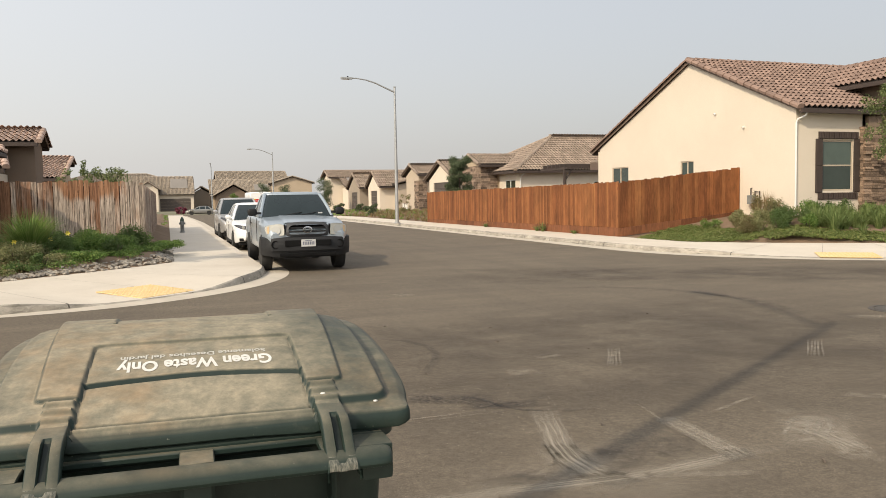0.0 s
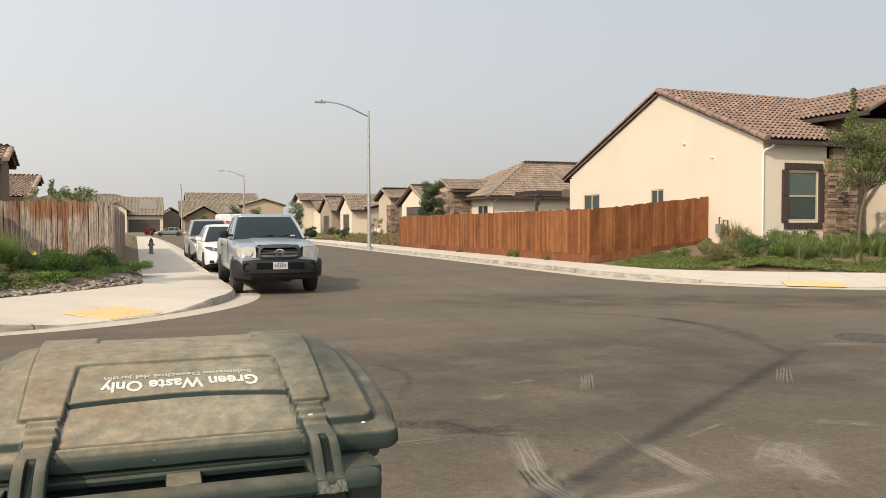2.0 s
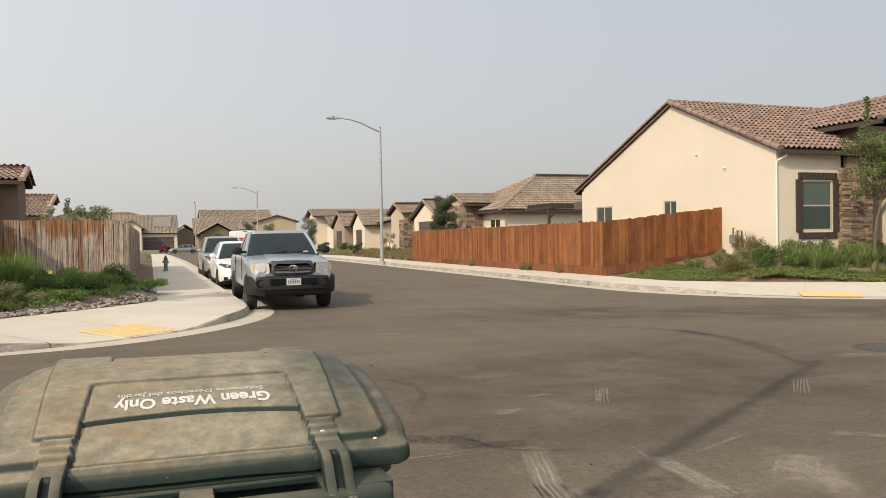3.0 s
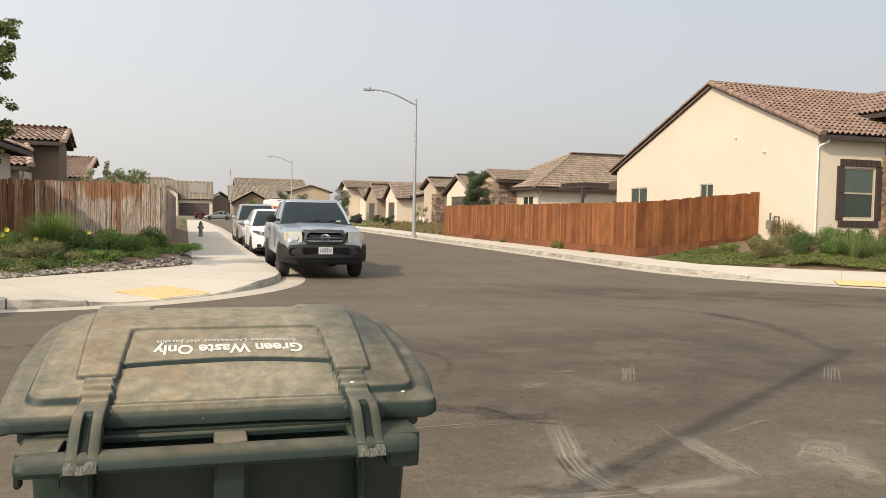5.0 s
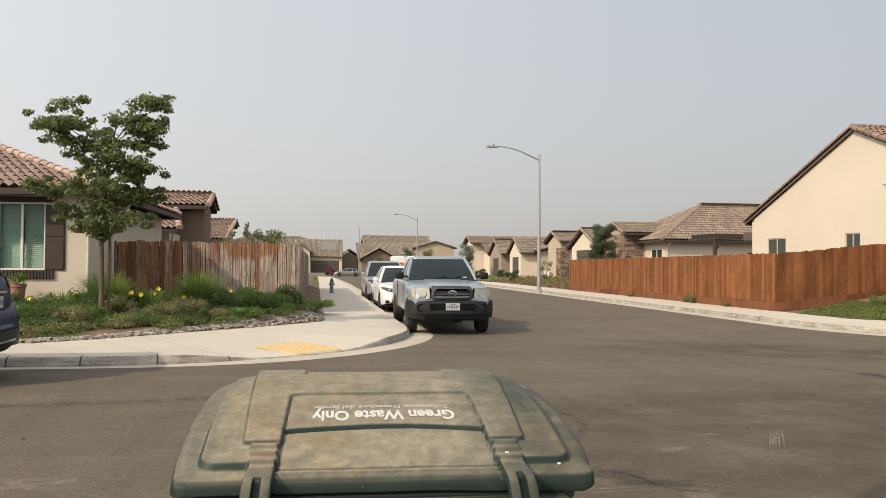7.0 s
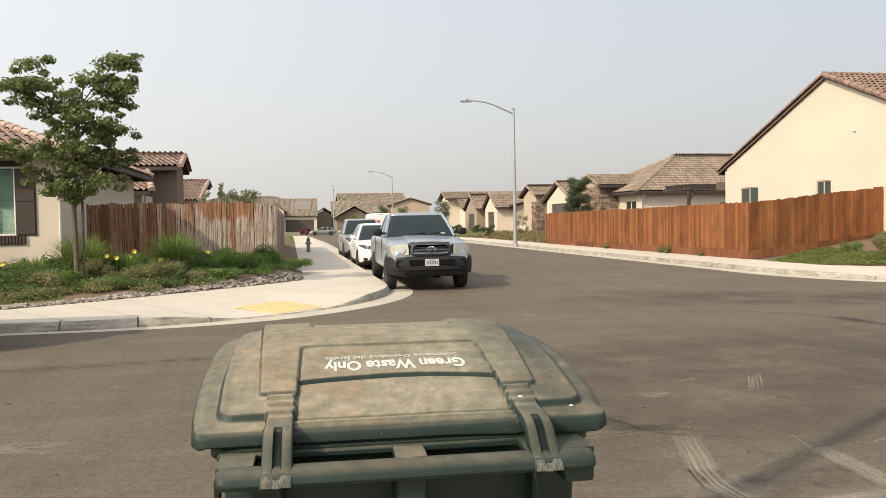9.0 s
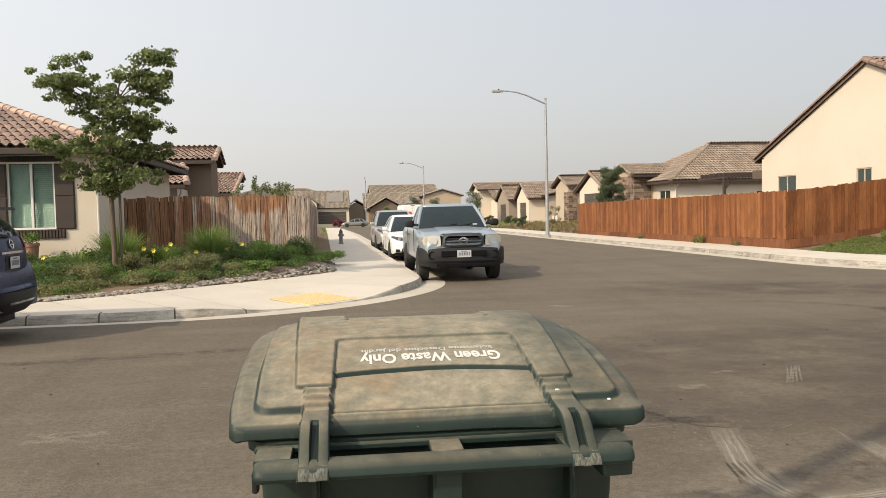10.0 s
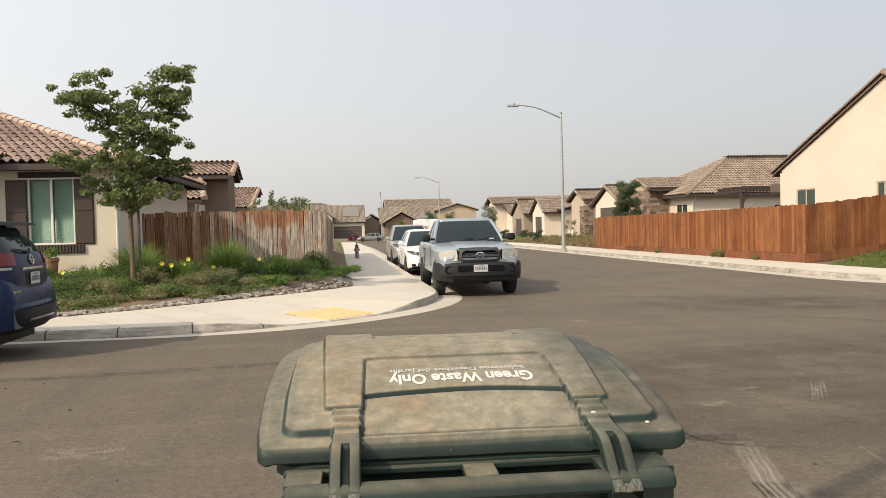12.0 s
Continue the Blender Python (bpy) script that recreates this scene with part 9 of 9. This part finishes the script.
HOUSE_SHRUBS = {"olive": (M_LEAF_OLIVE, "olive green shrub beside the stucco house"), "dark": (M_LEAF_DARK, "dark green shrub beside the stucco house"),
                "green": (M_LEAF_GREEN, "bright green shrub beside the stucco house"), "rust": (M_LEAF_RUST, "brownish twiggy shrub beside the stucco house")}
for i, (x, y, r, h, kind_) in enumerate(((15.65, 18.35, 0.40, 0.62, "rust"), (15.95, 18.75, 0.34, 0.55, "rust"), (16.45, 17.95, 0.42, 0.62, "dark"), (16.85, 18.25, 0.42, 0.66, "dark"), (16.3, 18.9, 0.40, 0.5, "dark"),
                                         (17.15, 17.55, 0.34, 0.46, "green"), (16.9, 19.4, 0.45, 0.55, "olive"), (17.6, 19.0, 0.45, 0.5, "olive"), (16.3, 20.7, 0.32, 0.32, "green"), (17.3, 20.6, 0.38, 0.45, "olive"),
                                         (18.1, 20.7, 0.34, 0.85, "rust"), (18.3, 20.1, 0.36, 0.62, "olive"), (17.8, 19.7, 0.34, 0.75, "rust"), (18.6, 19.0, 0.40, 0.62, "green"), (19.4, 19.2, 0.40, 0.50, "dark"),
                                         (20.2, 19.2, 0.36, 0.58, "dark"), (21.0, 19.1, 0.40, 0.50, "green"), (22.0, 18.9, 0.42, 0.52, "dark"), (22.9, 18.6, 0.42, 0.5, "dark"), (23.6, 18.0, 0.45, 0.5, "green"),
                                         (24.4, 17.6, 0.45, 0.45, "dark"), (25.2, 17.8, 0.45, 0.5, "green"), (16.05, 18.2, 0.36, 0.5, "olive"), (17.1, 18.75, 0.44, 0.55, "dark"), (17.55, 18.2, 0.40, 0.5, "dark"), (16.75, 20.1, 0.40, 0.4, "olive"))):
    mat, lab = HOUSE_SHRUBS[kind_]
    shrub(x, y, yard_z(x, y) - 0.03, r, h, mat, 3000 + i, lab, leaf=0.028, per=430, group="house shrubs")
crg = random.Random(404)
for i in range(58):
    u = i / 57
    x, y = 17.5 + 5.2 * u + crg.uniform(-0.15, 0.15), 17.25 + 0.4 * u + crg.uniform(-0.25, 1.2)
    grass_clump(x, y, yard_z(x, y) - 0.02, crg.uniform(0.42, 0.68), 0.40, 120, 440 + i, "tall green grassy clump beside the stucco house", M_BLADE, "house grass clumps")
for i, (x, y, h) in enumerate(((18.3, 20.5, 0.95), (17.7, 20.2, 0.75))):
    grass_clump(x, y, yard_z(x, y) - 0.02, h, 0.40, 90, 400 + i, "wispy dry olive grass clump beside the house", M_STRAW, "house grass clumps")
grass_clump(18.9, 16.3, yard_z(18.9, 16.3), 0.50, 0.50, 60, 420, "spiky yucca clump in the yard", M_LEAF_OLIVE, "house grass clumps")
grass_clump(18.1, 16.6, yard_z(18.1, 16.6), 0.36, 0.30, 50, 421, "small spiky green clump in the yard", M_BLADE, "house grass clumps")

# weeds along the red fence, rough verge beyond it
for i, (x, y, h) in enumerate(((13.85, 27.6, 0.42), (13.9, 28.2, 0.25), (13.88, 33.5, 0.2), (13.9, 25.2, 0.16))):
    grass_clump(x, y, 0.16, h, 0.3, 60, 430 + i, "green weed clump at the foot of the fence", M_BLADE, "weeds")
vs, fs = [], []
rng = random.Random(111)
for i in range(420):
    x, y = rng.uniform(14.1, 19.5), rng.uniform(42.8, 66)
    v, f = blade_tuft(14, rng.uniform(0.12, 0.4), 0.28, 0.02, 500 + i, 0.5, (x, y, 0.17 + 0.35 * smooth01((x - 14) / 6) + fall(y)))
    k = len(vs)
    vs += v
    fs += [tuple(k + q for q in g) for g in f]
tagged(raw("verge_grass", vs, fs, M_STRAW), "dry yellow grass and weeds on the verge", "grass", kind="stuff")
vs, fs = [], []
for i in range(380):
    x, y = rng.uniform(14.0, 20.0), rng.uniform(43, 92)
    v, f = blade_tuft(14, rng.uniform(0.10, 0.28), 0.28, 0.025, 1500 + i, 0.5, (x, y, 0.17 + 0.35 * smooth01((x - 14) / 6) + fall(y)))
    k = len(vs)
    vs += v
    fs += [tuple(k + q for q in g) for g in f]
tagged(raw("verge_lawn", vs, fs, M_GRASS), "patchy green grass in the front yards", "grass", kind="stuff")
vs, fs = [], []
for i in range(160):
    x, y = rng.uniform(-1.5, 0.05), rng.uniform(44.2, 100)
    v, f = blade_tuft(14, rng.uniform(0.10, 0.3), 0.3, 0.03, 2500 + i, 0.5, (x, y, 0.17 + fall(y)))
    k = len(vs)
    vs += v
    fs += [tuple(k + q for q in g) for g in f]
tagged(raw("yard_lawn", vs, fs, M_GRASS), "patchy green grass beside the far pavement", "grass", kind="stuff")

# red-flowering bush and picket fence far off
rng = random.Random(121)
blobs = [(rng.uniform(-0.75, 0.75), rng.uniform(-0.4, 0.4), rng.uniform(0.25, 1.05), 0.26, 0.26, 0.2) for _ in range(14)]
tree("bush", (2.2, 135.0, fall(135) + 0.1), "red-flowering bush in front of the garage", ([(0, 0, 0), (0, 0, 0.8)], [0.05, 0.03]), [], blobs, M_REDFLOWER, 0.14, 60, 122, "bush")
pk = thing("picket_fence", (18.9, 62.8, 0.3), "short white picket fence in a front yard", "fence")
for k in range(9):
    part("picket", boxed(-0.01, k * 0.16, 0, 0.01, k * 0.16 + 0.08, 0.8 - 0.06 * (k % 2), 0.004), M_WHITE, pk)
part("rail", boxed(0.012, 0, 0.5, 0.04, 1.4, 0.56), M_WHITE, pk)
rng = random.Random(131)
blobs = [(rng.uniform(-0.5, 0.5), rng.uniform(-0.4, 0.4), rng.uniform(0.3, 1.6), 0.16, 0.16, 0.14) for _ in range(14)]
tree("bush", (18.0, 60.5, 0.25), "reddish crape myrtle bush in a front yard", ([(0, 0, 0), (0, 0, 0.9)], [0.03, 0.02]), [], blobs, M_LEAF_RUST, 0.07, 60, 132, "bush")

# potted plant under the shuttered window
pot = thing("plant_pot", (-6.74, 19.45, 0.52), "terracotta plant pot with a small green bush below the window", "plant pot")
bm = bmesh.new()
lathe(bm, [(0.13, 0.0), (0.17, 0.42), (0.19, 0.43), (0.19, 0.50), (0.165, 0.50), (0.16, 0.44), (0.0, 0.44)], 18)
part("pot", bm, M_CLAY, pot, smooth=True)
v, f = leaf_cloud([(0, 0, 0.60, 0.2, 0.2, 0.13), (0.08, -0.03, 0.66, 0.12, 0.12, 0.1)], 420, 0.03, 141)
raw("foliage", v, f, M_LEAF_GREEN, pot)
